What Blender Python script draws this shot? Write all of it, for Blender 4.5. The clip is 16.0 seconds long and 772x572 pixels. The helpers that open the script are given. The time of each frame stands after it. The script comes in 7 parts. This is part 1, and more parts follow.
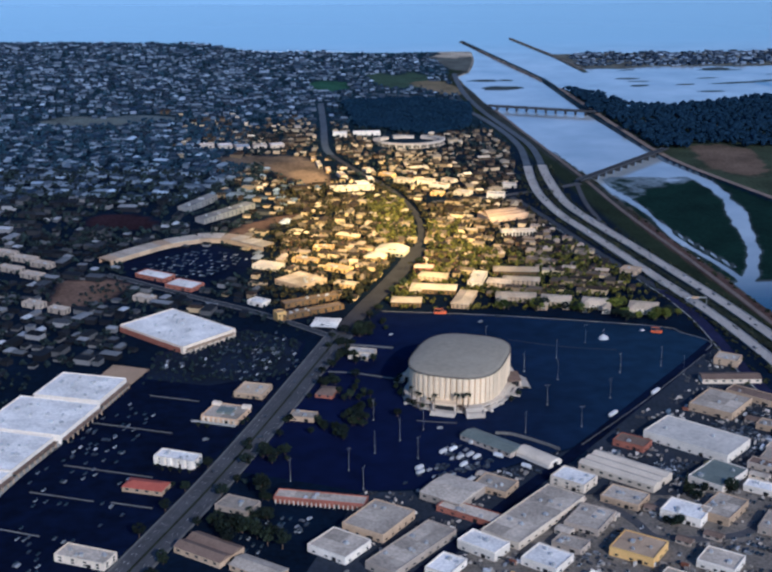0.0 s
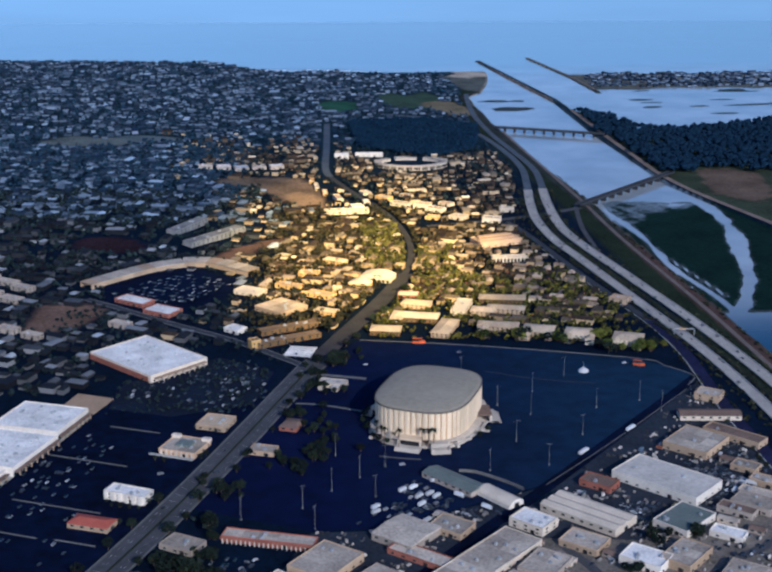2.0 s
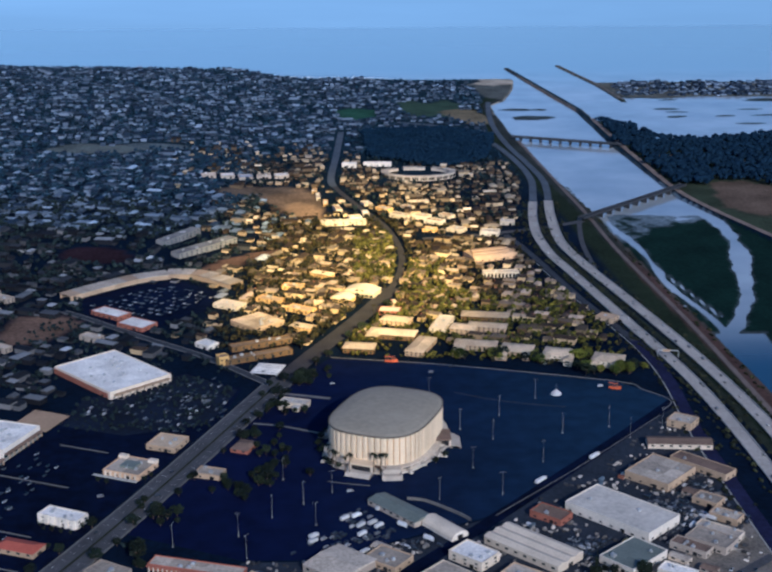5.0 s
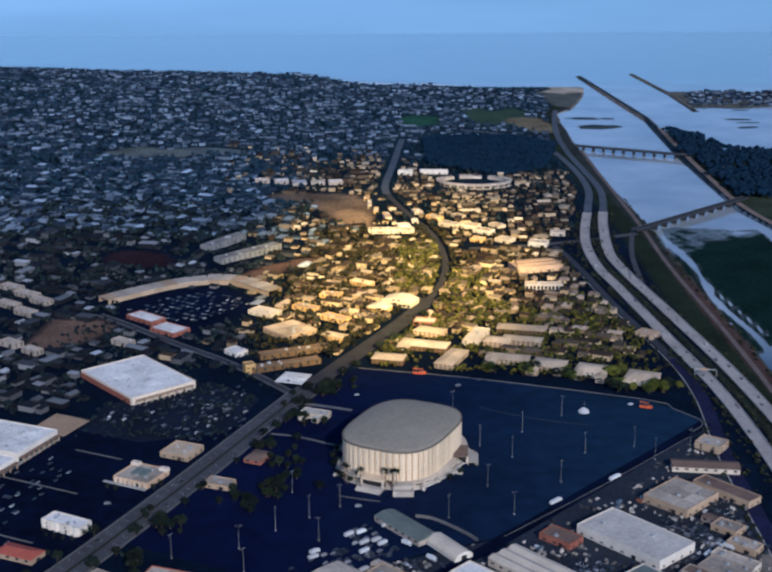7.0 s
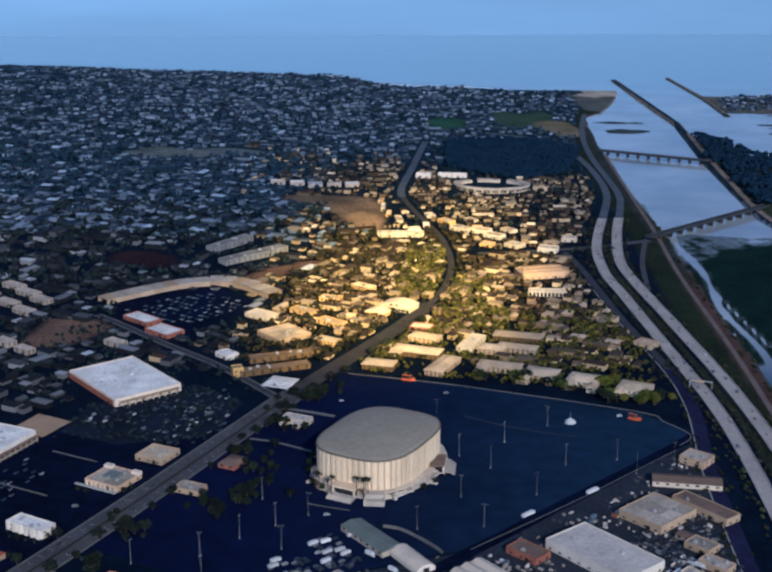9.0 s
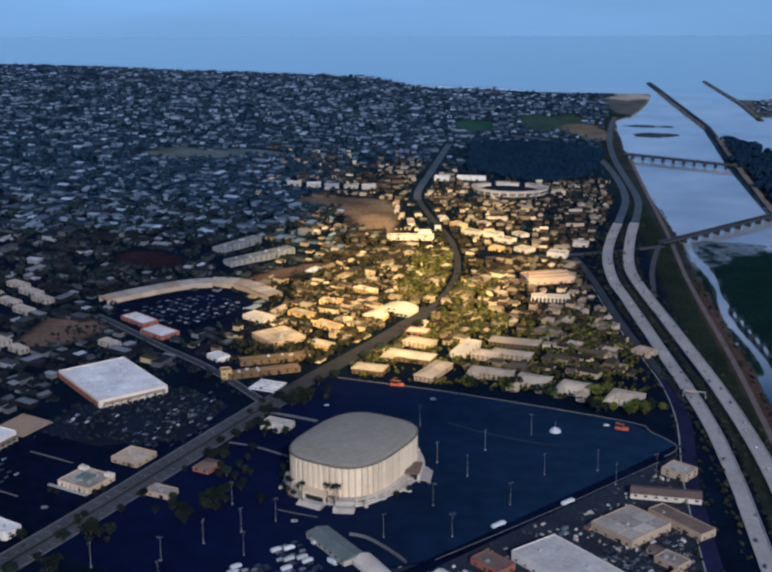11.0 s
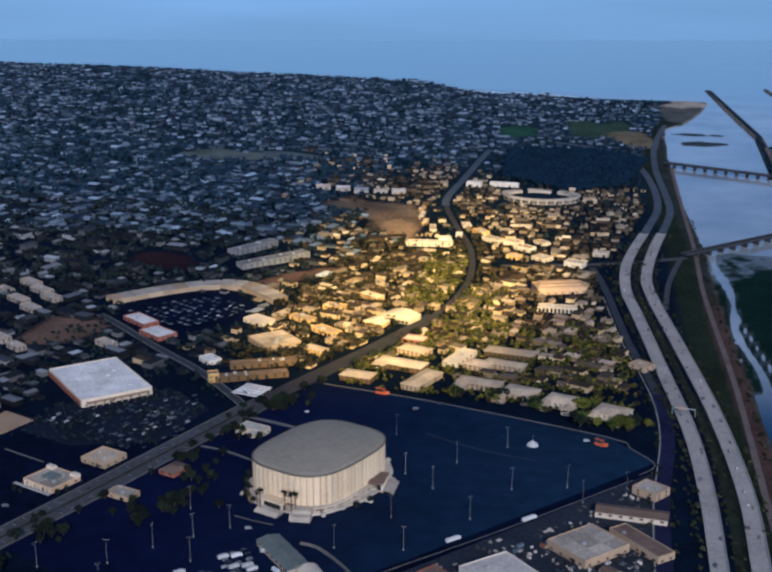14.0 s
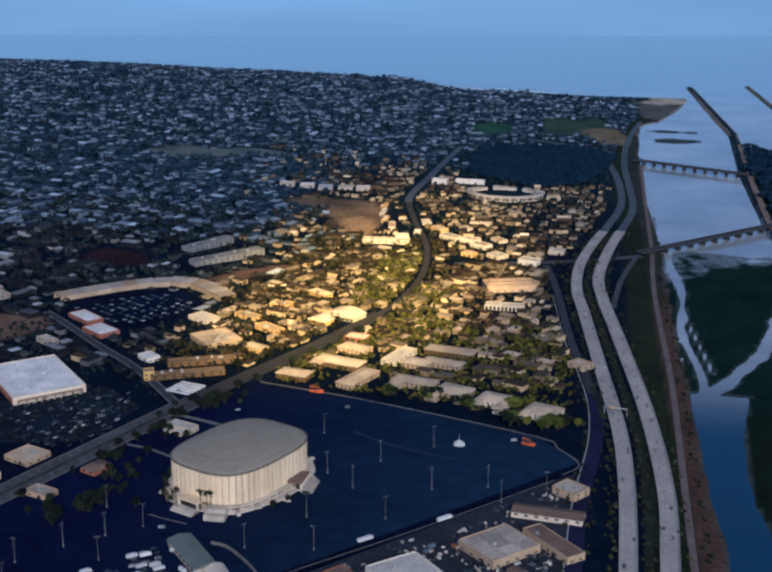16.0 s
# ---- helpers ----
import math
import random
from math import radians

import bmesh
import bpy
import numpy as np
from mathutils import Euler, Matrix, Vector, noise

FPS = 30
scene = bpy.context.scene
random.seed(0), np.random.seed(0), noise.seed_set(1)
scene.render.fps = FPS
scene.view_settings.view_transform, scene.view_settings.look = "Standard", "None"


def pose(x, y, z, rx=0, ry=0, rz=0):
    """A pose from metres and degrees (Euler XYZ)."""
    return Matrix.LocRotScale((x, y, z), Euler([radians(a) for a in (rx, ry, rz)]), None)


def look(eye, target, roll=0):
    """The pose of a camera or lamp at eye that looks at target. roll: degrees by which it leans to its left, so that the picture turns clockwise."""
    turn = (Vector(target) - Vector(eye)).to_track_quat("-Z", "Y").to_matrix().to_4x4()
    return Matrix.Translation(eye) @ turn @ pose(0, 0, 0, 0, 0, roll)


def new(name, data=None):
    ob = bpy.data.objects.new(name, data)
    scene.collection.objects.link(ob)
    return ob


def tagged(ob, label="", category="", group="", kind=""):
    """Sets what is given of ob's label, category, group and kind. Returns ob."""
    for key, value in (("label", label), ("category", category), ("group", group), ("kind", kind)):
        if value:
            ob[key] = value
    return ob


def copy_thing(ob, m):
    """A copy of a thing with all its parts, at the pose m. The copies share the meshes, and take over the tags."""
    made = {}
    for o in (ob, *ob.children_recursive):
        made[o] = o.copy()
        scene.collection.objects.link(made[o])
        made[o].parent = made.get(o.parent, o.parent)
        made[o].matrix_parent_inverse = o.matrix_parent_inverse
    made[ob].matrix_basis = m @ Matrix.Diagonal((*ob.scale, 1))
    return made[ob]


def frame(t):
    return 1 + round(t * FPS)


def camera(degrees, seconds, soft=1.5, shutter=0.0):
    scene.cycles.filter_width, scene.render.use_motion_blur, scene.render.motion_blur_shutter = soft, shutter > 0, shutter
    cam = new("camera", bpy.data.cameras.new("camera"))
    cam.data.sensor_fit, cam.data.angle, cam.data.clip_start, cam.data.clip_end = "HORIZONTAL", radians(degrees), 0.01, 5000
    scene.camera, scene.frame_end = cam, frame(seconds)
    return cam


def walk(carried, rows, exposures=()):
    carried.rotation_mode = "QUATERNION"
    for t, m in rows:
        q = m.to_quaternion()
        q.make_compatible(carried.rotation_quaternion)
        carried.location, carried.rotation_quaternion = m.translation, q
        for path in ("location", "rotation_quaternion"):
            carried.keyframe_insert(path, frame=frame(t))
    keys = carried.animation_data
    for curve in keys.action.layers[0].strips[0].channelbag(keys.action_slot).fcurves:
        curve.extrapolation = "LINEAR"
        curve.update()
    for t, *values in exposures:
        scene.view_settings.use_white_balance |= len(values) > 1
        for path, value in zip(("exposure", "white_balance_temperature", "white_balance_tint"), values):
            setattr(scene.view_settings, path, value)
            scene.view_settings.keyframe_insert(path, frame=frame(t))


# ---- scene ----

# ---------------------------------------------------------------- camera
FOV = 33.65
ROWS = [
    (0, look((-82.43, -432.12, 474.54), (-6.91, 516.92, 168.58), -0.26)),
    (0.5, look((-66.01, -424.27, 474.99), (0.48, 526.88, 173.50), -0.29)),
    (1, look((-49.48, -416.56, 475.54), (10.46, 536.18, 177.71), -0.39)),
    (1.5, look((-32.65, -408.98, 476.31), (20.96, 544.92, 181.02), -0.38)),
    (2, look((-16.45, -402.02, 477.29), (32.20, 552.67, 183.70), -0.27)),
    (2.5, look((-1.52, -395.76, 477.84), (41.18, 559.22, 184.25), -0.50)),
    (3, look((13.79, -389.48, 478.51), (51.97, 565.78, 185.20), -0.49)),
    (3.5, look((29.62, -383.08, 479.24), (63.65, 572.41, 186.20), -0.43)),
    (6, look((104.43, -351.54, 476.60), (75.11, 605.95, 189.62), -0.27)),
    (6.5, look((119.86, -345.32, 476.05), (70.42, 611.69, 190.24), -0.23)),
    (7, look((135.11, -339.41, 475.50), (72.90, 617.10, 190.50), -0.34)),
    (7.5, look((151.18, -333.62, 475.26), (77.25, 622.20, 190.75), -0.18)),
    (8, look((166.91, -327.93, 474.91), (83.55, 627.18, 190.61), -0.13)),
    (8.5, look((181.96, -322.49, 474.23), (89.55, 631.88, 190.27), -0.25)),
    (9, look((198.08, -316.44, 473.71), (95.63, 636.98, 190.01), -0.13)),
    (11.5, look((278.11, -288.30, 472.08), (122.34, 658.37, 190.02), -0.09)),
    (12, look((293.75, -282.79, 471.91), (126.12, 662.06, 190.54), 0.02)),
    (12.5, look((309.19, -277.44, 471.86), (131.25, 665.63, 190.88), -0.05)),
    (13, look((325.54, -271.76, 471.84), (136.82, 669.29, 191.11), 0.04)),
    (13.5, look((341.47, -266.66, 471.81), (142.51, 672.43, 191.60), 0.02)),
    (14, look((357.31, -261.74, 471.76), (148.16, 675.20, 191.77), 0.08)),
    (14.5, look((373.41, -256.88, 471.79), (155.60, 678.14, 191.98), -0.00)),
    (15, look((391.18, -251.66, 472.05), (173.93, 683.34, 191.74), 0.08)),
    (15.5, look((409.49, -246.45, 472.43), (191.24, 688.20, 191.73), 0.07)),
    (16, look((427.91, -241.18, 473.17), (214.16, 693.75, 189.93), 0.12)),
]

cam = camera(FOV, 16.0, soft=2.6)
walk(cam, ROWS, exposures=[(0.0, 0.0, 4050, 9.5), (7.0, -0.19, 4090, 9.5), (16.0, -0.40, 4150, 9.8)])

# ---------------------------------------------------------------- light
# the low sun stands behind the camera, a little to its right
SUN_EL = radians(27)
SUN_AZ = radians(159)
SUN_DIR = Vector((math.sin(SUN_AZ) * math.cos(SUN_EL), math.cos(SUN_AZ) * math.cos(SUN_EL), math.sin(SUN_EL)))

world = bpy.data.worlds.new("dusk_sky")
scene.world = world
world.use_nodes = True
wt = world.node_tree
wt.nodes.clear()
w_out = wt.nodes.new("ShaderNodeOutputWorld")
w_bg = wt.nodes.new("ShaderNodeBackground")
w_sky = wt.nodes.new("ShaderNodeTexSky")
w_sky.sky_type = "NISHITA"
w_sky.sun_disc = False
w_sky.sun_elevation = SUN_EL
w_sky.sun_rotation = SUN_AZ
w_sky.air_density, w_sky.dust_density, w_sky.ozone_density = 1.0, 2.2, 2.0
w_co = wt.nodes.new("ShaderNodeTexCoord")
w_sep = wt.nodes.new("ShaderNodeSeparateXYZ")
w_max = wt.nodes.new("ShaderNodeMath")
w_max.operation = "MAXIMUM"
w_max.inputs[1].default_value = 0.10
w_com = wt.nodes.new("ShaderNodeCombineXYZ")
wt.links.new(w_co.outputs["Generated"], w_sep.inputs[0])
wt.links.new(w_sep.outputs["X"], w_com.inputs["X"])
wt.links.new(w_sep.outputs["Y"], w_com.inputs["Y"])
wt.links.new(w_sep.outputs["Z"], w_max.inputs[0])
wt.links.new(w_max.outputs[0], w_com.inputs["Z"])
wt.links.new(w_com.outputs[0], w_sky.inputs["Vector"])
w_map = wt.nodes.new("ShaderNodeMapping")     # thin streaks of high cloud, drawn out along the horizon
w_map.inputs["Scale"].default_value = (1.6, 1.6, 16.0)
w_cloud = wt.nodes.new("ShaderNodeTexNoise")
w_cloud.inputs["Scale"].default_value, w_cloud.inputs["Detail"].default_value = 2.2, 5
wt.links.new(w_co.outputs["Generated"], w_map.inputs["Vector"])
wt.links.new(w_map.outputs[0], w_cloud.inputs["Vector"])
w_val = wt.nodes.new("ShaderNodeMapRange")
w_val.inputs["From Min"].default_value, w_val.inputs["From Max"].default_value = 0.3, 0.7
w_val.inputs["To Min"].default_value, w_val.inputs["To Max"].default_value = 0.93, 1.09
wt.links.new(w_cloud.outputs["Fac"], w_val.inputs["Value"])
w_sat = wt.nodes.new("ShaderNodeMapRange")
w_sat.inputs["From Min"].default_value, w_sat.inputs["From Max"].default_value = 0.0, 0.45
w_sat.inputs["To Min"].default_value, w_sat.inputs["To Max"].default_value = 0.68, 1.08
wt.links.new(w_sep.outputs["Z"], w_sat.inputs["Value"])
w_hs = wt.nodes.new("ShaderNodeHueSaturation")
wt.links.new(w_sky.outputs[0], w_hs.inputs["Color"])
wt.links.new(w_sat.outputs[0], w_hs.inputs["Saturation"])
wt.links.new(w_val.outputs[0], w_hs.inputs["Value"])
wt.links.new(w_hs.outputs[0], w_bg.inputs["Color"])
wt.links.new(w_bg.outputs[0], w_out.inputs["Surface"])
w_haze = wt.nodes.new("ShaderNodeMapRange")   # the air is brightest low over the sea
w_haze.interpolation_type = "SMOOTHSTEP"
w_haze.inputs["From Min"].default_value, w_haze.inputs["From Max"].default_value = 0.02, 0.40
w_haze.inputs["To Min"].default_value, w_haze.inputs["To Max"].default_value = 0.112, 0.068
wt.links.new(w_sep.outputs["Z"], w_haze.inputs["Value"])
w_low = wt.nodes.new("ShaderNodeMapRange")    # below the horizon lies the darker far sea
w_low.interpolation_type = "SMOOTHSTEP"
w_low.inputs["From Min"].default_value, w_low.inputs["From Max"].default_value = -0.10, 0.0
w_low.inputs["To Min"].default_value, w_low.inputs["To Max"].default_value = 0.76, 1.0
wt.links.new(w_sep.outputs["Z"], w_low.inputs["Value"])
w_mul = wt.nodes.new("ShaderNodeMath")
w_mul.operation = "MULTIPLY"
wt.links.new(w_haze.outputs[0], w_mul.inputs[0])
wt.links.new(w_low.outputs[0], w_mul.inputs[1])
wt.links.new(w_mul.outputs[0], w_bg.inputs["Strength"])

sun_data = bpy.data.lights.new("sun", "SUN")
sun_data.energy, sun_data.angle, sun_data.color = 3.7, radians(0.6), (1.0, 0.69, 0.39)
sun = new("sun", sun_data)
sun.matrix_world = look(SUN_DIR * 3000, (0, 0, 0))

# The low sun breaks through a gap in the cloud over the middle of the town.
beam_data = bpy.data.lights.new("sunbeam", "SPOT")
beam_data.energy, beam_data.color = 1.26e9, (1.0, 0.52, 0.04)
BEAM_AT, BEAM_WIDE, BEAM_LONG, BEAM_FAR = Vector((38, 1355, 0)), 255.0, 590.0, 2600.0
beam_look = look(BEAM_AT + SUN_DIR * BEAM_FAR, BEAM_AT)
bx, by = beam_look.to_3x3().col[0], beam_look.to_3x3().col[1]
# the gap in the cloud is longer from south to north than it is wide
cut_u, cut_s, cut_v = np.linalg.svd(np.array([[BEAM_WIDE * bx.x, BEAM_LONG * bx.y], [BEAM_WIDE * by.x, BEAM_LONG * by.y]]))
beam_data.spot_size, beam_data.spot_blend, beam_data.shadow_soft_size = 2 * math.atan(cut_s[0] / BEAM_FAR), 1.0, 12.0
beam = new("sunbeam", beam_data)
beam.matrix_world = beam_look @ Matrix.Rotation(math.atan2(cut_u[1, 0], cut_u[0, 0]), 4, "Z") @ Matrix.Diagonal((1.0, cut_s[1] / cut_s[0], 1.0, 1.0))


# ---------------------------------------------------------------- materials
def mat(name, col, rough=0.8, var=0.2, size=3.0, metal=0.0, bump=0.15, rnd=0.15, island=False, tint=None, bias=1.0, spec=0.15):
    """A surface with coarse stains and fine grain; rnd varies it from piece to piece."""
    m = bpy.data.materials.new(name)
    m.use_nodes = True
    nt = m.node_tree
    b = nt.nodes["Principled BSDF"]
    b.inputs["Roughness"].default_value = rough
    b.inputs["Metallic"].default_value = metal
    b.inputs["Specular IOR Level"].default_value = spec
    geo = nt.nodes.new("ShaderNodeNewGeometry")
    big = nt.nodes.new("ShaderNodeTexNoise")
    big.inputs["Scale"].default_value = 1.0 / (size * 4)
    big.inputs["Detail"].default_value = 4
    fine = nt.nodes.new("ShaderNodeTexNoise")
    fine.inputs["Scale"].default_value = 2.5 / size
    fine.inputs["Detail"].default_value = 5
    nt.links.new(geo.outputs["Position"], big.inputs["Vector"])
    nt.links.new(geo.outputs["Position"], fine.inputs["Vector"])
    add = nt.nodes.new("ShaderNodeMath")
    add.operation = "ADD"
    nt.links.new(big.outputs["Fac"], add.inputs[0])
    nt.links.new(fine.outputs["Fac"], add.inputs[1])
    if island:
        src = geo.outputs["Random Per Island"]
    else:
        src = nt.nodes.new("ShaderNodeObjectInfo").outputs["Random"]
    rm = nt.nodes.new("ShaderNodeMapRange")
    rm.inputs["To Min"].default_value, rm.inputs["To Max"].default_value = 1 - rnd, 1 + rnd
    nt.links.new(src, rm.inputs["Value"])
    vm = nt.nodes.new("ShaderNodeMapRange")
    vm.inputs["From Min"].default_value, vm.inputs["From Max"].default_value = 0.7, 1.3
    vm.inputs["To Min"].default_value, vm.inputs["To Max"].default_value = 1 - var, 1 + var
    nt.links.new(add.outputs[0], vm.inputs["Value"])
    mul = nt.nodes.new("ShaderNodeMath")
    mul.operation = "MULTIPLY"
    nt.links.new(rm.outputs[0], mul.inputs[0])
    nt.links.new(vm.outputs[0], mul.inputs[1])
    sc = nt.nodes.new("ShaderNodeVectorMath")
    sc.operation = "SCALE"
    if tint is None:
        sc.inputs[0].default_value = col
    else:
        mx = nt.nodes.new("ShaderNodeMix")
        mx.data_type = "RGBA"
        mx.inputs["A"].default_value, mx.inputs["B"].default_value = (*col, 1), (*tint, 1)
        fr = nt.nodes.new("ShaderNodeMath")
        fr.operation = "FRACT"
        m7 = nt.nodes.new("ShaderNodeMath")
        m7.operation = "MULTIPLY"
        m7.inputs[1].default_value = 7.31
        nt.links.new(src, m7.inputs[0])
        nt.links.new(m7.outputs[0], fr.inputs[0])
        pw = nt.nodes.new("ShaderNodeMath")
        pw.operation = "POWER"
        pw.inputs[1].default_value = bias
        nt.links.new(fr.outputs[0], pw.inputs[0])
        nt.links.new(pw.outputs[0], mx.inputs["Factor"])
        nt.links.new(mx.outputs["Result"], sc.inputs[0])
    nt.links.new(mul.outputs[0], sc.inputs["Scale"])
    nt.links.new(sc.outputs[0], b.inputs["Base Color"])
    if bump:
        bp = nt.nodes.new("ShaderNodeBump")
        bp.inputs["Strength"].default_value = bump
        bp.inputs["Distance"].default_value = size * 0.1
        nt.links.new(fine.outputs["Fac"], bp.inputs["Height"])
        nt.links.new(bp.outputs[0], b.inputs["Normal"])
    return m


def ground_mat():
    """Earth coloured by its zone, broken up by patches and grain."""
    m = mat("ground", (1, 1, 1), 0.95, 0.45, 14.0, rnd=0.0, bump=0.3, spec=0.04)
    nt = m.node_tree
    at = nt.nodes.new("ShaderNodeAttribute")
    at.attribute_name = "zone"
    for n in nt.nodes:
        if n.type == "VECT_MATH":
            nt.links.new(at.outputs["Color"], n.inputs[0])
    return m


def water_mat():
    m = bpy.data.materials.new("water")
    m.use_nodes = True
    nt = m.node_tree
    b = nt.nodes["Principled BSDF"]
    b.inputs["IOR"].default_value = 1.6
    b.inputs["Roughness"].default_value = 0.13
    geo = nt.nodes.new("ShaderNodeNewGeometry")
    # clear upstream, full of pale silt towards the mouth
    sep = nt.nodes.new("ShaderNodeSeparateXYZ")
    nt.links.new(geo.outputs["Position"], sep.inputs[0])
    silt = nt.nodes.new("ShaderNodeMapRange")
    silt.interpolation_type = "SMOOTHSTEP"
    silt.inputs["From Min"].default_value, silt.inputs["From Max"].default_value = 900, 1150
    nt.links.new(sep.outputs["Y"], silt.inputs["Value"])
    mx = nt.nodes.new("ShaderNodeMix")
    mx.data_type = "RGBA"
    mx.inputs["A"].default_value, mx.inputs["B"].default_value = (0.015, 0.045, 0.085, 1), (0.46, 0.485, 0.49, 1)
    drift = nt.nodes.new("ShaderNodeTexNoise")
    drift.inputs["Scale"].default_value, drift.inputs["Detail"].default_value = 0.006, 4
    nt.links.new(geo.outputs["Position"], drift.inputs["Vector"])
    dm = nt.nodes.new("ShaderNodeMapRange")
    dm.inputs["From Min"].default_value, dm.inputs["From Max"].default_value = 0.3, 0.7
    dm.inputs["To Min"].default_value, dm.inputs["To Max"].default_value = 0.55, 1.0
    nt.links.new(drift.outputs["Fac"], dm.inputs["Value"])
    sd = nt.nodes.new("ShaderNodeMath")
    sd.operation = "MULTIPLY"
    nt.links.new(silt.outputs[0], sd.inputs[0])
    nt.links.new(dm.outputs[0], sd.inputs[1])
    nt.links.new(sd.outputs[0], mx.inputs["Factor"])
    # horizon haze is painted into the far sea's colour
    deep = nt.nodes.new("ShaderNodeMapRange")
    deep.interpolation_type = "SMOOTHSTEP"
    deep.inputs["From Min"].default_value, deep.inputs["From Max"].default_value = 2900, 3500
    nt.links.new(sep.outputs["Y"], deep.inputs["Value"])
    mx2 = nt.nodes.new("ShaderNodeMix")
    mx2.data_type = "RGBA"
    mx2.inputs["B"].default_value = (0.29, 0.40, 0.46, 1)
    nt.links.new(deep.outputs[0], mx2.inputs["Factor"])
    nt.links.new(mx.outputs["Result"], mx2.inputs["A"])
    nt.links.new(mx2.outputs["Result"], b.inputs["Base Color"])
    n = nt.nodes.new("ShaderNodeTexNoise")
    n.inputs["Scale"].default_value = 0.12
    n.inputs["Detail"].default_value = 6
    bp = nt.nodes.new("ShaderNodeBump")
    bp.inputs["Strength"].default_value, bp.inputs["Distance"].default_value = 0.06, 0.5
    nt.links.new(geo.outputs["Position"], n.inputs["Vector"])
    nt.links.new(n.outputs["Fac"], bp.inputs["Height"])
    nt.links.new(bp.outputs[0], b.inputs["Normal"])
    return m


def lot_by_x(m):
    """The car park's asphalt: dark navy in the west, paler blue-grey towards the east."""
    nt = m.node_tree
    geo = nt.nodes.new("ShaderNodeNewGeometry")
    sep = nt.nodes.new("ShaderNodeSeparateXYZ")
    nt.links.new(geo.outputs["Position"], sep.inputs[0])
    eastward = nt.nodes.new("ShaderNodeMapRange")
    eastward.interpolation_type = "SMOOTHSTEP"
    eastward.inputs["From Min"].default_value, eastward.inputs["From Max"].default_value = -30.0, 330.0
    nt.links.new(sep.outputs["X"], eastward.inputs["Value"])
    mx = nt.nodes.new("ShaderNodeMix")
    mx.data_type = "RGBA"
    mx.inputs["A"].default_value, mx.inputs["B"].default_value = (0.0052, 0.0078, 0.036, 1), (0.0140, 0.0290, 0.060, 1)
    nt.links.new(eastward.outputs[0], mx.inputs["Factor"])
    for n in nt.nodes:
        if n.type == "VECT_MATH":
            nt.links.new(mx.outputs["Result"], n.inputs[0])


M_GROUND = ground_mat()
M_WATER = water_mat()
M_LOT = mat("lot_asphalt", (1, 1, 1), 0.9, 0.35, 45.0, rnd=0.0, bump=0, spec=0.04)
lot_by_x(M_LOT)
M_ROAD = mat("road_asphalt", (0.072, 0.071, 0.076), 0.85, 0.3, 8.0, rnd=0.0)
M_STREET = mat("street_asphalt", (0.045, 0.048, 0.058), 0.85, 0.25, 8.0, rnd=0.0)
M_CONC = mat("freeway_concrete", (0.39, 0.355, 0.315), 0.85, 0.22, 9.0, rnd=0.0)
M_TERRACE = mat("terrace_concrete", (0.50, 0.44, 0.36), 0.85, 0.18, 4.0)
M_KERB = mat("kerb_concrete", (0.38, 0.37, 0.34), 0.85, 0.15, 4.0)
M_LINE = mat("road_paint", (0.6, 0.6, 0.57), 0.7, 0.3, 2.0, rnd=0.1)
M_WHITE_ROOF = mat("white_roof_coating", (0.80, 0.76, 0.70), 0.7, 0.25, 6.0, rnd=0.08)
M_GREY_ROOF = mat("grey_gravel_roof", (0.42, 0.36, 0.285), 0.9, 0.35, 6.0, rnd=0.28)
M_ARENA_ROOF = mat("arena_roof", (0.325, 0.285, 0.212), 0.85, 0.14, 12.0, rnd=0.0)
M_BROWN_ROOF = mat("brown_shingle_roof", (0.17, 0.12, 0.09), 0.9, 0.25, 4.0)
M_RED_ROOF = mat("red_tile_roof", (0.33, 0.09, 0.06), 0.85, 0.25, 3.0)
M_GREEN_ROOF = mat("greenish_metal_roof", (0.16, 0.18, 0.16), 0.6, 0.2, 5.0)
M_CREAM = mat("cream_stucco", (0.62, 0.53, 0.41), 0.85, 0.15, 4.0)
M_PANEL = mat("arena_panel", (0.71, 0.565, 0.37), 0.8, 0.10, 5.0, rnd=0.08)
M_RIM = mat("dark_roof_edge", (0.19, 0.16, 0.12), 0.85, 0.2, 5.0)
M_PALE_ROOF = mat("pale_membrane_roof", (0.55, 0.505, 0.44), 0.85, 0.22, 8.0, rnd=0.05)
M_TAN = mat("tan_stucco", (0.42, 0.31, 0.20), 0.85, 0.2, 4.0)
M_ORANGE = mat("orange_brick", (0.29, 0.115, 0.075), 0.85, 0.2, 3.0)
M_WHITE = mat("white_stucco", (0.73, 0.66, 0.56), 0.8, 0.15, 4.0)
M_GREYW = mat("grey_block_wall", (0.38, 0.32, 0.26), 0.85, 0.2, 4.0)
M_DARK = mat("dark_opening", (0.02, 0.02, 0.022), 0.6, 0.2, 2.0)
M_GLASS = mat("window_glass", (0.02, 0.035, 0.045), 0.12, 0.1, 2.0, spec=0.5)
M_YARD = mat("yard_asphalt", (0.025, 0.030, 0.043), 0.9, 0.45, 10.0, rnd=0.0)
M_YARD_PALE = mat("yard_concrete", (0.165, 0.145, 0.12), 0.9, 0.5, 6.0, rnd=0.0)
M_TANROOF = mat("tan_tile_roof", (0.56, 0.44, 0.295), 0.9, 0.3, 4.0, rnd=0.25)
M_PINK = mat("pink_stucco", (0.50, 0.35, 0.22), 0.85, 0.15, 4.0)
M_PATH = mat("levee_gravel", (0.15, 0.12, 0.105), 0.9, 0.3, 5.0, rnd=0.0)
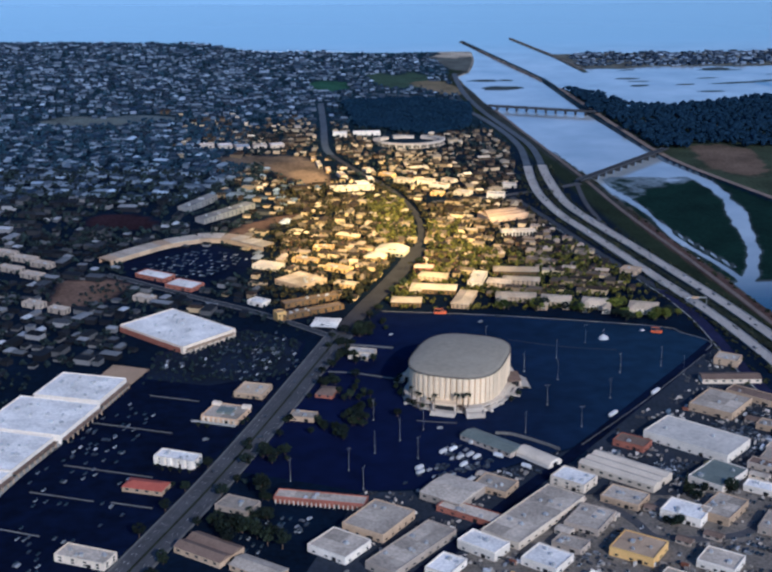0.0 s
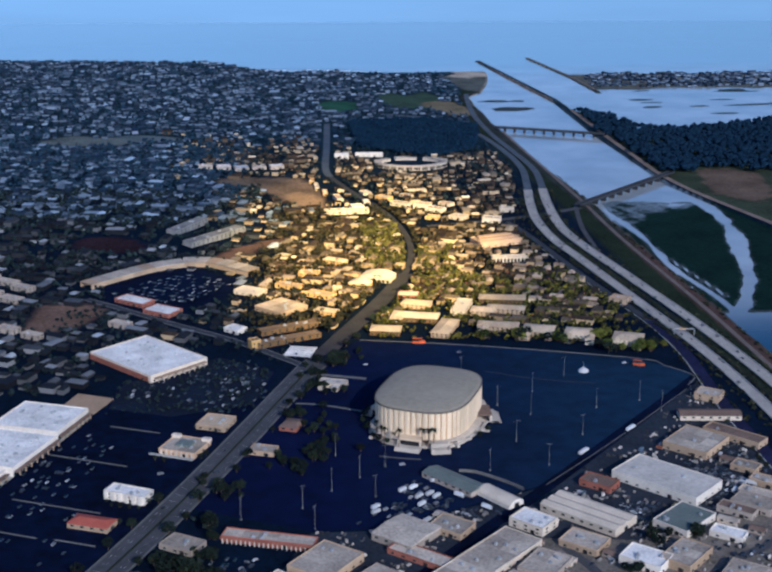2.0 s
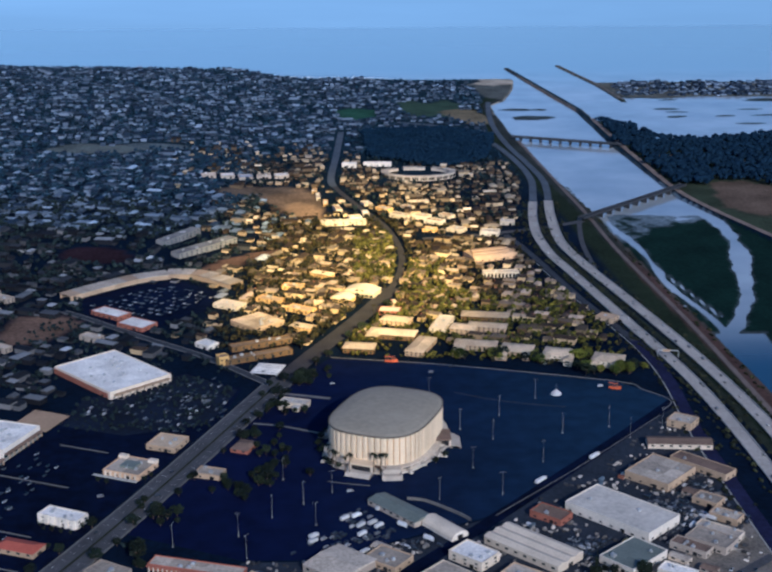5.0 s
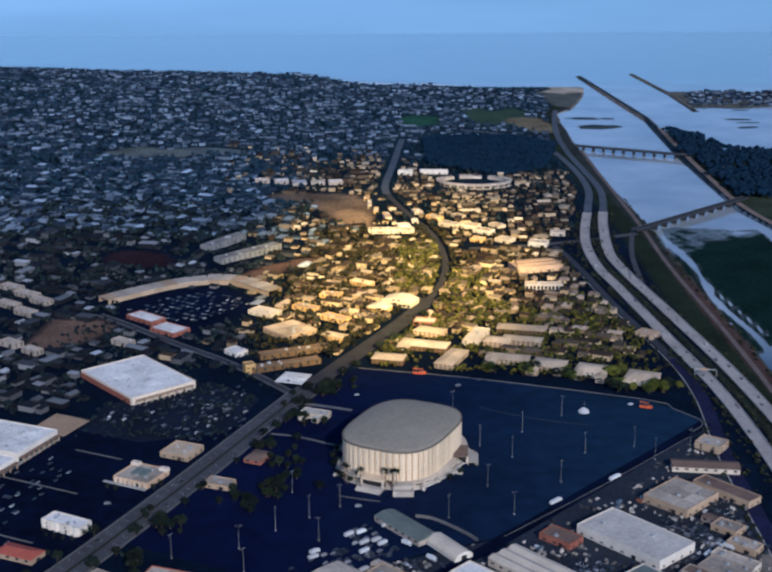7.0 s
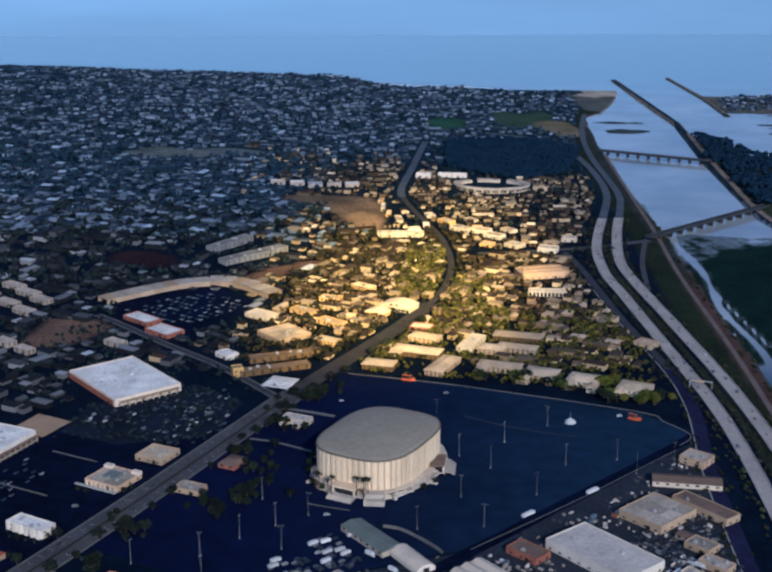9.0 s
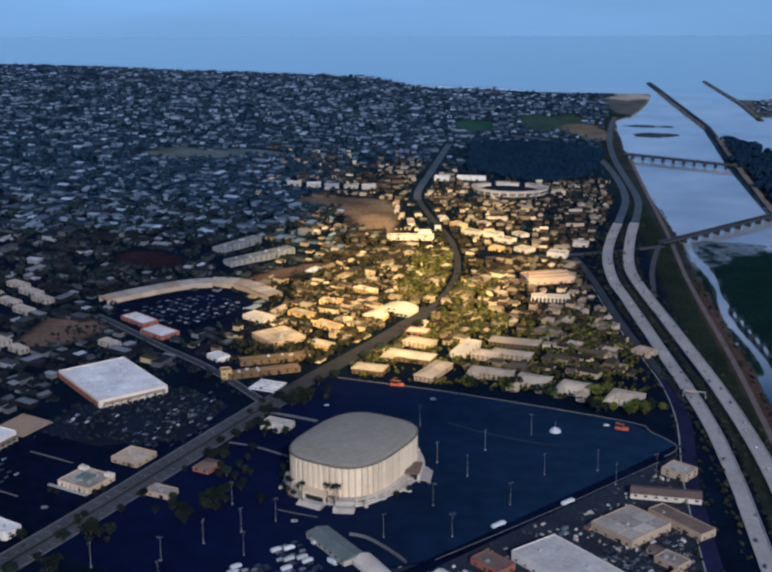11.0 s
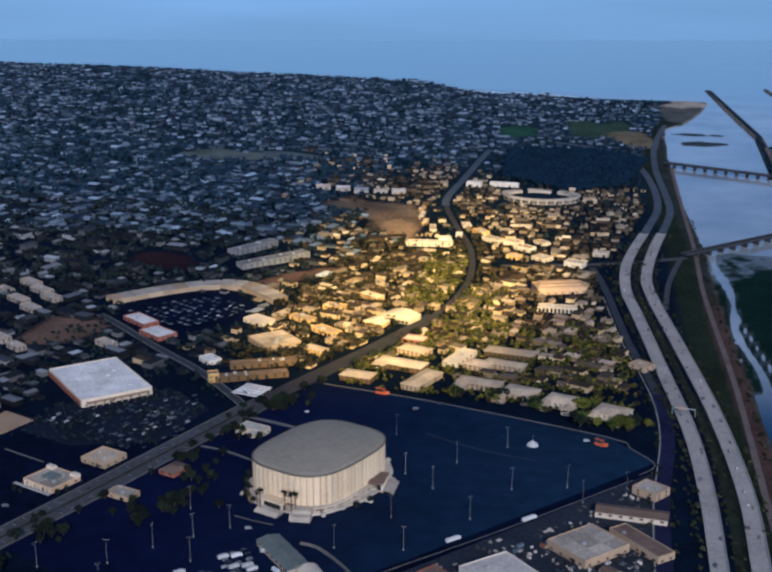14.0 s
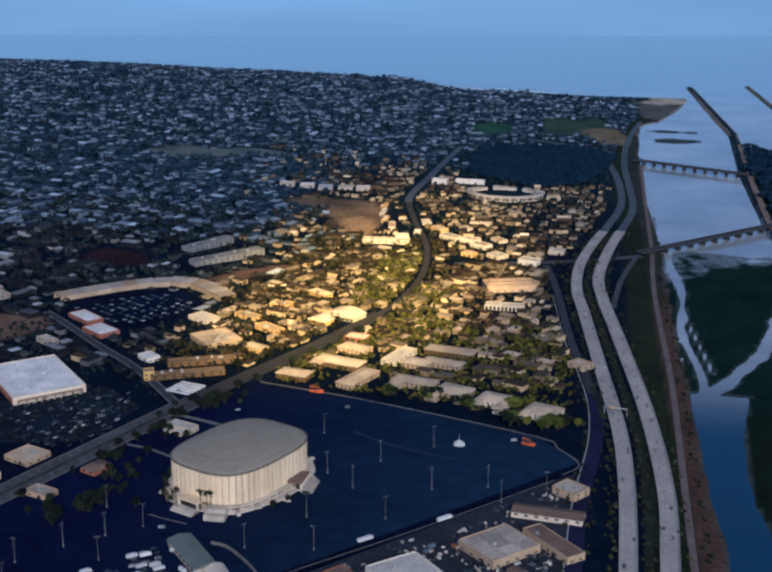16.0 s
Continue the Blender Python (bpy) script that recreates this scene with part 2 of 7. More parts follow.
M_TRACK = mat("sandy_track", (0.22, 0.17, 0.135), 0.9, 0.35, 7.0, rnd=0.0)
M_FARROAD = mat("far_asphalt", (0.085, 0.098, 0.12), 0.9, 0.25, 8.0, rnd=0.0)
# shade is put into this road colour, so the beam doesn't brighten it
M_SHADEROAD = mat("shaded_town_asphalt", (0.044, 0.042, 0.048), 0.9, 0.3, 6.0, rnd=0.0)
M_KERB_OLD = mat("worn_kerb", (0.17, 0.165, 0.155), 0.9, 0.25, 4.0)
M_MAST = mat("pale_mast_paint", (0.34, 0.34, 0.33), 0.5, 0.1, 2.0, rnd=0.2, bump=0)
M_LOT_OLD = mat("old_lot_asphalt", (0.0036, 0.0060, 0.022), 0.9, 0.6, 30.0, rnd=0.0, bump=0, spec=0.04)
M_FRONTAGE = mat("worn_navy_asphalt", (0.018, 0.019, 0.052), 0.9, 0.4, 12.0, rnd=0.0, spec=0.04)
M_METAL = mat("galvanised_metal", (0.55, 0.55, 0.54), 0.45, 0.15, 2.0, metal=0.6)
M_BARK = mat("bark", (0.12, 0.085, 0.06), 0.9, 0.25, 1.0)
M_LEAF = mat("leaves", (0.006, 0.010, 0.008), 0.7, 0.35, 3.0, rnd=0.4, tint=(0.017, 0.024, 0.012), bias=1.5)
# sunlight is put into this green, for trees the beam hardly reaches
M_LEAF_B = mat("bright_lit_leaves", (0.038, 0.056, 0.008), 0.7, 0.35, 3.0, rnd=0.4, tint=(0.125, 0.128, 0.014))
# far haze is put into this bluish leaf colour
M_LEAF_I = mat("far_hazy_leaves", (0.010, 0.023, 0.044), 0.75, 0.35, 4.0, rnd=0.4, island=True, tint=(0.024, 0.048, 0.074))
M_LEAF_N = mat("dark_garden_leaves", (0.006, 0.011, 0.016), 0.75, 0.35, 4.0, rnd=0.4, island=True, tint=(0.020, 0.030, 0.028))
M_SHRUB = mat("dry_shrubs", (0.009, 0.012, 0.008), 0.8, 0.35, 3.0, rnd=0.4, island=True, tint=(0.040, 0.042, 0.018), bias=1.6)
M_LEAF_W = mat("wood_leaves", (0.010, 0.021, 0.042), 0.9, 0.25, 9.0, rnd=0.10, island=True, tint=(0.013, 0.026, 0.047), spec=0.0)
# the beam's warm light is put into these two leaf colours
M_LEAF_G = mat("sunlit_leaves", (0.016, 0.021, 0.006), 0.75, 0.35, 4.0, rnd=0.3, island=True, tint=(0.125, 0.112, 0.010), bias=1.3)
M_LEAF_O = mat("warmlit_garden_leaves", (0.010, 0.011, 0.009), 0.75, 0.35, 4.0, rnd=0.4, island=True, tint=(0.060, 0.050, 0.014), bias=2.0)
# cloud shade, far haze and golden sunlight are put into these house colours
M_HROOF_I = mat("hazy_house_roofs", (0.009, 0.018, 0.040), 0.85, 0.15, 4.0, rnd=0.5, island=True, tint=(0.27, 0.33, 0.42), bias=2.8)
M_HWALL_I = mat("hazy_house_walls", (0.011, 0.020, 0.038), 0.85, 0.12, 4.0, rnd=0.25, island=True, tint=(0.20, 0.24, 0.32), bias=2.2)
M_HROOF_N = mat("shaded_near_roofs", (0.008, 0.010, 0.016), 0.85, 0.15, 4.0, rnd=0.5, island=True, tint=(0.34, 0.36, 0.40), bias=5.0)
M_HWALL_N = mat("shaded_near_walls", (0.011, 0.012, 0.017), 0.85, 0.12, 4.0, rnd=0.25, island=True, tint=(0.26, 0.26, 0.27), bias=4.6)
M_HROOF_Q = mat("sunlit_town_roofs", (0.028, 0.019, 0.014), 0.85, 0.15, 4.0, rnd=0.45, island=True, tint=(0.66, 0.54, 0.36), bias=3.6)
M_HWALL_Q = mat("sunlit_town_walls", (0.055, 0.038, 0.024), 0.85, 0.12, 4.0, rnd=0.25, island=True, tint=(0.62, 0.48, 0.28), bias=2.4)
M_HROOF = mat("sunlit_house_roof", (0.030, 0.021, 0.016), 0.85, 0.15, 4.0, rnd=0.4, tint=(0.50, 0.39, 0.28), bias=2.0)
M_HWALL = mat("sunlit_house_wall", (0.10, 0.066, 0.034), 0.85, 0.12, 4.0, rnd=0.2, tint=(0.72, 0.55, 0.30), bias=1.5)
M_CARPAINT = mat("car_paint", (0.03, 0.034, 0.045), 0.3, 0.05, 2.0, rnd=0.3, tint=(0.60, 0.60, 0.61), bump=0, spec=0.5, bias=4.6)
M_CARPAINT_I = mat("car_paints", (0.03, 0.034, 0.045), 0.3, 0.05, 2.0, rnd=0.3, island=True, tint=(0.60, 0.60, 0.61), bump=0, spec=0.5, bias=4.6)
M_TYRE = mat("tyre", (0.02, 0.02, 0.02), 0.8, 0.1, 1.0)
M_BRIDGE = mat("bridge_concrete", (0.048, 0.050, 0.056), 0.85, 0.2, 5.0)
M_ROCK = mat("jetty_rock", (0.11, 0.10, 0.095), 0.9, 0.4, 2.5, island=True, rnd=0.4, bump=0.5)
M_ORANGE_P = mat("orange_paint", (0.50, 0.12, 0.035), 0.5, 0.1, 2.0)
M_YELLOW_W = mat("ochre_stucco", (0.60, 0.39, 0.13), 0.85, 0.15, 4.0)
M_OCHRE = mat("brown_ochre_stucco", (0.145, 0.090, 0.037), 0.85, 0.3, 4.0)
M_BROWN_FLAT = mat("brown_flat_roof", (0.21, 0.15, 0.09), 0.9, 0.35, 5.0)
M_MEDIAN = mat("median_shrubs", (0.020, 0.024, 0.013), 0.9, 0.5, 3.0, rnd=0.0)


# ---------------------------------------------------------------- mesh tools
class MB:
    """Gathers vertices and faces for one mesh."""

    def __init__(self):
        self.v, self.f, self.m = [], [], []

    def add(self, vs, fs, mi=0):
        k = len(self.v)
        self.v.extend(tuple(p) for p in vs)
        self.f.extend(tuple(i + k for i in q) for q in fs)
        self.m.extend([mi] * len(fs))

    def box(self, cx, cy, z0, w, d, h, rot=0.0, mi=0, taper=1.0):
        c, s = math.cos(radians(rot)), math.sin(radians(rot))
        vs = []
        for zz, k in ((z0, 1.0), (z0 + h, taper)):
            for a, b in ((-1, -1), (1, -1), (1, 1), (-1, 1)):
                x, y = a * w * k / 2, b * d * k / 2
                vs.append((cx + x * c - y * s, cy + x * s + y * c, zz))
        self.add(vs, [(3, 2, 1, 0), (4, 5, 6, 7), (0, 1, 5, 4), (1, 2, 6, 5), (2, 3, 7, 6), (3, 0, 4, 7)], mi)

    def cyl(self, cx, cy, z0, r0, r1, h, n=8, mi=0):
        vs = []
        for zz, r in ((z0, r0), (z0 + h, r1)):
            for i in range(n):
                a = 2 * math.pi * i / n
                vs.append((cx + r * math.cos(a), cy + r * math.sin(a), zz))
        fs = [(i, (i + 1) % n, n + (i + 1) % n, n + i) for i in range(n)]
        fs += [tuple(range(n, 2 * n)), tuple(range(n - 1, -1, -1))]
        self.add(vs, fs, mi)

    def prism(self, outline, z0, z1, mi=0, mi_top=None, inset=1.0):
        """An upright body over a closed outline (counter-clockwise)."""
        n = len(outline)
        vs = [(x, y, z0) for x, y in outline] + [(x, y, z1) for x, y in outline]
        self.add(vs, [(i, (i + 1) % n, n + (i + 1) % n, n + i) for i in range(n)], mi)
        self.add(vs[n:], [tuple(range(n))], mi if mi_top is None else mi_top)

    def gable(self, cx, cy, z0, w, d, h, rot=0.0, over=0.5, hip=0.0, thick=0.25, mi=0):
        """A pitched roof with its ridge along w; hip: how far the ridge ends are drawn in."""
        c, s = math.cos(radians(rot)), math.sin(radians(rot))
        W, D = w / 2 + over, d / 2 + over
        loc = [(-W, -D, 0), (W, -D, 0), (W, D, 0), (-W, D, 0), (-W + hip, 0, h), (W - hip, 0, h)]
        vs = [(cx + x * c - y * s, cy + x * s + y * c, z0 + z) for x, y, z in loc]
        vs += [(cx + x * c - y * s, cy + x * s + y * c, z0 - thick) for x, y, z in loc[:4]]
        fs = [(0, 1, 5, 4), (2, 3, 4, 5), (1, 2, 5), (3, 0, 4), (6, 7, 1, 0), (7, 8, 2, 1), (8, 9, 3, 2), (9, 6, 0, 3), (9, 8, 7, 6)]
        self.add(vs, fs, mi)

    def mesh(self, name, mats):
        me = bpy.data.meshes.new(name)
        me.from_pydata(self.v, [], self.f)
        for mm in mats:
            me.materials.append(mm)
        me.polygons.foreach_set("material_index", self.m)
        me.update()
        return me


def part(name, mb, mats, parent=None, label="", m=None):
    if not isinstance(mats, (list, tuple)):
        mats = [mats]
    ob = new(name, mb.mesh(name, mats) if isinstance(mb, MB) else mb)
    if parent is not None:
        ob.parent = parent
    if m is not None:
        ob.matrix_basis = m
    if label:
        ob["label"] = label
    return ob


def thing(name, label, category, m=None, group="", kind=""):
    ob = new(name)
    ob.empty_display_size = 2
    if m is not None:
        ob.matrix_basis = m
    return tagged(ob, label, category, group, kind)


def spot(x, y, rot=0.0, z=None):
    return pose(x, y, height(x, y) if z is None else z, 0, 0, rot)


def sm(a, b, x):
    t = np.clip((x - a) / (b - a), 0, 1)
    return t * t * (3 - 2 * t)


def fbm(x, y, size, seed=0.0):
    """Cheap smooth noise from turned sine waves, about -1 to 1."""
    out = 0.0
    for k in range(5):
        a = 1.7 * k + seed
        f = (1.9 ** k) / size
        u = x * math.cos(a) + y * math.sin(a)
        v = -x * math.sin(a) + y * math.cos(a)
        out = out + np.sin(u * f + 2.1 * np.sin(v * f * 0.7 + a)) * 0.6 ** k
    return out / 2.3


# ---------------------------------------------------------------- the lie of the land
SEA = -2.2
BANK_L_Y = [-900, 300, 694, 887, 1077, 1250, 1415, 1567, 1682, 1858, 1959, 2254, 2581, 2720, 2790, 3000, 3160, 3600]
BANK_L_X = [520, 508, 486, 469, 454, 440, 429, 421, 411, 393, 384, 363, 349, 351, 388, 432, 448, 452]
BANK_R_Y = [-900, 800, 1100, 1400, 1709, 2174, 2652, 3420, 3440]
BANK_R_X = [900, 800, 730, 652, 577, 551, 543, 448, 448]


def bank_l(y):
    return np.interp(y, BANK_L_Y, BANK_L_X)


def bank_r(y):
    return np.interp(y, BANK_R_Y, BANK_R_X)


def land(x, y):
    """Height of the ground: the town at 0, the sea at SEA; works on arrays."""
    x, y = np.asarray(x, float), np.asarray(y, float)
    wob = fbm(x, y, 60, 1.0)
    # coast
    coast = 3190 + 0.06 * np.maximum(-x, 0) + 14 * fbm(x, y, 240, 3.0)
    left = np.minimum((coast - y) / 6, (bank_l(y) + 3 * wob - x) / 3)
    # far side of the river: levee and park
    yf = np.interp(x, [540, 564, 623, 652, 734, 835, 957, 1500, 2500], [2560, 2499, 2400, 2255, 2222, 2262, 2320, 2390, 2400])
    right = np.minimum((x - bank_r(y)) / 3, (yf + 18 * wob - y) / 5)
    levee = np.minimum(6.0 - np.abs(x - bank_r(y) - 7) * 0.55, (3420 - y) / 4)
    jet2 = np.minimum(5.0 - np.abs(x - np.interp(y, [2600, 2805, 3042, 3475], [690, 680, 665, 613])) * 0.6, np.minimum((3475 - y) / 4, (y - 2760) / 4))
    spit = np.minimum((x - np.interp(y, [2800, 3050, 3100], [690, 668, 664])) / 4, np.minimum((3110 - y) / 5, (y - 2850 - 60 * fbm(x, y, 210, 5.0) - 20 * wob) / 5))
    isle = 1.2 - ((x - 1010) / 150) ** 2 * 4 - ((y - 2560 - 0.15 * (x - 1010)) / 22) ** 2 * 4
    isle2 = 1.2 - ((x - 760) / 60) ** 2 * 4 - ((y - 2650) / 25) ** 2 * 4
    isles = np.full(x.shape, -4.0)
    for cx, cy, rx, ry, tilt in ((725, 2842, 60, 14, 0.05), (792, 2792, 45, 9, 0.1), (780, 2606, 62, 9, 0.0), (1022, 2768, 120, 10, 0.0), (870, 2545, 40, 8, 0.1), (960, 2640, 55, 9, 0.05), (1090, 2590, 70, 9, 0.0), (1180, 2680, 130, 14, -0.05), (900, 2440, 60, 10, 0.05), (1120, 2440, 110, 18, 0.0), (760, 2540, 45, 16, 0.2), (1320, 2560, 120, 20, 0.0), (1020, 2790, 70, 18, 0.1)):
        isles = np.maximum(isles, 1.1 - ((x - cx) / rx) ** 2 * 3 - ((y - cy - tilt * (x - cx)) / (1.7 * ry)) ** 2 * 3 + 0.8 * wob)
    h = np.maximum.reduce([np.clip(isles, -4, 1.1), np.clip(left, -4, 2.2), np.clip(right, -4, 2.2), np.clip(levee, -4, 4), np.clip(jet2, -4, 3), np.clip(spit, -4, 1.6), np.clip(isle, -4, 1.2), np.clip(isle2, -4, 1)])
    # marsh and mud in the river
    xl, xr = bank_l(y), bank_r(y)
    rivz = np.where((x > xl) & (x < xr), 1.0, 0.0)
    lch = np.abs(x - (xl + 12 + 5 * np.sin(y / 52.0))) - 4.7 - 1.2 * np.sin(y / 31.0) + 2.5 * wob
    side = np.abs(x - np.interp(y, [1080, 1146, 1196, 1269, 1330], [484, 474, 466, 455, 450])) - 2.6 + 1.5 * wob
    lch = np.where((y > 1080) & (y < 1330), np.minimum(lch, side), lch)
    rch = np.abs(x - np.interp(y, [960, 1021, 1064, 1110, 1174, 1300, 1414, 1504, 1619, 1718], [462, 478, 500, 517, 540, 568, 592, 600, 594, 580])) - 10 - 3 * np.sin(y / 40.0) + 6 * wob + 4 * fbm(x, y, 17, 2.2)
    marsh1 = np.minimum(np.minimum(lch, rch) / 5, np.minimum((1600 - y) / 30 + 0.3 * wob, (y - 1020) / 12))
    streak = fbm(x, y * 0.6, 34, 7.0) + 0.6 * fbm(x, y, 13, 9.0)
    top = 1455 + 0.75 * (x - 450) + 26 * fbm(x, y, 30, 4.4)     # where the reeds give way to bare mud
    marsh1 = np.minimum(marsh1, 0.55) - np.clip((y - top) / 22, 0, 1) * (0.33 + 0.42 * streak)
    marsh2 = np.minimum((x - np.interp(y, [640, 715, 766, 814, 901, 963, 1033, 1098], [548, 523, 511, 508, 510, 513, 521, 545]) + 3 * wob) / 5, (rch - 3) / 8)
    marsh2 = np.where(y < 1010 + (x - 480) * 1.0, marsh2, -4)
    bar = np.minimum(1 - ((x - 422) / 78) ** 2 * 2 - ((y - 2655) / 30) ** 2 * 2 + 0.7 * streak, 0.5)
    bar2 = np.minimum(1 - ((x - 430) / 62) ** 2 * 2 - ((y - 2528) / 46) ** 2 * 2 + 0.8 * streak, 0.4)
    h = np.where(rivz > 0, np.maximum(h, np.clip(np.maximum.reduce([marsh1, marsh2, bar, bar2]), -4, 0.55)), h)
    # the hills on the far left
    hill = 50 * sm(0, 1050, -x) * sm(1350, 2500, y) * (1 - 0.75 * sm(2900, 3230, y))
    hill = hill + 22 * sm(120, 330, -x) * sm(1270, 1420, y)
    rise = 3 * (1 + fbm(x, y, 180, 2.0)) * sm(1500, 2300, y) * sm(-250, 0, -x)
    return h + SEA + np.where(h > 1.5, hill + rise, 0)


def height(x, y):
    return float(land(x, y))


def blob(x, y, cx, cy, rx, ry, rot=0.0):
    """1 inside a soft-edged oval, 0 outside."""
    c, s = math.cos(radians(rot)), math.sin(radians(rot))
    u, v = ((x - cx) * c + (y - cy) * s) / rx, (-(x - cx) * s + (y - cy) * c) / ry
    d = (np.abs(u) ** 3 + np.abs(v) ** 3) ** (1 / 3) + 0.34 * fbm(x, y, 30, 4.0)
    return 1 - sm(0.88, 1.05, d)


FIELDS = [  # cx, cy, rx, ry, turn, colour: open ground where no house stands
    (32, 2585, 50, 80, 0, (0.034, 0.078, 0.048)), (215, 2650, 75, 130, 10, (0.045, 0.070, 0.046)),
    (275, 2560, 40, 120, 12, (0.17, 0.14, 0.085)), (-452, 1990, 100, 42, 10, (0.115, 0.13, 0.125)), (-345, 2042, 62, 22, 4, (0.10, 0.12, 0.13)),
    (-62, 1715, 50, 92, 18, (0.17, 0.12, 0.078)), (-135, 1768, 72, 34, 14, (0.11, 0.085, 0.062)), (-36, 1625, 26, 62, 18, (0.27, 0.18, 0.10)), (-315, 1338, 58, 22, -8, (0.020, 0.012, 0.017)),
    (-120, 1335, 75, 20, 45, (0.12, 0.075, 0.055)), (-325, 1045, 42, 48, -20, (0.15, 0.10, 0.072)),
    (690, 1705, 58, 125, -14, (0.12, 0.088, 0.062)), (618, 2062, 26, 14, 0, (0.20, 0.15, 0.10)), (760, 2005, 40, 14, -8, (0.12, 0.12, 0.11)), (392, 2940, 66, 160, 6, (0.10, 0.105, 0.095)), (405, 3120, 70, 62, 0, (0.40, 0.35, 0.27)),
]


def zone(x, y, h):
    """Base colour of the bare ground, with distance haze mixed in."""
    n = len(x)
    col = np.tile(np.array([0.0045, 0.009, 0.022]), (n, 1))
    # haze is painted into the ground colour farther off
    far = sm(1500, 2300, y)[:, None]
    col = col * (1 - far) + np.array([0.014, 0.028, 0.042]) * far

    def put(w, c):
        nonlocal col
        col = col * (1 - w[:, None]) + np.array(c) * w[:, None]

    inriver = ((x > bank_l(y)) & (x < bank_r(y))).astype(float)
    put(inriver, (0.055, 0.068, 0.072))
    put(inriver * sm(1430, 1500, y - 0.75 * (x - 450) + 20) * (1 - sm(1800, 1900, y)), (0.15, 0.185, 0.215))
    put(inriver * sm(0.30, 0.50, h) * (1 - sm(1560, 1640, y)), (0.008, 0.020, 0.015))
    put(inriver * sm(0.25, 0.45, h) * (1 - sm(960, 1000, y)), (0.008, 0.014, 0.008))
    verge = sm(bank_l(y) - 62, bank_l(y) - 48, x) * (1 - inriver) * (x < bank_l(y) + 3)
    put(verge, (0.019, 0.026, 0.014))
    slope = sm(bank_l(y) - 25, bank_l(y) - 20, x) * (1 - inriver) * (x < bank_l(y) + 3)
    put(slope * (1 - sm(1250, 1500, y)), (0.075, 0.047, 0.038))
    put(slope * sm(1250, 1500, y), (0.034, 0.038, 0.034))
    park = (x > bank_r(y) + 14) * 1.0
    put(park, (0.040, 0.050, 0.030))
    put((x > 640) * (y > 2800) * 1.0, (0.12, 0.12, 0.10))
    for cx, cy, rx, ry, rot, c in FIELDS:
        put(blob(x, y, cx, cy, rx, ry, rot), c)
    put((1 - sm(0.6, 1.7, h)) * (1 - inriver), (0.07, 0.06, 0.05))
    put((1 - sm(0.6, 1.7, h)) * (1 - inriver) * sm(2500, 2700, y) * (x < 640), (0.36, 0.32, 0.25))
    put((1 - sm(0.6, 1.7, h)) * (1 - inriver) * (x >= 640), (0.045, 0.062, 0.068))
    put((1 - sm(-1.2, -0.2, h)), (0.05, 0.06, 0.06))
    return col


def ground():
    """One sheet: fine where the camera looks, stretching out to the horizon."""
    xs = np.concatenate([np.linspace(-9000, -1900, 24), np.arange(-1880, 230, 12), np.arange(230, 760, 5), np.arange(760, 1700, 12), np.linspace(1720, 9000, 24)])
    ys = np.concatenate([np.linspace(-6000, 150, 24), np.arange(170, 640, 12), np.arange(640, 1700, 6), np.arange(1700, 3560, 10), np.linspace(3600, 9000, 16)])
    X, Y = np.meshgrid(xs, ys)
    X, Y = X.ravel(), Y.ravel()
    H = land(X, Y)
    H = np.where(np.abs(X) > 2200, np.minimum(H, 60), H)
    nx, ny = len(xs), len(ys)
    i = (np.arange(ny - 1)[:, None] * nx + np.arange(nx - 1)[None, :]).ravel()
    quads = np.stack([i, i + 1, i + nx + 1, i + nx], 1)
    me = bpy.data.meshes.new("ground")
    me.vertices.add(len(X))
    me.vertices.foreach_set("co", np.stack([X, Y, H], 1).ravel())
    me.loops.add(quads.size)
    me.loops.foreach_set("vertex_index", quads.ravel())
    me.polygons.add(len(quads))
    me.polygons.foreach_set("loop_start", np.arange(0, quads.size, 4))
    me.polygons.foreach_set("use_smooth", np.ones(len(quads), bool))
    me.update(calc_edges=True)
    at = me.color_attributes.new("zone", "FLOAT_COLOR", "POINT")
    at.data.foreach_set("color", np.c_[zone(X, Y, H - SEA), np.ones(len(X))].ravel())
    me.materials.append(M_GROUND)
    ob = new("ground", me)
    return tagged(ob, "dark suburban earth with dry grass, sand and marsh", "ground", kind="structure")


ground()
sea = MB()
sea.add([(-14000, -9000, SEA), (14000, -9000, SEA), (14000, 20000, SEA), (-14000, 20000, SEA)], [(0, 1, 2, 3)])
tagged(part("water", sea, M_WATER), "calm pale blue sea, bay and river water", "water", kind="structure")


# ---------------------------------------------------------------- roads and paved ground
def smooth_line(pts, step=14.0):
    """A rounded line through the points, with even steps."""
    p = [Vector((*q, 0)) for q in pts]
    p = [p[0] * 2 - p[1], *p, p[-1] * 2 - p[-2]]
    out = []
    for i in range(1, len(p) - 2):
        a, b, c, d = p[i - 1:i + 3]
        n = max(2, int((c - b).length / step))
        for k in range(n):
            t = k / n
            q = 0.5 * (2 * b + (c - a) * t + (2 * a - 5 * b + 4 * c - d) * t * t + (3 * b - a - 3 * c + d) * t ** 3)
            out.append((q.x, q.y))
    out.append((p[-2].x, p[-2].y))
    return out


LINES = []  # centre line and half width of every road, kept clear of houses and trees


def sides(line, off):
    out = []
    for i, (x, y) in enumerate(line):
        x0, y0 = line[max(i - 1, 0)]
        x1, y1 = line[min(i + 1, len(line) - 1)]
        L = math.hypot(x1 - x0, y1 - y0)
        out.append((x - (y1 - y0) / L * off, y + (x1 - x0) / L * off))
    return out


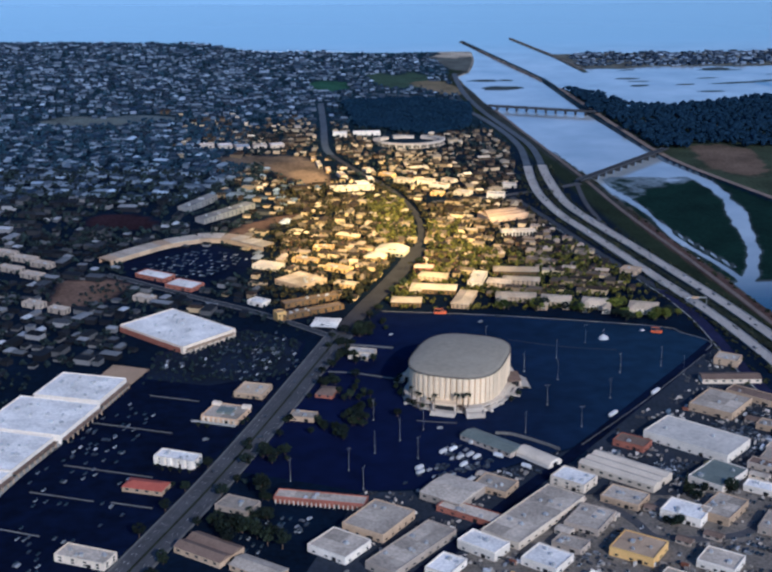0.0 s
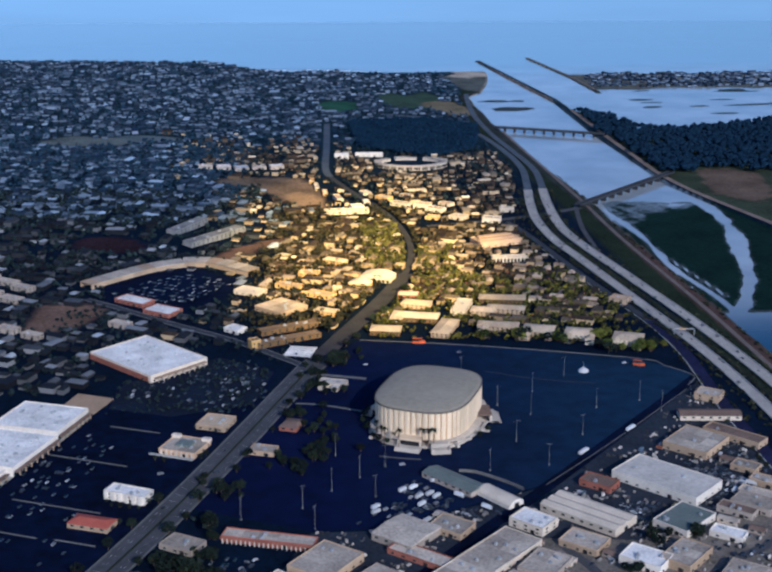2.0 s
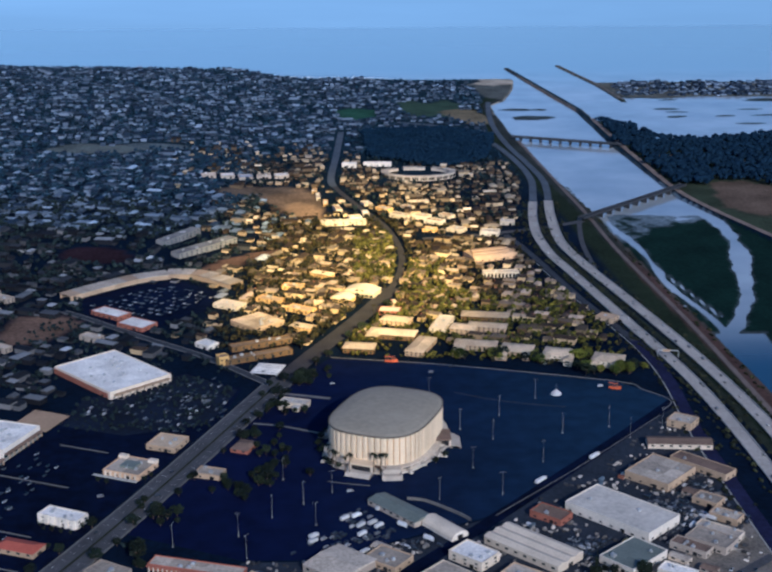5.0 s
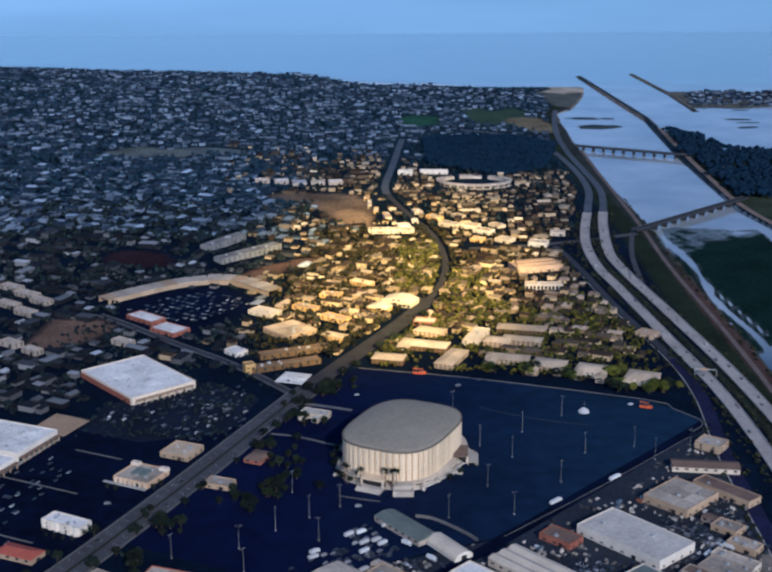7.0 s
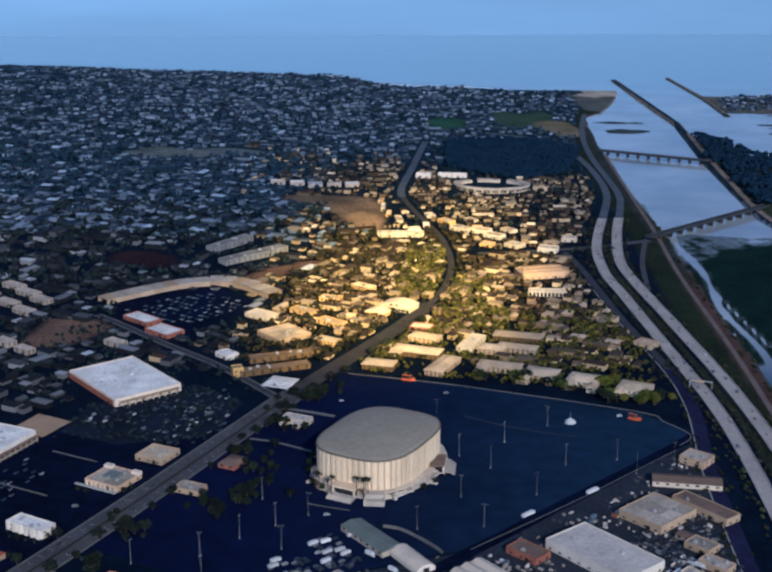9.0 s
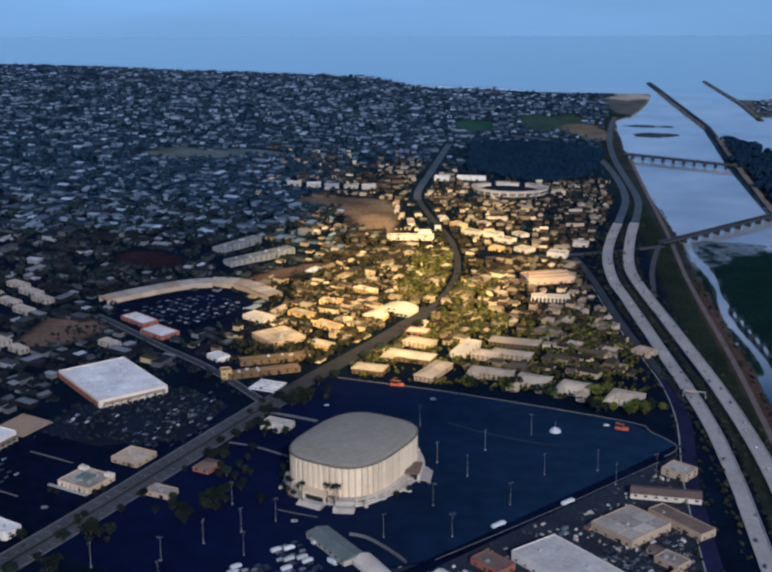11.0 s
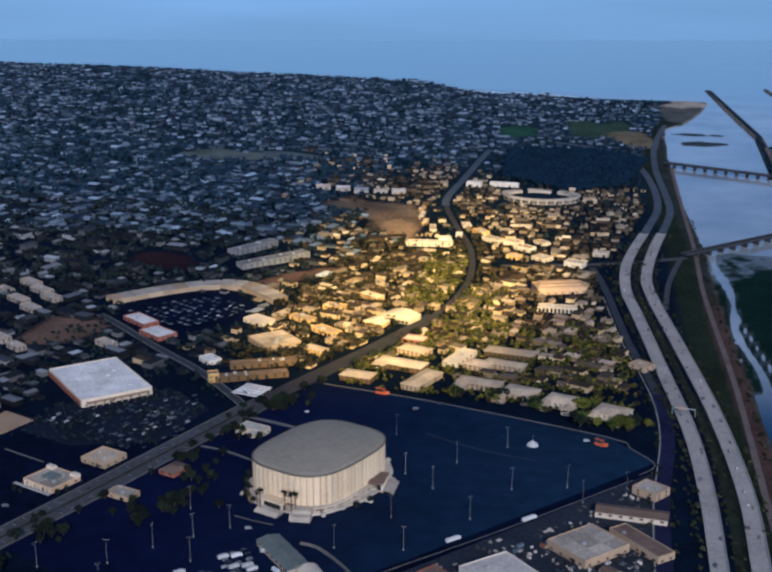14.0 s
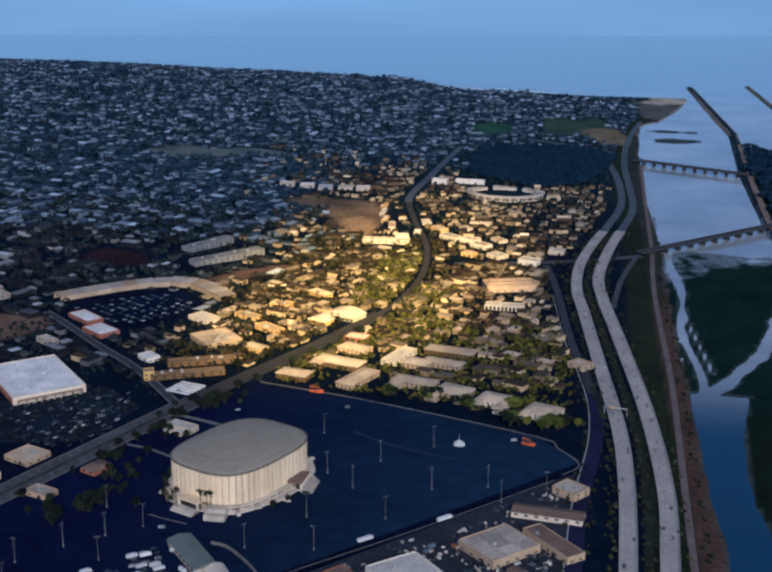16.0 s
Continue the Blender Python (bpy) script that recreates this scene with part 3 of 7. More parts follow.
def ribbon(mb, line, w, lift, thick=0.5, mi=0, shift=0.0):
    """A strip of paving along a line; shift moves it to the left of the line."""
    L, R = sides(line, shift + w / 2), sides(line, shift - w / 2)
    n = len(line)
    vs = []
    for (a, b), (c, d) in zip(L, R):
        z = max(height(a, b), height(c, d), height((a + c) / 2, (b + d) / 2)) + lift
        vs += [(a, b, z), (c, d, z), (a, b, z - thick), (c, d, z - thick)]
    fs = []
    for i in range(n - 1):
        k = 4 * i
        fs += [(k + 4, k + 5, k + 1, k)[::-1], (k, k + 4, k + 6, k + 2)[::-1], (k + 1, k + 3, k + 7, k + 5)[::-1]]
    mb.add(vs, [f[::-1] for f in fs], mi)


def dashes(mb, line, shift, lift, length=3.0, gap=9.0, w=0.16):
    run = 0.0
    pts = sides(line, shift)
    for i in range(len(pts) - 1):
        (a, b), (c, d) = pts[i], pts[i + 1]
        L = math.hypot(c - a, d - b)
        ang = math.degrees(math.atan2(d - b, c - a))
        k = (-run) % (length + gap)
        while k < L:
            x, y = a + (c - a) * k / L, b + (d - b) * k / L
            mb.box(x, y, height(x, y) + lift, length, w, 0.03, ang)
            k += length + gap
        run += L


BOULEVARD = smooth_line([(-330, 90), (-262, 245), (-192, 417), (-150, 522), (-105, 647), (-58, 786), (-10, 926), (39, 1050), (72, 1142), (97, 1235), (107, 1330),
                         (103, 1420), (83, 1535), (40, 1668), (6, 1780), (-9, 1865), (-6, 2060), (-3, 2335)])
FREEWAY_A = smooth_line([(430, 100), (424, 400), (414, 640), (407, 769), (394, 898), (367, 1058), (332, 1264), (316, 1357), (310, 1470), (317, 1580), (333, 1715), (346, 1861), (337, 2019), (311, 2198), (272, 2348), (205, 2425), (120, 2465)], 10)
FREEWAY_B = smooth_line([(452, 100), (450, 400), (445, 640), (439, 777), (417, 954), (381, 1161), (349, 1338), (339, 1440), (346, 1594), (362, 1758), (366, 1866), (353, 2023), (336, 2204), (328, 2417), (334, 2600), (346, 2760)], 10)
FRONTAGE = smooth_line([(264, 1470), (278, 1415), (295, 1329), (309, 1248), (328, 1145), (352, 1040), (367, 960), (374, 870), (371, 742), (374, 630), (384, 400), (392, 150)])
LOT_STREET = smooth_line([(366, 812), (323, 757), (245, 661), (166, 564), (100, 486), (24, 391), (-60, 285)])
LEVEE_PATH = smooth_line([(365, 2250), (388, 1850), (404, 1597), (414, 1368), (440, 1044), (455, 780), (465, 600), (480, 300)])
RAMP = smooth_line([(366, 1290), (367, 1350), (370, 1425), (381, 1520), (390, 1575)])
CROSS = smooth_line([(-310, 1118), (-270, 1085), (-194, 1017), (-131, 965), (-84, 918), (-43, 872)])
BAY_ROAD = smooth_line([(140, 1450), (240, 1478), (320, 1510), (392, 1551)])


def road(name, line, w, m, label, lift=0.25, keep=0.0, category="road"):
    mb = MB()
    ribbon(mb, line, w, lift)
    LINES.append((np.array(line), w / 2 + keep))
    return tagged(part(name, mb, m), label, category, kind="structure")


N_WIDE = next(i for i, p in enumerate(BOULEVARD) if p[1] > 1190)
N_MID = next(i for i, p in enumerate(BOULEVARD) if p[1] > 885)
blvd = road("boulevard", BOULEVARD[:N_MID + 1], 27, M_ROAD, "wide grey asphalt boulevard with a planted median", 0.3, 3)
road("boulevard", BOULEVARD[N_MID:N_WIDE + 1], 22, M_SHADEROAD, "asphalt boulevard entering the sunlit town, coloured dark as in shade", 0.3, 3)
N_FAR = next(i for i, p in enumerate(BOULEVARD) if p[1] > 1800)
road("boulevard", BOULEVARD[N_WIDE:N_FAR + 1], 9.0, M_SHADEROAD, "asphalt road winding through the sunlit town, coloured dark as in shade", 0.3, 1)
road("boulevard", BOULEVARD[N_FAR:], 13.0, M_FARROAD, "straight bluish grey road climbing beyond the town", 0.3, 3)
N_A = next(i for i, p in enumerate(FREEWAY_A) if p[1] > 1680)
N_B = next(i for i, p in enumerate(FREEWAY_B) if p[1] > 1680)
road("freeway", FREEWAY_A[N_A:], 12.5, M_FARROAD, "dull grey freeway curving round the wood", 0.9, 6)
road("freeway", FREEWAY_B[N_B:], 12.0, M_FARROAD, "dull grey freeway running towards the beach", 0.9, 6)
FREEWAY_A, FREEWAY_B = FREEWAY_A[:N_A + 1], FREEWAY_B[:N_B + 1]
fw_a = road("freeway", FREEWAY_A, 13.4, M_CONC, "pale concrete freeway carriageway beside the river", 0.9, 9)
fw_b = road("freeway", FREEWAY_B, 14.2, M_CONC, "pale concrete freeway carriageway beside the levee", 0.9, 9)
N_FR = next(i for i, p in enumerate(FRONTAGE) if p[1] < 1000)
road("frontage_road", FRONTAGE[:N_FR + 1], 9, M_STREET, "grey frontage road between town and freeway", 0.2, 3)
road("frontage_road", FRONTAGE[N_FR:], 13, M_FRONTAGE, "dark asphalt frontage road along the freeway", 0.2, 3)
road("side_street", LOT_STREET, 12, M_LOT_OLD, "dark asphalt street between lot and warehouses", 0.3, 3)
road("levee_path", LEVEE_PATH, 6, M_PATH, "pale gravel path on top of the levee", 0.4, 4, "path")
road("freeway_ramp", RAMP, 7, M_ROAD, "curving grey freeway ramp", 0.5, 4)
cross = road("side_street", CROSS, 8, M_STREET, "grey side street joining the boulevard", 0.28, 3)
for off in (-4.6, 4.6):
    mb = MB()
    ribbon(mb, CROSS, 1.1, 0.4, 0.3, shift=off)
    part("kerb", mb, M_KERB_OLD, cross, "worn concrete kerb")
road("side_street", BAY_ROAD, 12, M_ROAD, "grey street leading to the bridge", 0.32, 4)

road("levee_road", smooth_line([(665, 1400), (590, 1709), (572, 2000), (566, 2174), (559, 2500)], 14), 10, M_TRACK, "pale sandy track along the far levee", 0.4, 4)

mb = MB()
ribbon(mb, FRONTAGE[10:], 1.0, 0.4, 0.3, shift=-7.2)
tagged(part("roadside_kerb", mb, M_KERB), "thin pale kerb along the frontage road", "kerb", kind="structure")
mb = MB()
for off in (-9.5, -6.2, 6.2, 9.5):
    dashes(mb, BOULEVARD[:N_MID], off, 0.32)
tagged(part("lane_lines", mb, M_LINE, blvd), kind="stuff")
mb = MB()
ribbon(mb, BOULEVARD[:N_MID], 2.0, 0.5, 0.5)
part("median", mb, M_MEDIAN, blvd, "planted median strip")
for nm, off in (("kerb", 14.1), ("kerb", -14.1)):
    mb = MB()
    ribbon(mb, BOULEVARD[:N_MID], 1.8, 0.42, 0.4, shift=off)
    part(nm, mb, M_KERB_OLD, blvd, "pale concrete pavement and kerb")
for fw, line, w in ((fw_a, FREEWAY_A, 13.4), (fw_b, FREEWAY_B, 14.2)):
    mb = MB()
    for off in (-3.7, 0, 3.7):
        dashes(mb, line, off, 0.93)
    tagged(part("lane_lines", mb, M_LINE, fw), kind="stuff")
    for off in (-w / 2 - 0.2, w / 2 + 0.2):
        mb = MB()
        ribbon(mb, line, 0.6, 1.75, 0.9, shift=off)
        part("barrier", mb, M_KERB, fw, "concrete side barrier")
mb = MB()
ribbon(mb, FREEWAY_B[:130], 7, 0.35, 0.4, shift=15.5)
tagged(part("freeway_verge", mb, M_MEDIAN), "dark shrubs between the carriageways", "shrubs", kind="stuff")


def poly_inside(px, py, poly):
    inside = np.zeros(np.shape(px), bool)
    n = len(poly)
    for i in range(n):
        (x0, y0), (x1, y1) = poly[i], poly[(i + 1) % n]
        if y0 == y1:
            continue
        hit = ((y0 > py) != (y1 > py)) & (px < (x1 - x0) * (py - y0) / (y1 - y0) + x0)
        inside ^= hit
    return inside


LOT = [(-128, 545), (-30, 500), (30, 500), (160, 568), (350, 788), (361, 803), (363, 815), (352, 832), (318, 868), (146, 920), (22, 946), (-20, 870), (-70, 714)]
YARDS = [(-30, 497), (-75, 380), (-160, 200), (300, 150), (385, 420), (366, 640), (362, 795), (160, 564), (30, 497)]
MALL_LOT = [(-330, 520), (-290, 360), (-225, 380), (-170, 515), (-78, 780), (-66, 855), (-130, 905), (-225, 830), (-232, 760), (-262, 690)]
CURVE_LOT = [(-300, 1178), (-245, 1222), (-185, 1240), (-118, 1182), (-140, 1110), (-200, 1030), (-282, 1100)]


def paving(name, outline, z, m, label):
    mb = MB()
    mb.prism(outline, -0.5, z, 0)
    return tagged(part(name, mb, m), label, "pavement", kind="structure")


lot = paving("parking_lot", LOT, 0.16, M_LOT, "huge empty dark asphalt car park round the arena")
paving("yard_paving", YARDS, 0.08, M_YARD, "worn grey asphalt yards between the warehouses")
paving("yard_paving", [(60, 440), (20, 330), (60, 160), (300, 160), (378, 420), (372, 560), (300, 500), (225, 470), (130, 480)], 0.11, M_YARD_PALE, "pale worn concrete yards between the workshops")
mb = MB()
BEND = smooth_line([(372, 500), (318, 456), (288, 436), (264, 410), (242, 401), (211, 400), (186, 406), (178, 430), (160, 470)], 6)
ribbon(mb, BEND, 8, 0.36, 0.3)
LINES.append((np.array(BEND), 5))
tagged(part("side_street", mb, M_ROAD), "pale grey street bending between the workshops", "road", kind="structure")
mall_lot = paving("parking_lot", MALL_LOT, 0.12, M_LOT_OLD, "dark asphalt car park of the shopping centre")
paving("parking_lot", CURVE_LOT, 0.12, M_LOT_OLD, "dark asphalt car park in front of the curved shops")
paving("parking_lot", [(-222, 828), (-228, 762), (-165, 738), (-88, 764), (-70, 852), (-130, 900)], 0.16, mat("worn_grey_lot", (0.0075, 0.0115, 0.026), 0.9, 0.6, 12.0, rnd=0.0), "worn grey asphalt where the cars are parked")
CLEAR = [LOT, YARDS, MALL_LOT, CURVE_LOT, [(-410, 470), (-230, 330), (-60, 860), (-130, 930), (-250, 800), (-330, 780)]]

# pale kerb along the far edge of the arena's car park
mb = MB()
edge = [(22, 946), (146, 920), (318, 868), (340, 846), (357, 826), (363, 815), (361, 803), (350, 788)]
ribbon(mb, smooth_line(edge, 8), 1.0, 0.45, 0.4)
part("kerb", mb, M_KERB_OLD, lot, "pale kerb round the car park")
mb = MB()
ribbon(mb, smooth_line([(345, 776), (250, 662), (168, 570)], 12), 0.7, 0.5, 0.4)
part("kerb", mb, M_KERB_OLD, lot, "pale kerb round the car park")
mb = MB()
ribbon(mb, smooth_line([(30, 636), (47, 631), (66, 627)], 8), 1.2, 0.35, 0.3)
part("kerb", mb, M_KERB_OLD, lot, "pale kerb before the arena's entrance")
for line, w in (([(-46, 764), (-20, 758), (20, 739)], 3.0), ([(-24, 841), (0, 834), (25, 826)], 5.0)):
    mb = MB()
    ribbon(mb, smooth_line(line, 8), w, 0.32, 0.3)
    tagged(part("walkway", mb, M_KERB_OLD), "pale concrete walkway to the arena", "path", kind="structure")
mb = MB()
ribbon(mb, smooth_line([(97, 600), (110, 597), (125, 585), (140, 570), (147, 561)], 5), 1.0, 2.6, 3.0)
tagged(part("yard_wall", mb, M_KERB_OLD), "pale block wall behind the green shed", "wall", kind="structure")
# planted dividers in the shopping centre's car park
for x0, y0, x1, y1 in ((-219, 718, -171, 699), (-266, 658, -191, 628), (-277, 570, -200, 540), (-297, 522, -243, 501), (-229, 498, -195, 485), (-308, 461, -276, 447)):
    mb = MB()
    ribbon(mb, smooth_line([(x0, y0), (x1, y1)], 10), 1.6, 0.4, 0.4)
    part("divider", mb, M_KERB_OLD, mall_lot, "pale concrete divider")


# ---------------------------------------------------------------- bridges and jetties
def bridge(a, b, w, z, spans, label):
    L = math.hypot(b[0] - a[0], b[1] - a[1])
    rot = math.degrees(math.atan2(b[1] - a[1], b[0] - a[0]))
    th = thing("road_bridge", label, "bridge", pose((a[0] + b[0]) / 2, (a[1] + b[1]) / 2, SEA, 0, 0, rot))
    mb = MB()
    mb.box(0, 0, z - 1.2, L, w, 1.2)
    part("deck", mb, M_BRIDGE, th)
    for sgn in (-1, 1):
        mb = MB()
        mb.box(0, sgn * (w / 2 - 0.3), z + 0.003, L, 0.6, 1.2)
        part("parapet", mb, M_BRIDGE, th)
        mb = MB()
        mb.box(0, sgn * (w / 2 - 2.2), z - 2.6, L - 1, 1.0, 1.39)
        part("girder", mb, M_BRIDGE, th)
    pier = MB()
    pier.box(0, 0, -4, 2.6, w * 0.85, z + 0.1)
    pier.box(0, 0, z - 3.9, 3.6, w * 0.95, 1.29)
    pm = pier.mesh("pier", [M_BRIDGE])
    for i in range(spans - 1):
        part("pier", pm, M_BRIDGE, th, m=pose(-L / 2 + L * (i + 1) / spans, 0, 0))
    return th


bridge((388, 1547), (600, 1780), 12, 9, 12, "long low concrete road bridge over the marshy river")
bridge((352, 2256), (562, 2158), 12, 9, 11, "long low concrete road bridge over the river mouth")


def rocks(name, line, w, top, label):
    rng = np.random.default_rng(5)
    mb = MB()
    pts = smooth_line(line, 5)
    for x, y in pts:
        for k in range(3):
            o = rng.uniform(-w / 2, w / 2)
            s = rng.uniform(3.0, 6.0)
            mb.box(x + o, y + rng.uniform(-2, 2), SEA - 1.5, s, s * rng.uniform(0.7, 1.2), top + 1.5 - abs(o) * 0.35 + rng.uniform(-0.6, 0.6), rng.uniform(0, 90), 0, 0.55)
    tagged(part(name, mb, M_ROCK), label, "jetty", kind="stuff")


rocks("rock_jetty", [(556, 2560), (543, 2652), (500, 3000), (455, 3418)], 12, 4.0, "long dark rock jetty running out to sea")
rocks("rock_jetty", [(682, 2790), (665, 3042), (640, 3250), (613, 3470)], 11, 4.0, "long dark rock jetty running out to sea")


# ---------------------------------------------------------------- the arena
def arena():
    A, B, N = 58.5, 44.8, 3.1
    th = thing("sports_arena", "oval cream concrete arena with ribbed walls and a grey roof", "arena", pose(81, 716, 0.16, 0, 0, 68))

    def oval(k, n=96, off=0.0):
        out = []
        for i in range(n):
            a = 2 * math.pi * (i + off) / n
            c, s = math.cos(a), math.sin(a)
            out.append(((A * k) * math.copysign(abs(c) ** (2 / N), c), (B * k) * math.copysign(abs(s) ** (2 / N), s)))
        return out

    def even(k, n):
        """n points evenly spaced round the oval."""
        fine = oval(k, 720)
        d = [0.0]
        for i in range(720):
            p, q = fine[i], fine[(i + 1) % 720]
            d.append(d[-1] + math.hypot(q[0] - p[0], q[1] - p[1]))
        out = []
        for j in range(n):
            want = d[-1] * j / n
            i = int(np.searchsorted(d, want, side="right")) - 1
            out.append(fine[i % 720])
        return out

    mb = MB()
    mb.prism(oval(0.955), 0, 30.6)
    part("drum", mb, M_BROWN_ROOF, th, "dark recessed wall behind the panels")
    # panels
    n = 62
    pts, inn = even(1.0, n), even(0.966, n)
    for i in range(n):
        p, q, r, s = pts[i], pts[(i + 1) % n], inn[(i + 1) % n], inn[i]
        g = 0.12
        P = [(p[0] + (q[0] - p[0]) * g, p[1] + (q[1] - p[1]) * g), (q[0] - (q[0] - p[0]) * g, q[1] - (q[1] - p[1]) * g), r, s]
        mid = ((p[0] + q[0]) / 2 * 1.007, (p[1] + q[1]) / 2 * 1.007)
        mb = MB()
        mb.prism([P[0], mid, P[1], P[2], P[3]], 5.0, 30.9)
        part("wall_panel", mb, M_PANEL, th)
    # roof: rim, shallow crown
    mb = MB()
    rim = even(1.012, 96)
    mb.prism(rim, 30.9, 32.0)
    part("roof_rim", mb, M_RIM, th, "dark brownish roof edge")
    mb = MB()
    rings = [even(k, 96) for k in (0.985, 0.93, 0.7, 0.4)]
    zs = (32.0, 32.9, 34.4, 35.2)
    vs = [(x, y, z) for ring, z in zip(rings, zs) for x, y in ring] + [(0, 0, 35.5)]
    fs = []
    for r in range(3):
        for i in range(96):
            j = (i + 1) % 96
            fs.append((r * 96 + i, r * 96 + j, (r + 1) * 96 + j, (r + 1) * 96 + i))
    fs += [(288 + i, 288 + (i + 1) % 96, 384) for i in range(96)]
    mb.add(vs, fs)
    part("roof", mb, M_ARENA_ROOF, th, "plain grey membrane roof")
    # terrace and concourse
    mb = MB()
    mb.prism(even(1.125, 72), 0, 1.4)
    part("terrace", mb, M_TERRACE, th, "raised pale concrete terrace")
    # concourse ring in bays, with columns and dark openings
    m = 40
    o, u = even(1.10, m), even(0.99, m)
    low = {3, 4, 11, 12, 13, 20, 21, 31, 32, 33}
    for i in range(m):
        p, q, r, s = o[i], o[(i + 1) % m], u[(i + 1) % m], u[i]
        if i in low:
            continue
        mb = MB()
        mb.prism([p, q, r, s], 4.4, 5.4)
        mb.prism([(p[0] * 0.985, p[1] * 0.985), (q[0] * 0.985, q[1] * 0.985), r, s], 1.4, 2.4)
        part("concourse_bay", mb, M_CREAM, th)
        mb = MB()
        mb.prism([(p[0] * 0.96, p[1] * 0.96), (q[0] * 0.96, q[1] * 0.96), r, s], 2.4, 4.4)
        part("glazing", mb, M_DARK, th, "dark glazed opening")
        mb = MB()
        mb.box(p[0] * 0.99, p[1] * 0.99, 1.4, 1.1, 1.1, 3.0)
        part("column", mb, M_CREAM, th)
    # entrance blocks with canopy and steps at the four ends
    for ang, wid in ((181, 22), (205, 16), (292, 24), (0, 20), (90, 22)):
        a = radians(ang)
        ring = even(1.0, 720)
        x, y = min(ring, key=lambda v: abs(math.atan2(v[1], v[0]) - (a if a <= math.pi else a - 2 * math.pi)))
        L = math.hypot(x, y)
        ux, uy = x / L, y / L
        ent = part("entrance", MB(), M_CREAM, th)
        ent.matrix_basis = pose(x + ux * 6, y + uy * 6, 0, 0, 0, ang)
        if ang == 205:      # a solid stair block
            mb = MB()
            mb.box(0, 0, 1.4, 8.5, wid, 4.6)
            part("stair_block", mb, M_TERRACE, ent)
            for k in (-0.5, 0.5):
                mb = MB()
                mb.box(8.0, wid * k, 0, 9.0, 1.6, 4.4, 0, 0, 0.85)
                part("cheek_wall", mb, M_TERRACE, ent)
        else:
            mb = MB()
            mb.box(-2, 0, 7.2, 13, wid, 1.4)
            part("canopy", mb, M_BROWN_ROOF if ang == 292 else M_PANEL, ent)
            for k in (-0.46, 0.46) if ang == 181 else (-0.45, -0.15, 0.15, 0.45):
                mb = MB()
                mb.box(3.6, wid * k, 1.4, 1.4, 2.0, 5.8)
                part("pier", mb, M_CREAM, ent)
            mb = MB()
            mb.box(0.8, 0, 1.4, 3.0, wid * 0.9, 5.8)
            part("doorway", mb, M_DARK, ent)
        mb = MB()
        for st in range(5):
            mb.box(7.0 + st * 0.9, 0, 0, 6.0, wid * 1.05, 2.6 - st * 0.5)
        part("steps", mb, M_TERRACE, ent)
    for ang, ln in ((168, 30), (232, 26), (250, 24), (270, 26), (315, 30)):
        a = radians(ang)
        mb = MB()
        mb.box(A * 1.17 * math.cos(a), B * 1.19 * math.sin(a), 0, 2.2, ln, 2.2, ang)
        part("terrace_wall", mb, M_TERRACE, th)
    for ang in (30, 140, 225, 262, 280, 298, 335):
        a = radians(ang)
        mb = MB()
        mb.box(A * 1.2 * math.cos(a), B * 1.22 * math.sin(a), 0, 15, 3.2, 2.4, ang + 12, 0, 0.8)
        part("ramp", mb, M_TERRACE, th, "pale concrete ramp")
    return th


arena()

# ---------------------------------------------------------------- single buildings
TAKEN = [(81, 716, 85)]
RECTS = []  # footprints: x, y, width, depth, turn


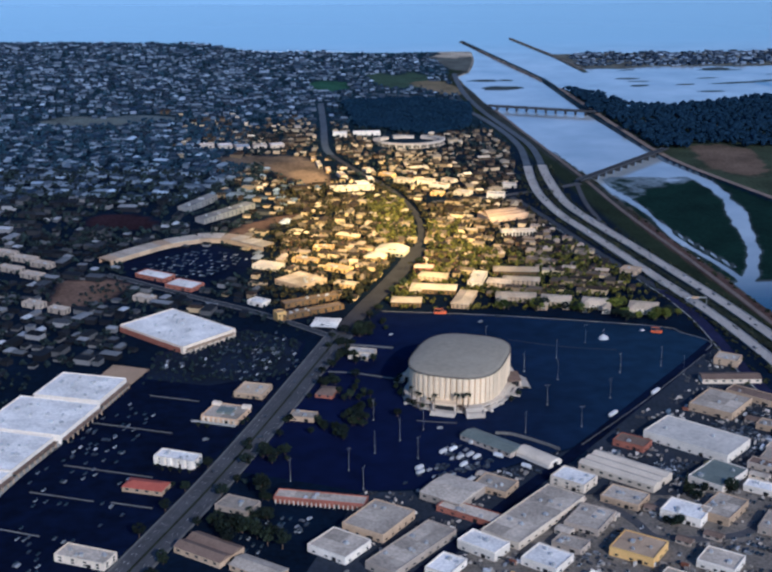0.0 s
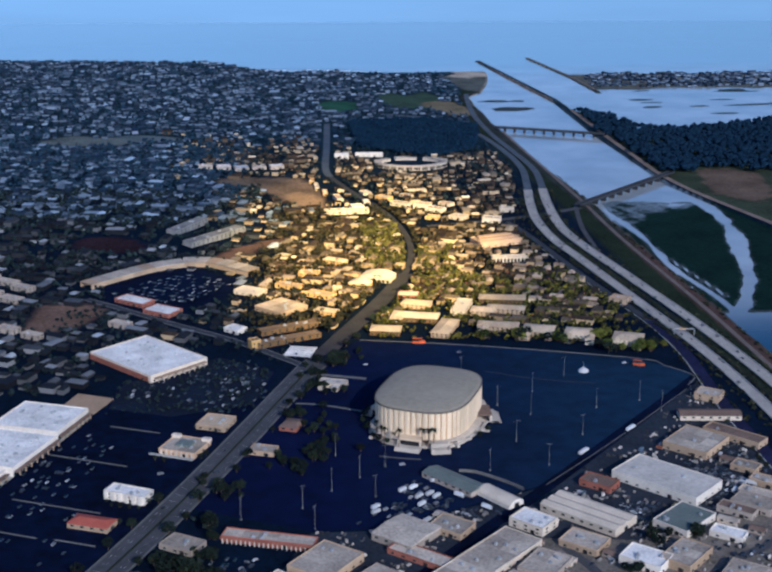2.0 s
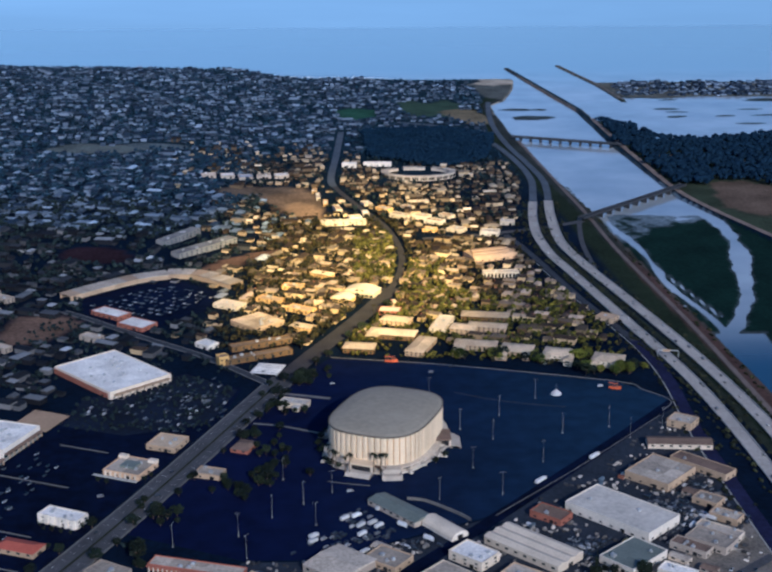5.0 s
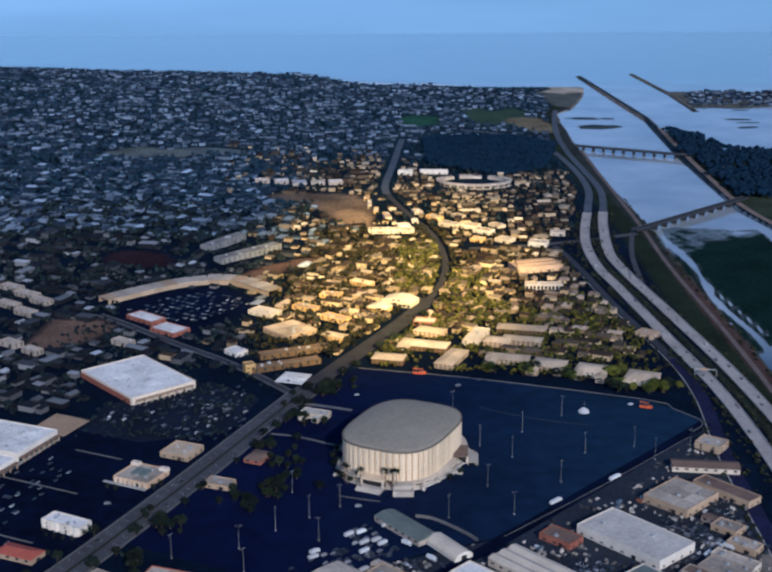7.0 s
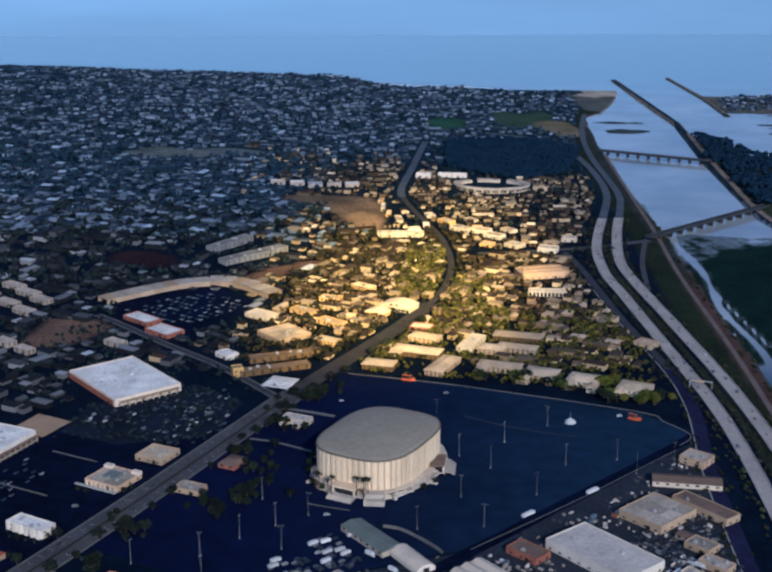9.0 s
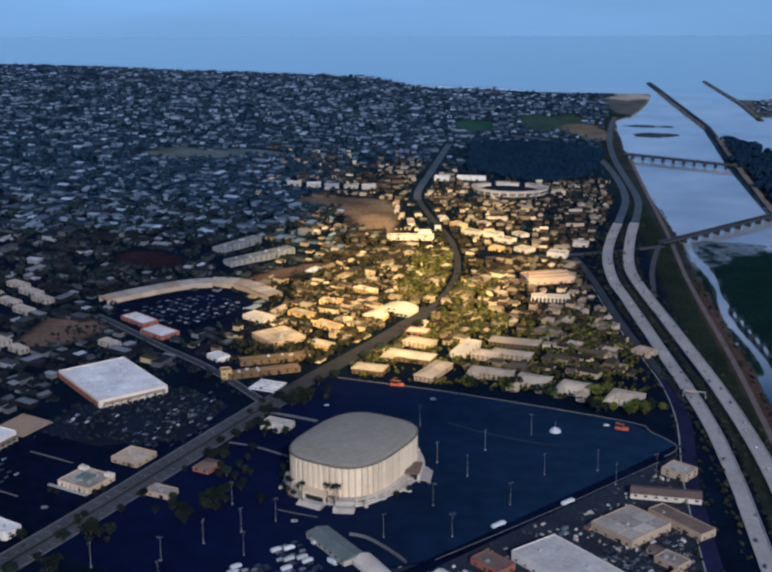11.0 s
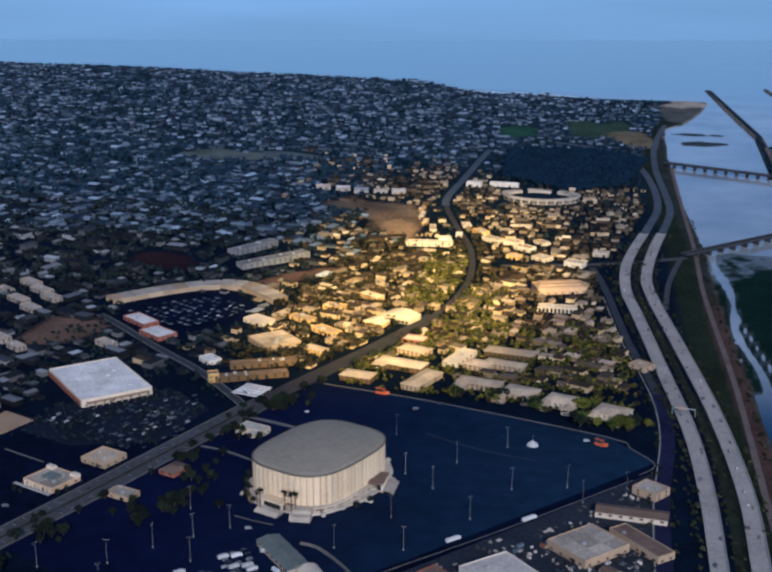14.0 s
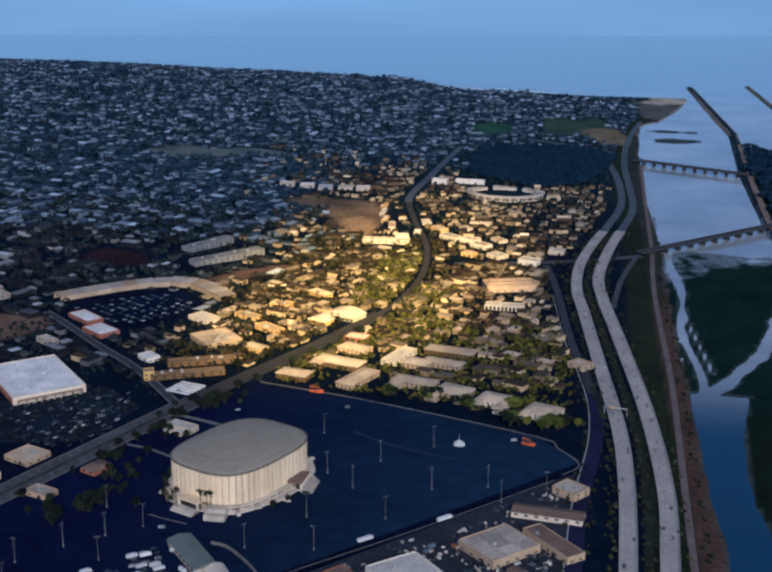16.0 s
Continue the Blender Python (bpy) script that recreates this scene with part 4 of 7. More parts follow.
def flat_building(x, y, w, d, h, rot, wall, roof, name, label, category, units=3, rows=1, bands=("f", "r"), seed=0, door=True):
    """A flat-roofed block: walls, parapet, sunk roof, roof units, windows and doors."""
    rng = random.Random(int(x * 7 + y * 13) + seed)
    th = thing(name, label, category, spot(x, y, rot))
    TAKEN.append((x, y, math.hypot(w, d) / 2 + 3))
    RECTS.append((x, y, w, d, rot))
    mb = MB()
    mb.box(0, 0, -1.0, w, d, h + 0.4)
    part("wall", mb, wall, th)
    mb = MB()
    mb.box(0, 0, h - 0.6 + 0.004, w - 0.9, d - 0.9, 0.25)
    part("roof", mb, roof, th)
    if w * d > 900:
        # roofing laid in broad sheets, each a little different
        nx, ny = max(2, round(w / 15)), max(2, round(d / 15))
        pw, pd = (w - 1.6) / nx, (d - 1.6) / ny
        sheet = MB()
        sheet.box(0, 0, 0, pw - 0.15, pd - 0.15, 0.12, 0, 0, 0.998)
        me = sheet.mesh("roof_sheet", [roof])
        for i in range(nx):
            for j in range(ny):
                part("roof_sheet", me, roof, th, m=pose(-w / 2 + 0.8 + pw * (i + 0.5), -d / 2 + 0.8 + pd * (j + 0.5), h - 0.34 + 0.004 * ((i + j) % 3)))
    mb = MB()
    t = 0.45
    for bx, by, bw, bd in ((0, -d / 2 + t / 2, w, t), (0, d / 2 - t / 2, w, t), (-w / 2 + t / 2, 0, t, d - 2 * t), (w / 2 - t / 2, 0, t, d - 2 * t)):
        mb.box(bx, by, h - 0.6, bw + 0.06, bd + 0.06, 1.1)
    part("parapet", mb, wall, th)
    for k in range(units):
        s = rng.uniform(1.6, 3.4)
        mb = MB()
        mb.box(0, 0, 0, s, s * rng.uniform(0.7, 1.3), rng.uniform(1.0, 2.0), 0, 0)
        mb.box(0, 0, 0, s * 0.5, s * 0.5, 2.3)
        part("roof_unit", mb, M_METAL, th, m=pose(rng.uniform(-0.36, 0.36) * w, rng.uniform(-0.36, 0.36) * d, h - 0.4))
    # windows
    for side in bands:
        span = w if side in "fb" else d
        nwin = max(2, int(span / 9))
        for r in range(rows):
            wm = MB()
            wm.box(0, 0, 0, 2.6, 0.3, 1.4)
            me = wm.mesh("window", [M_GLASS])
            for i in range(nwin):
                u = -span / 2 + span * (i + 0.5) / nwin
                z = 1.2 + r * (h - 1.0) / rows
                if side == "f":
                    m = pose(u, -d / 2, z)
                elif side == "b":
                    m = pose(u, d / 2, z)
                elif side == "r":
                    m = pose(w / 2, u, z, 0, 0, 90)
                else:
                    m = pose(-w / 2, u, z, 0, 0, 90)
                part("window", me, M_GLASS, th, m=m)
    if door:
        mb = MB()
        mb.box(w * 0.2, -d / 2, 0, 3.6, 0.4, 3.2)
        part("door", mb, M_DARK, th)
    return th


def ridge_building(x, y, w, d, h, rot, wall, roof, name, label, category, rise=2.5, ridges=1, hip=0.0):
    """A building under one or more pitched roofs whose ridges run along w."""
    th = thing(name, label, category, spot(x, y, rot))
    TAKEN.append((x, y, math.hypot(w, d) / 2 + 3))
    RECTS.append((x, y, w, d, rot))
    mb = MB()
    mb.box(0, 0, -1, w, d, h + 1 - 0.3)
    part("wall", mb, wall, th)
    dd = d / ridges
    for k in range(ridges):
        mb = MB()
        mb.gable(0, -d / 2 + dd * (k + 0.5), h, w, dd - (0.9 if ridges > 1 else 0), rise, 0, 0.4, hip, 0.28)
        part("roof", mb, roof, th)
    n = max(2, int(w / 8))
    wm = MB()
    wm.box(0, 0, 0, 3.0, 0.3, 1.6)
    me = wm.mesh("window", [M_GLASS])
    for i in range(n):
        part("window", me, M_GLASS, th, m=pose(-w / 2 + w * (i + 0.5) / n, -d / 2, h * 0.45))
    mb = MB()
    mb.box(w / 2, 0, 0, 0.4, min(5, d * 0.4), h * 0.55)
    part("door", mb, M_DARK, th)
    return th


W = "warehouse"
ridge_building(191, 511, 70, 32, 6.5, -44, M_CREAM, M_CREAM, W, "long cream warehouse under parallel low ridged roofs", W, 1.6, 3)
flat_building(269, 566, 80, 44, 8, -45, M_WHITE, M_PALE_ROOF, W, "large warehouse with a broad pale grey flat roof", W, 2)
flat_building(212, 566, 29, 18, 5.5, -39, M_ORANGE, M_BROWN_ROOF, "shop", "small brown brick shop with arched windows", "shop", 1)
flat_building(316, 641, 42, 47, 7, -42, M_TAN, M_GREY_ROOF, W, "square tan warehouse with a grey flat roof", W, 2)
flat_building(356, 655, 56, 17, 6, -46, M_TAN, M_BROWN_ROOF, W, "long tan shed with a dark brown roof", W, 1)
ridge_building(347, 705, 58, 17, 5, -4, M_CREAM, M_BROWN_ROOF, "motel", "long low cream building with a dark ridged roof", "building", 2.2)
flat_building(361, 752, 24, 20, 7, -34, M_TAN, M_GREY_ROOF, "office_building", "white two-storey office block with window bands", "building", 2, 2)
flat_building(265, 496, 31, 43, 6, -47, M_WHITE, M_GREEN_ROOF, W, "white workshop with a greenish grey roof", W, 3)
flat_building(219, 435, 33, 24, 7, -38, M_WHITE, M_WHITE_ROOF, "office_building", "white flat-roofed office building", "building", 3)
flat_building(250, 438, 25, 38, 7, -42, M_TAN, M_GREY_ROOF, "office_building", "tan office building with a grey roof", "building", 3)
flat_building(168, 384, 34, 30, 7, -37, M_YELLOW_W, M_TAN, W, "ochre stucco warehouse with a tan roof", W, 4)
flat_building(179, 465, 32, 24, 5.5, -38, M_TAN, M_GREY_ROOF, "shop", "tan shop with a grey roof and awnings", "shop", 3)
flat_building(143, 432, 28, 36, 5.5, -36, M_GREYW, M_GREY_ROOF, W, "grey block workshop with a flat roof", W, 4)
flat_building(145, 498, 31, 23, 7.5, -41, M_CREAM, M_WHITE_ROOF, "office_building", "cream two-storey building with a white roof", "building", 3, 2)
flat_building(101, 441, 34, 96, 6, -43, M_CREAM, M_GREY_ROOF, W, "very long cream warehouse with a grey gravel roof", W, 7)
flat_building(55, 398, 33, 20, 7.5, -43, M_WHITE, M_WHITE_ROOF, W, "white warehouse with a white coated roof", W, 2)
ridge_building(44, 486, 38, 40, 6.5, -40, M_GREYW, M_GREY_ROOF, W, "grey warehouse with a low pitched metal roof", W, 1.6)
flat_building(52, 452, 50, 16, 4.5, -39, M_ORANGE, M_GREY_ROOF, "shop", "low brick row of shops with a grey roof", "shop", 3)
flat_building(-19, 443, 37, 46, 7, -37, M_TAN, M_GREY_ROOF, W, "tan warehouse with a broad grey gravel roof", W, 2)
flat_building(-51, 408, 35, 32, 6, -40, M_WHITE, M_GREY_ROOF, "shop", "white shop with a grey flat roof", "shop", 1)
flat_building(2, 399, 26, 78, 6, -42, M_GREYW, M_GREY_ROOF, W, "long grey block warehouse with a gravel roof", W, 5)
strip = flat_building(-62, 484, 74, 14, 5, -16, M_ORANGE, M_GREY_ROOF, "shop_row", "long low brick shop row with white columns", "shops", 3, bands=())
cm = MB()
cm.box(0, 0, 0, 0.7, 0.7, 4.2)
cmesh = cm.mesh("column", [M_WHITE])
for i in range(20):
    part("column", cmesh, M_WHITE, strip, m=pose(-35 + 3.68 * i, -9.0, 0))
mb = MB()
mb.box(0, -8.4, 4.2, 74, 3.0, 0.7)
part("canopy", mb, M_ORANGE, strip, "red-brown canopy")
ridge_building(90, 577, 56, 19, 5, -48, M_GREYW, M_GREEN_ROOF, W, "long shed with a dark greenish metal roof", W, 2.0)
flat_building(80, 496, 30, 24, 5, -36, M_TAN, M_GREY_ROOF, "shop", "small tan shop with a grey roof", "shop", 3)
flat_building(293, 472, 26, 14, 5, -36, M_WHITE, M_WHITE_ROOF, "shop", "small white flat-roofed shop", "shop", 2)
flat_building(222, 361, 28, 24, 6, -38, M_WHITE, M_GREY_ROOF, W, "white warehouse with a grey roof", W, 2)
flat_building(98, 375, 29, 26, 6, -41, M_WHITE, M_WHITE_ROOF, W, "white workshop with a pale roof", W, 3)
flat_building(24, 373, 20, 26, 5, -38, M_WHITE, M_WHITE_ROOF, W, "small white workshop with a flat roof", W, 2)
flat_building(120, 396, 24, 16, 5, -39, M_GREYW, M_GREY_ROOF, W, "grey block workshop with a flat roof", W, 3)
flat_building(290, 405, 40, 30, 6, -36, M_GREYW, M_GREY_ROOF, W, "grey block warehouse with roof units", W, 4)
flat_building(330, 520, 34, 22, 6, -40, M_GREYW, M_GREY_ROOF, W, "grey warehouse beside parked trucks", W, 3)
flat_building(345, 590, 22, 16, 5, -40, M_TAN, M_GREY_ROOF, "shop", "small tan workshop with a grey roof", "shop", 2)

for x, y, w, d, wl, rf in ((340, 535, 36, 12, M_CREAM, M_GREY_ROOF), (312, 510, 30, 13, M_GREYW, M_BROWN_ROOF), (352, 560, 24, 14, M_TAN, M_GREY_ROOF), (290, 372, 30, 22, M_CREAM, M_WHITE_ROOF),
                           (75, 330, 34, 26, M_GREYW, M_GREY_ROOF), (130, 335, 30, 24, M_WHITE, M_WHITE_ROOF), (185, 335, 30, 22, M_CREAM, M_GREY_ROOF), (20, 340, 30, 24, M_WHITE, M_GREY_ROOF)):
    flat_building(x, y, w, d, 5.5, -39, wl, rf, "workshop", "low flat-roofed workshop between crowded yards", "workshop", 3)
for x, y, w, d, h, k in ((160, 440, 14, 9, 3.5, 0), (196, 447, 12, 8, 3.2, 1), (120, 418, 12, 10, 3.5, 0), (206, 395, 12, 8, 3.2, 1), (240, 470, 10, 7, 3.0, 0), (230, 400, 14, 8, 3.4, 1), (300, 495, 16, 8, 3.4, 0), (318, 478, 12, 9, 3.2, 1), (75, 515, 14, 9, 3.4, 0), (335, 605, 14, 10, 3.6, 1)):
    ridge_building(x, y, w, d, h, -39, (M_CREAM, M_GREYW)[k], (M_GREY_ROOF, M_BROWN_ROOF)[k], "shed", "small metal-roofed shed in a yard", "shed", 1.2)


def quonset(x, y, w, d, rot):
    th = thing("quonset_hut", "cream round-roofed metal shed beside the street", "shed", spot(x, y, rot))
    TAKEN.append((x, y, 26))
    mb = MB()
    n = 14
    vs = []
    for sx in (-w / 2, w / 2):
        for i in range(n + 1):
            a = math.pi * i / n
            vs.append((sx, -d / 2 * math.cos(a), 2.2 + 4.6 * math.sin(a)))
    mb.add(vs, [(i, n + 1 + i, n + 2 + i, i + 1) for i in range(n)])
    part("roof", mb, M_CREAM, th)
    mb = MB()
    mb.box(0, 0, -0.5, w - 0.4, d - 0.2, 2.9)
    for sx in (-w / 2 + 0.2, w / 2 - 0.2):
        mb.add([(sx, -d / 2 * math.cos(math.pi * i / n) * 0.98, 2.2 + 4.5 * math.sin(math.pi * i / n)) for i in range(n + 1)], [tuple(range(n + 1))])
    part("wall", mb, M_WHITE, th)
    mb = MB()
    mb.box(w / 2, 0, 0, 0.3, 5, 4)
    part("door", mb, M_DARK, th)


quonset(125, 546, 38, 17, -52)

# the shopping centre across the boulevard
S = "shopping_centre"
mall_a = flat_building(-285, 726, 68, 58, 9, -19, M_WHITE, M_WHITE_ROOF, S, "big store with a bright white flat roof", "store", 14)
mall_b = flat_building(-312, 661, 82, 72, 8.4, -20, M_WHITE, M_WHITE_ROOF, S, "big store with a bright white roof and brick front", "store", 14)
mall_c = flat_building(-343, 594, 84, 68, 8, -21, M_WHITE, M_WHITE_ROOF, S, "big store with a bright white roof and roof units", "store", 14)
mall_d = flat_building(-362, 530, 76, 62, 8, -22, M_WHITE, M_WHITE_ROOF, S, "big store with a white roof and cream front", "store", 8)
for st, dep in ((mall_a, 58), (mall_b, 72), (mall_c, 68), (mall_d, 62)):
    half = {58: 34, 72: 41, 68: 42, 62: 38}[dep]
    mb = MB()
    mb.box(half + 2.2, 0, 4.2, 4.4, dep - 2, 0.7)
    part("front_canopy", mb, M_BROWN_ROOF, st)
    for k in range(8):
        u = -dep / 2 + dep * (k + 0.5) / 8
        mb = MB()
        mb.box(half + 4.0, u, 0, 0.9, 0.9, 4.2)
        part("pillar", mb, M_TAN, st)
        mb = MB()
        mb.box(half + 0.1, u, 0.2, 0.5, dep / 8 - 1.6, 3.4)
        part("shop_window", mb, M_GLASS, st)
mb = MB()
ribbon(mb, smooth_line([(-246, 742), (-262, 690), (-287, 622), (-312, 556), (-326, 510)], 10), 9, 0.3, 0.4)
tagged(part("shop_pavement", mb, M_KERB), "pale walkway along the store fronts", "pavement", kind="structure")
mb = MB()
mb.prism([(-275, 768), (-264, 803), (-226, 787), (-240, 748)], -0.3, 0.5)
tagged(part("garden_yard", mb, mat("tan_ground", (0.34, 0.24, 0.15), 0.95, 0.2, 6.0)), "fenced tan earth yard beside the store", "yard", kind="structure")

# white-roofed store with a red front
th = flat_building(-205, 891, 106, 74, 8, -46, M_CREAM, M_WHITE_ROOF, "store", "large square store with a white roof and red wall", "store", 16, bands=("r",))
mb = MB()
mb.box(-2, -37.3, 0.4, 102, 0.6, 5.6)
part("red_band", mb, M_ORANGE, th, "red painted wall band")
mb = MB()
mb.box(55.5, 0, 4.6, 5.0, 66, 0.7)
part("front_canopy", mb, M_TAN, th, "tan canopy over the shop front")
for k in range(10):
    mb = MB()
    mb.box(57.2, -30 + 6.6 * k, 0, 0.9, 0.9, 4.6)
    part("pillar", mb, M_CREAM, th)

flat_building(-120, 715, 29, 28, 5, -20, M_TAN, M_TANROOF, "bank", "small tan commercial building by the boulevard", "building", 3)
bk = flat_building(-144, 662, 36, 32, 5, -22, M_PINK, M_GREY_ROOF, "restaurant", "cream restaurant with a grey roof and arches", "restaurant", 3)
mb = MB()
mb.box(0, 0, 4.4, 14, 12, 2.4)
part("upper_storey", mb, M_GREEN_ROOF, bk)
mb = MB()
mb.box(-4, -19, 0.0, 44, 3, 0.7)
part("forecourt_wall", mb, M_KERB, bk)
for u, v in ((-15, 13), (15, 13)):
    mb = MB()
    mb.box(u, v, 4.4, 8, 5, 3.0)
    part("corner_block", mb, M_CREAM, bk)
for i in range(7):
    mb = MB()
    mb.box(-15 + 5 * i, -16.6, 0, 1.4, 1.4, 4.6)
    part("arcade_pier", mb, M_CREAM, bk)
ww = flat_building(-181, 567, 38, 16, 7, -24, M_WHITE, M_WHITE_ROOF, "office_building", "white stuccoed office building with stepped walls", "building", 4, 2)
for i in range(6):
    mb = MB()
    mb.box(-16 + 6.4 * i, -8.6, 0, 3.0, 2.0, 8.2)
    part("bay", mb, M_WHITE, ww)
ridge_building(-203, 519, 35, 17, 4.5, -20, M_TAN, M_RED_ROOF, "restaurant", "restaurant with a red tiled roof and tan walls", "restaurant", 2.6, hip=6)
flat_building(-236, 408, 42, 18, 6, -25, M_CREAM, M_GREY_ROOF, "office_building", "cream two-storey building with balconies", "building", 4, 2)
ridge_building(-147, 412, 44, 28, 5, -38, M_TAN, M_BROWN_ROOF, "motel", "tan motel block with a brown pitched roof", "building", 2.5, 2)
ridge_building(-110, 380, 40, 18, 5, -38, M_TAN, M_GREY_ROOF, "motel", "tan motel wing with a grey roof", "building", 2.0)
flat_building(-128, 480, 30, 20, 4.5, -30, M_GREYW, M_GREY_ROOF, "shop", "low grey shop at the corner", "shop", 2)
ridge_building(-49, 706, 17, 22, 4, -20, M_ORANGE, M_BROWN_ROOF, "restaurant", "small brick restaurant with a brown roof", "restaurant", 2.2, hip=4)
flat_building(-73, 650, 24, 15, 4.5, -18, M_TAN, M_GREY_ROOF, "restaurant", "small tan restaurant under trees", "restaurant", 2)
ow = flat_building(-9, 808, 28, 13, 5.5, -19, M_CREAM, M_PALE_ROOF, "office_building", "small cream office building with two front wings", "building", 3)
for u in (-8, 6):
    mb = MB()
    mb.box(u, -10.5, -0.5, 6.5, 8, 4.6)
    wing = part("wing", mb, M_CREAM, ow)
    mb = MB()
    mb.box(u, -10.5, 4.1, 7.2, 8.7, 0.4)
    part("wing_roof", mb, M_PALE_ROOF, wing)
aw = thing("carport", "white slatted carport beside the boulevard", "carport", spot(-43, 903, -14))
TAKEN.append((-43, 903, 24))
for k in range(5):
    mb = MB()
    mb.box(0, -13 + 6.4 * k, 3.6, 30, 4.4, 0.5)
    part("roof_slab", mb, M_WHITE_ROOF, aw)
    for sx in (-13, 13):
        mb = MB()
        mb.box(sx, -13 + 6.4 * k, -0.5, 0.5, 0.5, 4.1)
        part("post", mb, M_METAL, aw)

# the curved row of shops and its two white neighbours
cur = thing("curved_shops", "curved row of shops with a pale roof", "shops", pose(0, 0, 0))
arc = smooth_line([(-318, 1165), (-285, 1203), (-245, 1242), (-205, 1262), (-170, 1260), (-138, 1240), (-108, 1212)], 16)
for i in range(len(arc) - 1):
    seg = arc[i:i + 2]
    mb = MB()
    ribbon(mb, seg, 24, 7.0 + (1.2 if 7 < i < 12 else 0), 0.9)
    part("roof", mb, M_GREY_ROOF if i % 5 else M_TAN, cur)
    mb = MB()
    ribbon(mb, seg, 21, 6.0, 7.0)
    part("wall", mb, M_TAN, cur)
TAKEN += [(x, y, 20) for x, y in arc[::2]]
flat_building(-248, 1100, 46, 22, 5, -36, M_ORANGE, M_WHITE_ROOF, "shop", "shop with a bright white flat roof", "shop", 2)
flat_building(-209, 1058, 40, 26, 5, -34, M_ORANGE, M_WHITE_ROOF, "shop", "white-roofed shop with a dark sign", "shop", 2)
flat_building(-108, 1130, 36, 22, 5, -30, M_CREAM, M_CREAM, "shop", "cream shop at the car park's edge", "shop", 2)

# flats and offices beyond the car park
AP = "apartment_block"
flats = []
flats.append(flat_building(148, 1048, 18, 50, 6, -17, M_CREAM, M_CREAM, AP, "white narrow block among trees", "building", 3, 2))
flats.append(flat_building(88, 1101, 26, 19, 5, -10, M_ORANGE, M_CREAM, AP, "small orange-walled block near the trees", "building", 2))
flats.append(flat_building(344, 1066, 22, 18, 6, -35, M_TAN, M_TAN, AP, "tan block beside the frontage road", "building", 1, 2))


def hipped_flats(x, y, w, d, h, rot, wall, roof, label, wings=()):
    """Two-storey flats under hipped roofs; wings: dx, width, depth of each limb towards the car park."""
    th = thing("apartment_block", label, "building", spot(x, y, rot))
    TAKEN.append((x, y, math.hypot(w, d) / 2 + 2))
    RECTS.append((x, y, w, d, rot))
    mb = MB()
    mb.box(0, 0, -1, w, d, h + 0.8)
    part("wall", mb, wall, th)
    mb = MB()
    if w >= d:
        mb.gable(0, 0, h, w, d, 2.4, 0, 0.9, d * 0.4, 0.35)
    else:
        mb.gable(0, 0, h, d, w, 2.4, 90, 0.9, w * 0.4, 0.35)
    part("roof", mb, roof, th)
    win = MB()
    win.box(0, 0, 0, 2.2, 0.3, 1.5)
    wmesh = win.mesh("window", [M_GLASS])
    n = max(3, int(w / 5))
    for i in range(n):
        for z in (0.9, 3.9):
            part("window", wmesh, M_GLASS, th, m=pose(-w / 2 + w * (i + 0.5) / n, -d / 2, z))
    for z in (0.9, 3.9):
        for v in (-0.25, 0.2):
            part("window", wmesh, M_GLASS, th, m=pose(w / 2, d * v, z, 0, 0, 90))
    for dx, ww, dd in wings:
        yy = -d / 2 - dd / 2
        lim = MB()
        lim.box(dx, yy, -1, ww, dd, h + 0.4)
        limb = part("wing", lim, wall, th)
        mb = MB()
        mb.gable(dx, yy + 1.5, h - 0.3, dd + 3, ww, 2.0, 90, 0.7, ww * 0.4, 0.3)
        part("wing_roof", mb, roof, limb)
        for z in (0.9, 3.7):
            mb = MB()
            mb.box(dx, yy - dd / 2, z, ww * 0.55, 0.3, 1.7)
            part("window", mb, M_GLASS, limb)
        mb = MB()
        mb.box(dx, yy - dd / 2 - 0.8, 2.9, ww * 0.8, 1.6, 0.25)
        part("balcony", mb, M_CREAM, limb)
    return th


hipped_flats(53, 968, 34, 20, 6, -10, M_OCHRE, M_TANROOF, "tan two-storey flats with a hipped roof", ())
hipped_flats(90, 1014, 54, 22, 6, -14, M_OCHRE, M_TANROOF, "long tan flats with a hipped roof", ((-20, 14, 8),))
hipped_flats(121, 971, 20, 52, 6, -20, M_TAN, M_TANROOF, "narrow cream flats with a hipped tan roof", ())
hipped_flats(182, 972, 46, 18, 7, -12, M_TAN, M_TANROOF, "cream flats with two limbs facing the car park", ((-16, 12, 22),))
hipped_flats(226, 955, 34, 26, 6.5, -16, M_TAN, M_TANROOF, "cream flats with a hipped roof and side limb", ((-14, 13, 14), (13, 8, 8)))
hipped_flats(270, 940, 32, 24, 7, -18, M_CREAM, M_TANROOF, "cream flats with white-ended limbs", ((-12, 9, 12), (13, 9, 12)))
hipped_flats(320, 920, 32, 26, 7, -20, M_CREAM, M_TANROOF, "cream flats at the car park's corner", ((-12, 9, 10), (12, 8, 10)))
hipped_flats(201, 1076, 56, 20, 6, -9, M_OCHRE, M_TANROOF, "long tan flats among green trees", ())
hipped_flats(200, 1036, 44, 17, 6, -14, M_TAN, M_TANROOF, "cream flats with a rounded tan roof", ())
hipped_flats(172, 1030, 28, 20, 6, -17, M_TAN, M_TANROOF, "small cream flats with a hipped roof", ())
hipped_flats(95, 1062, 34, 20, 6, -20, M_PINK, M_TANROOF, "orange-walled flats near the boulevard", ())

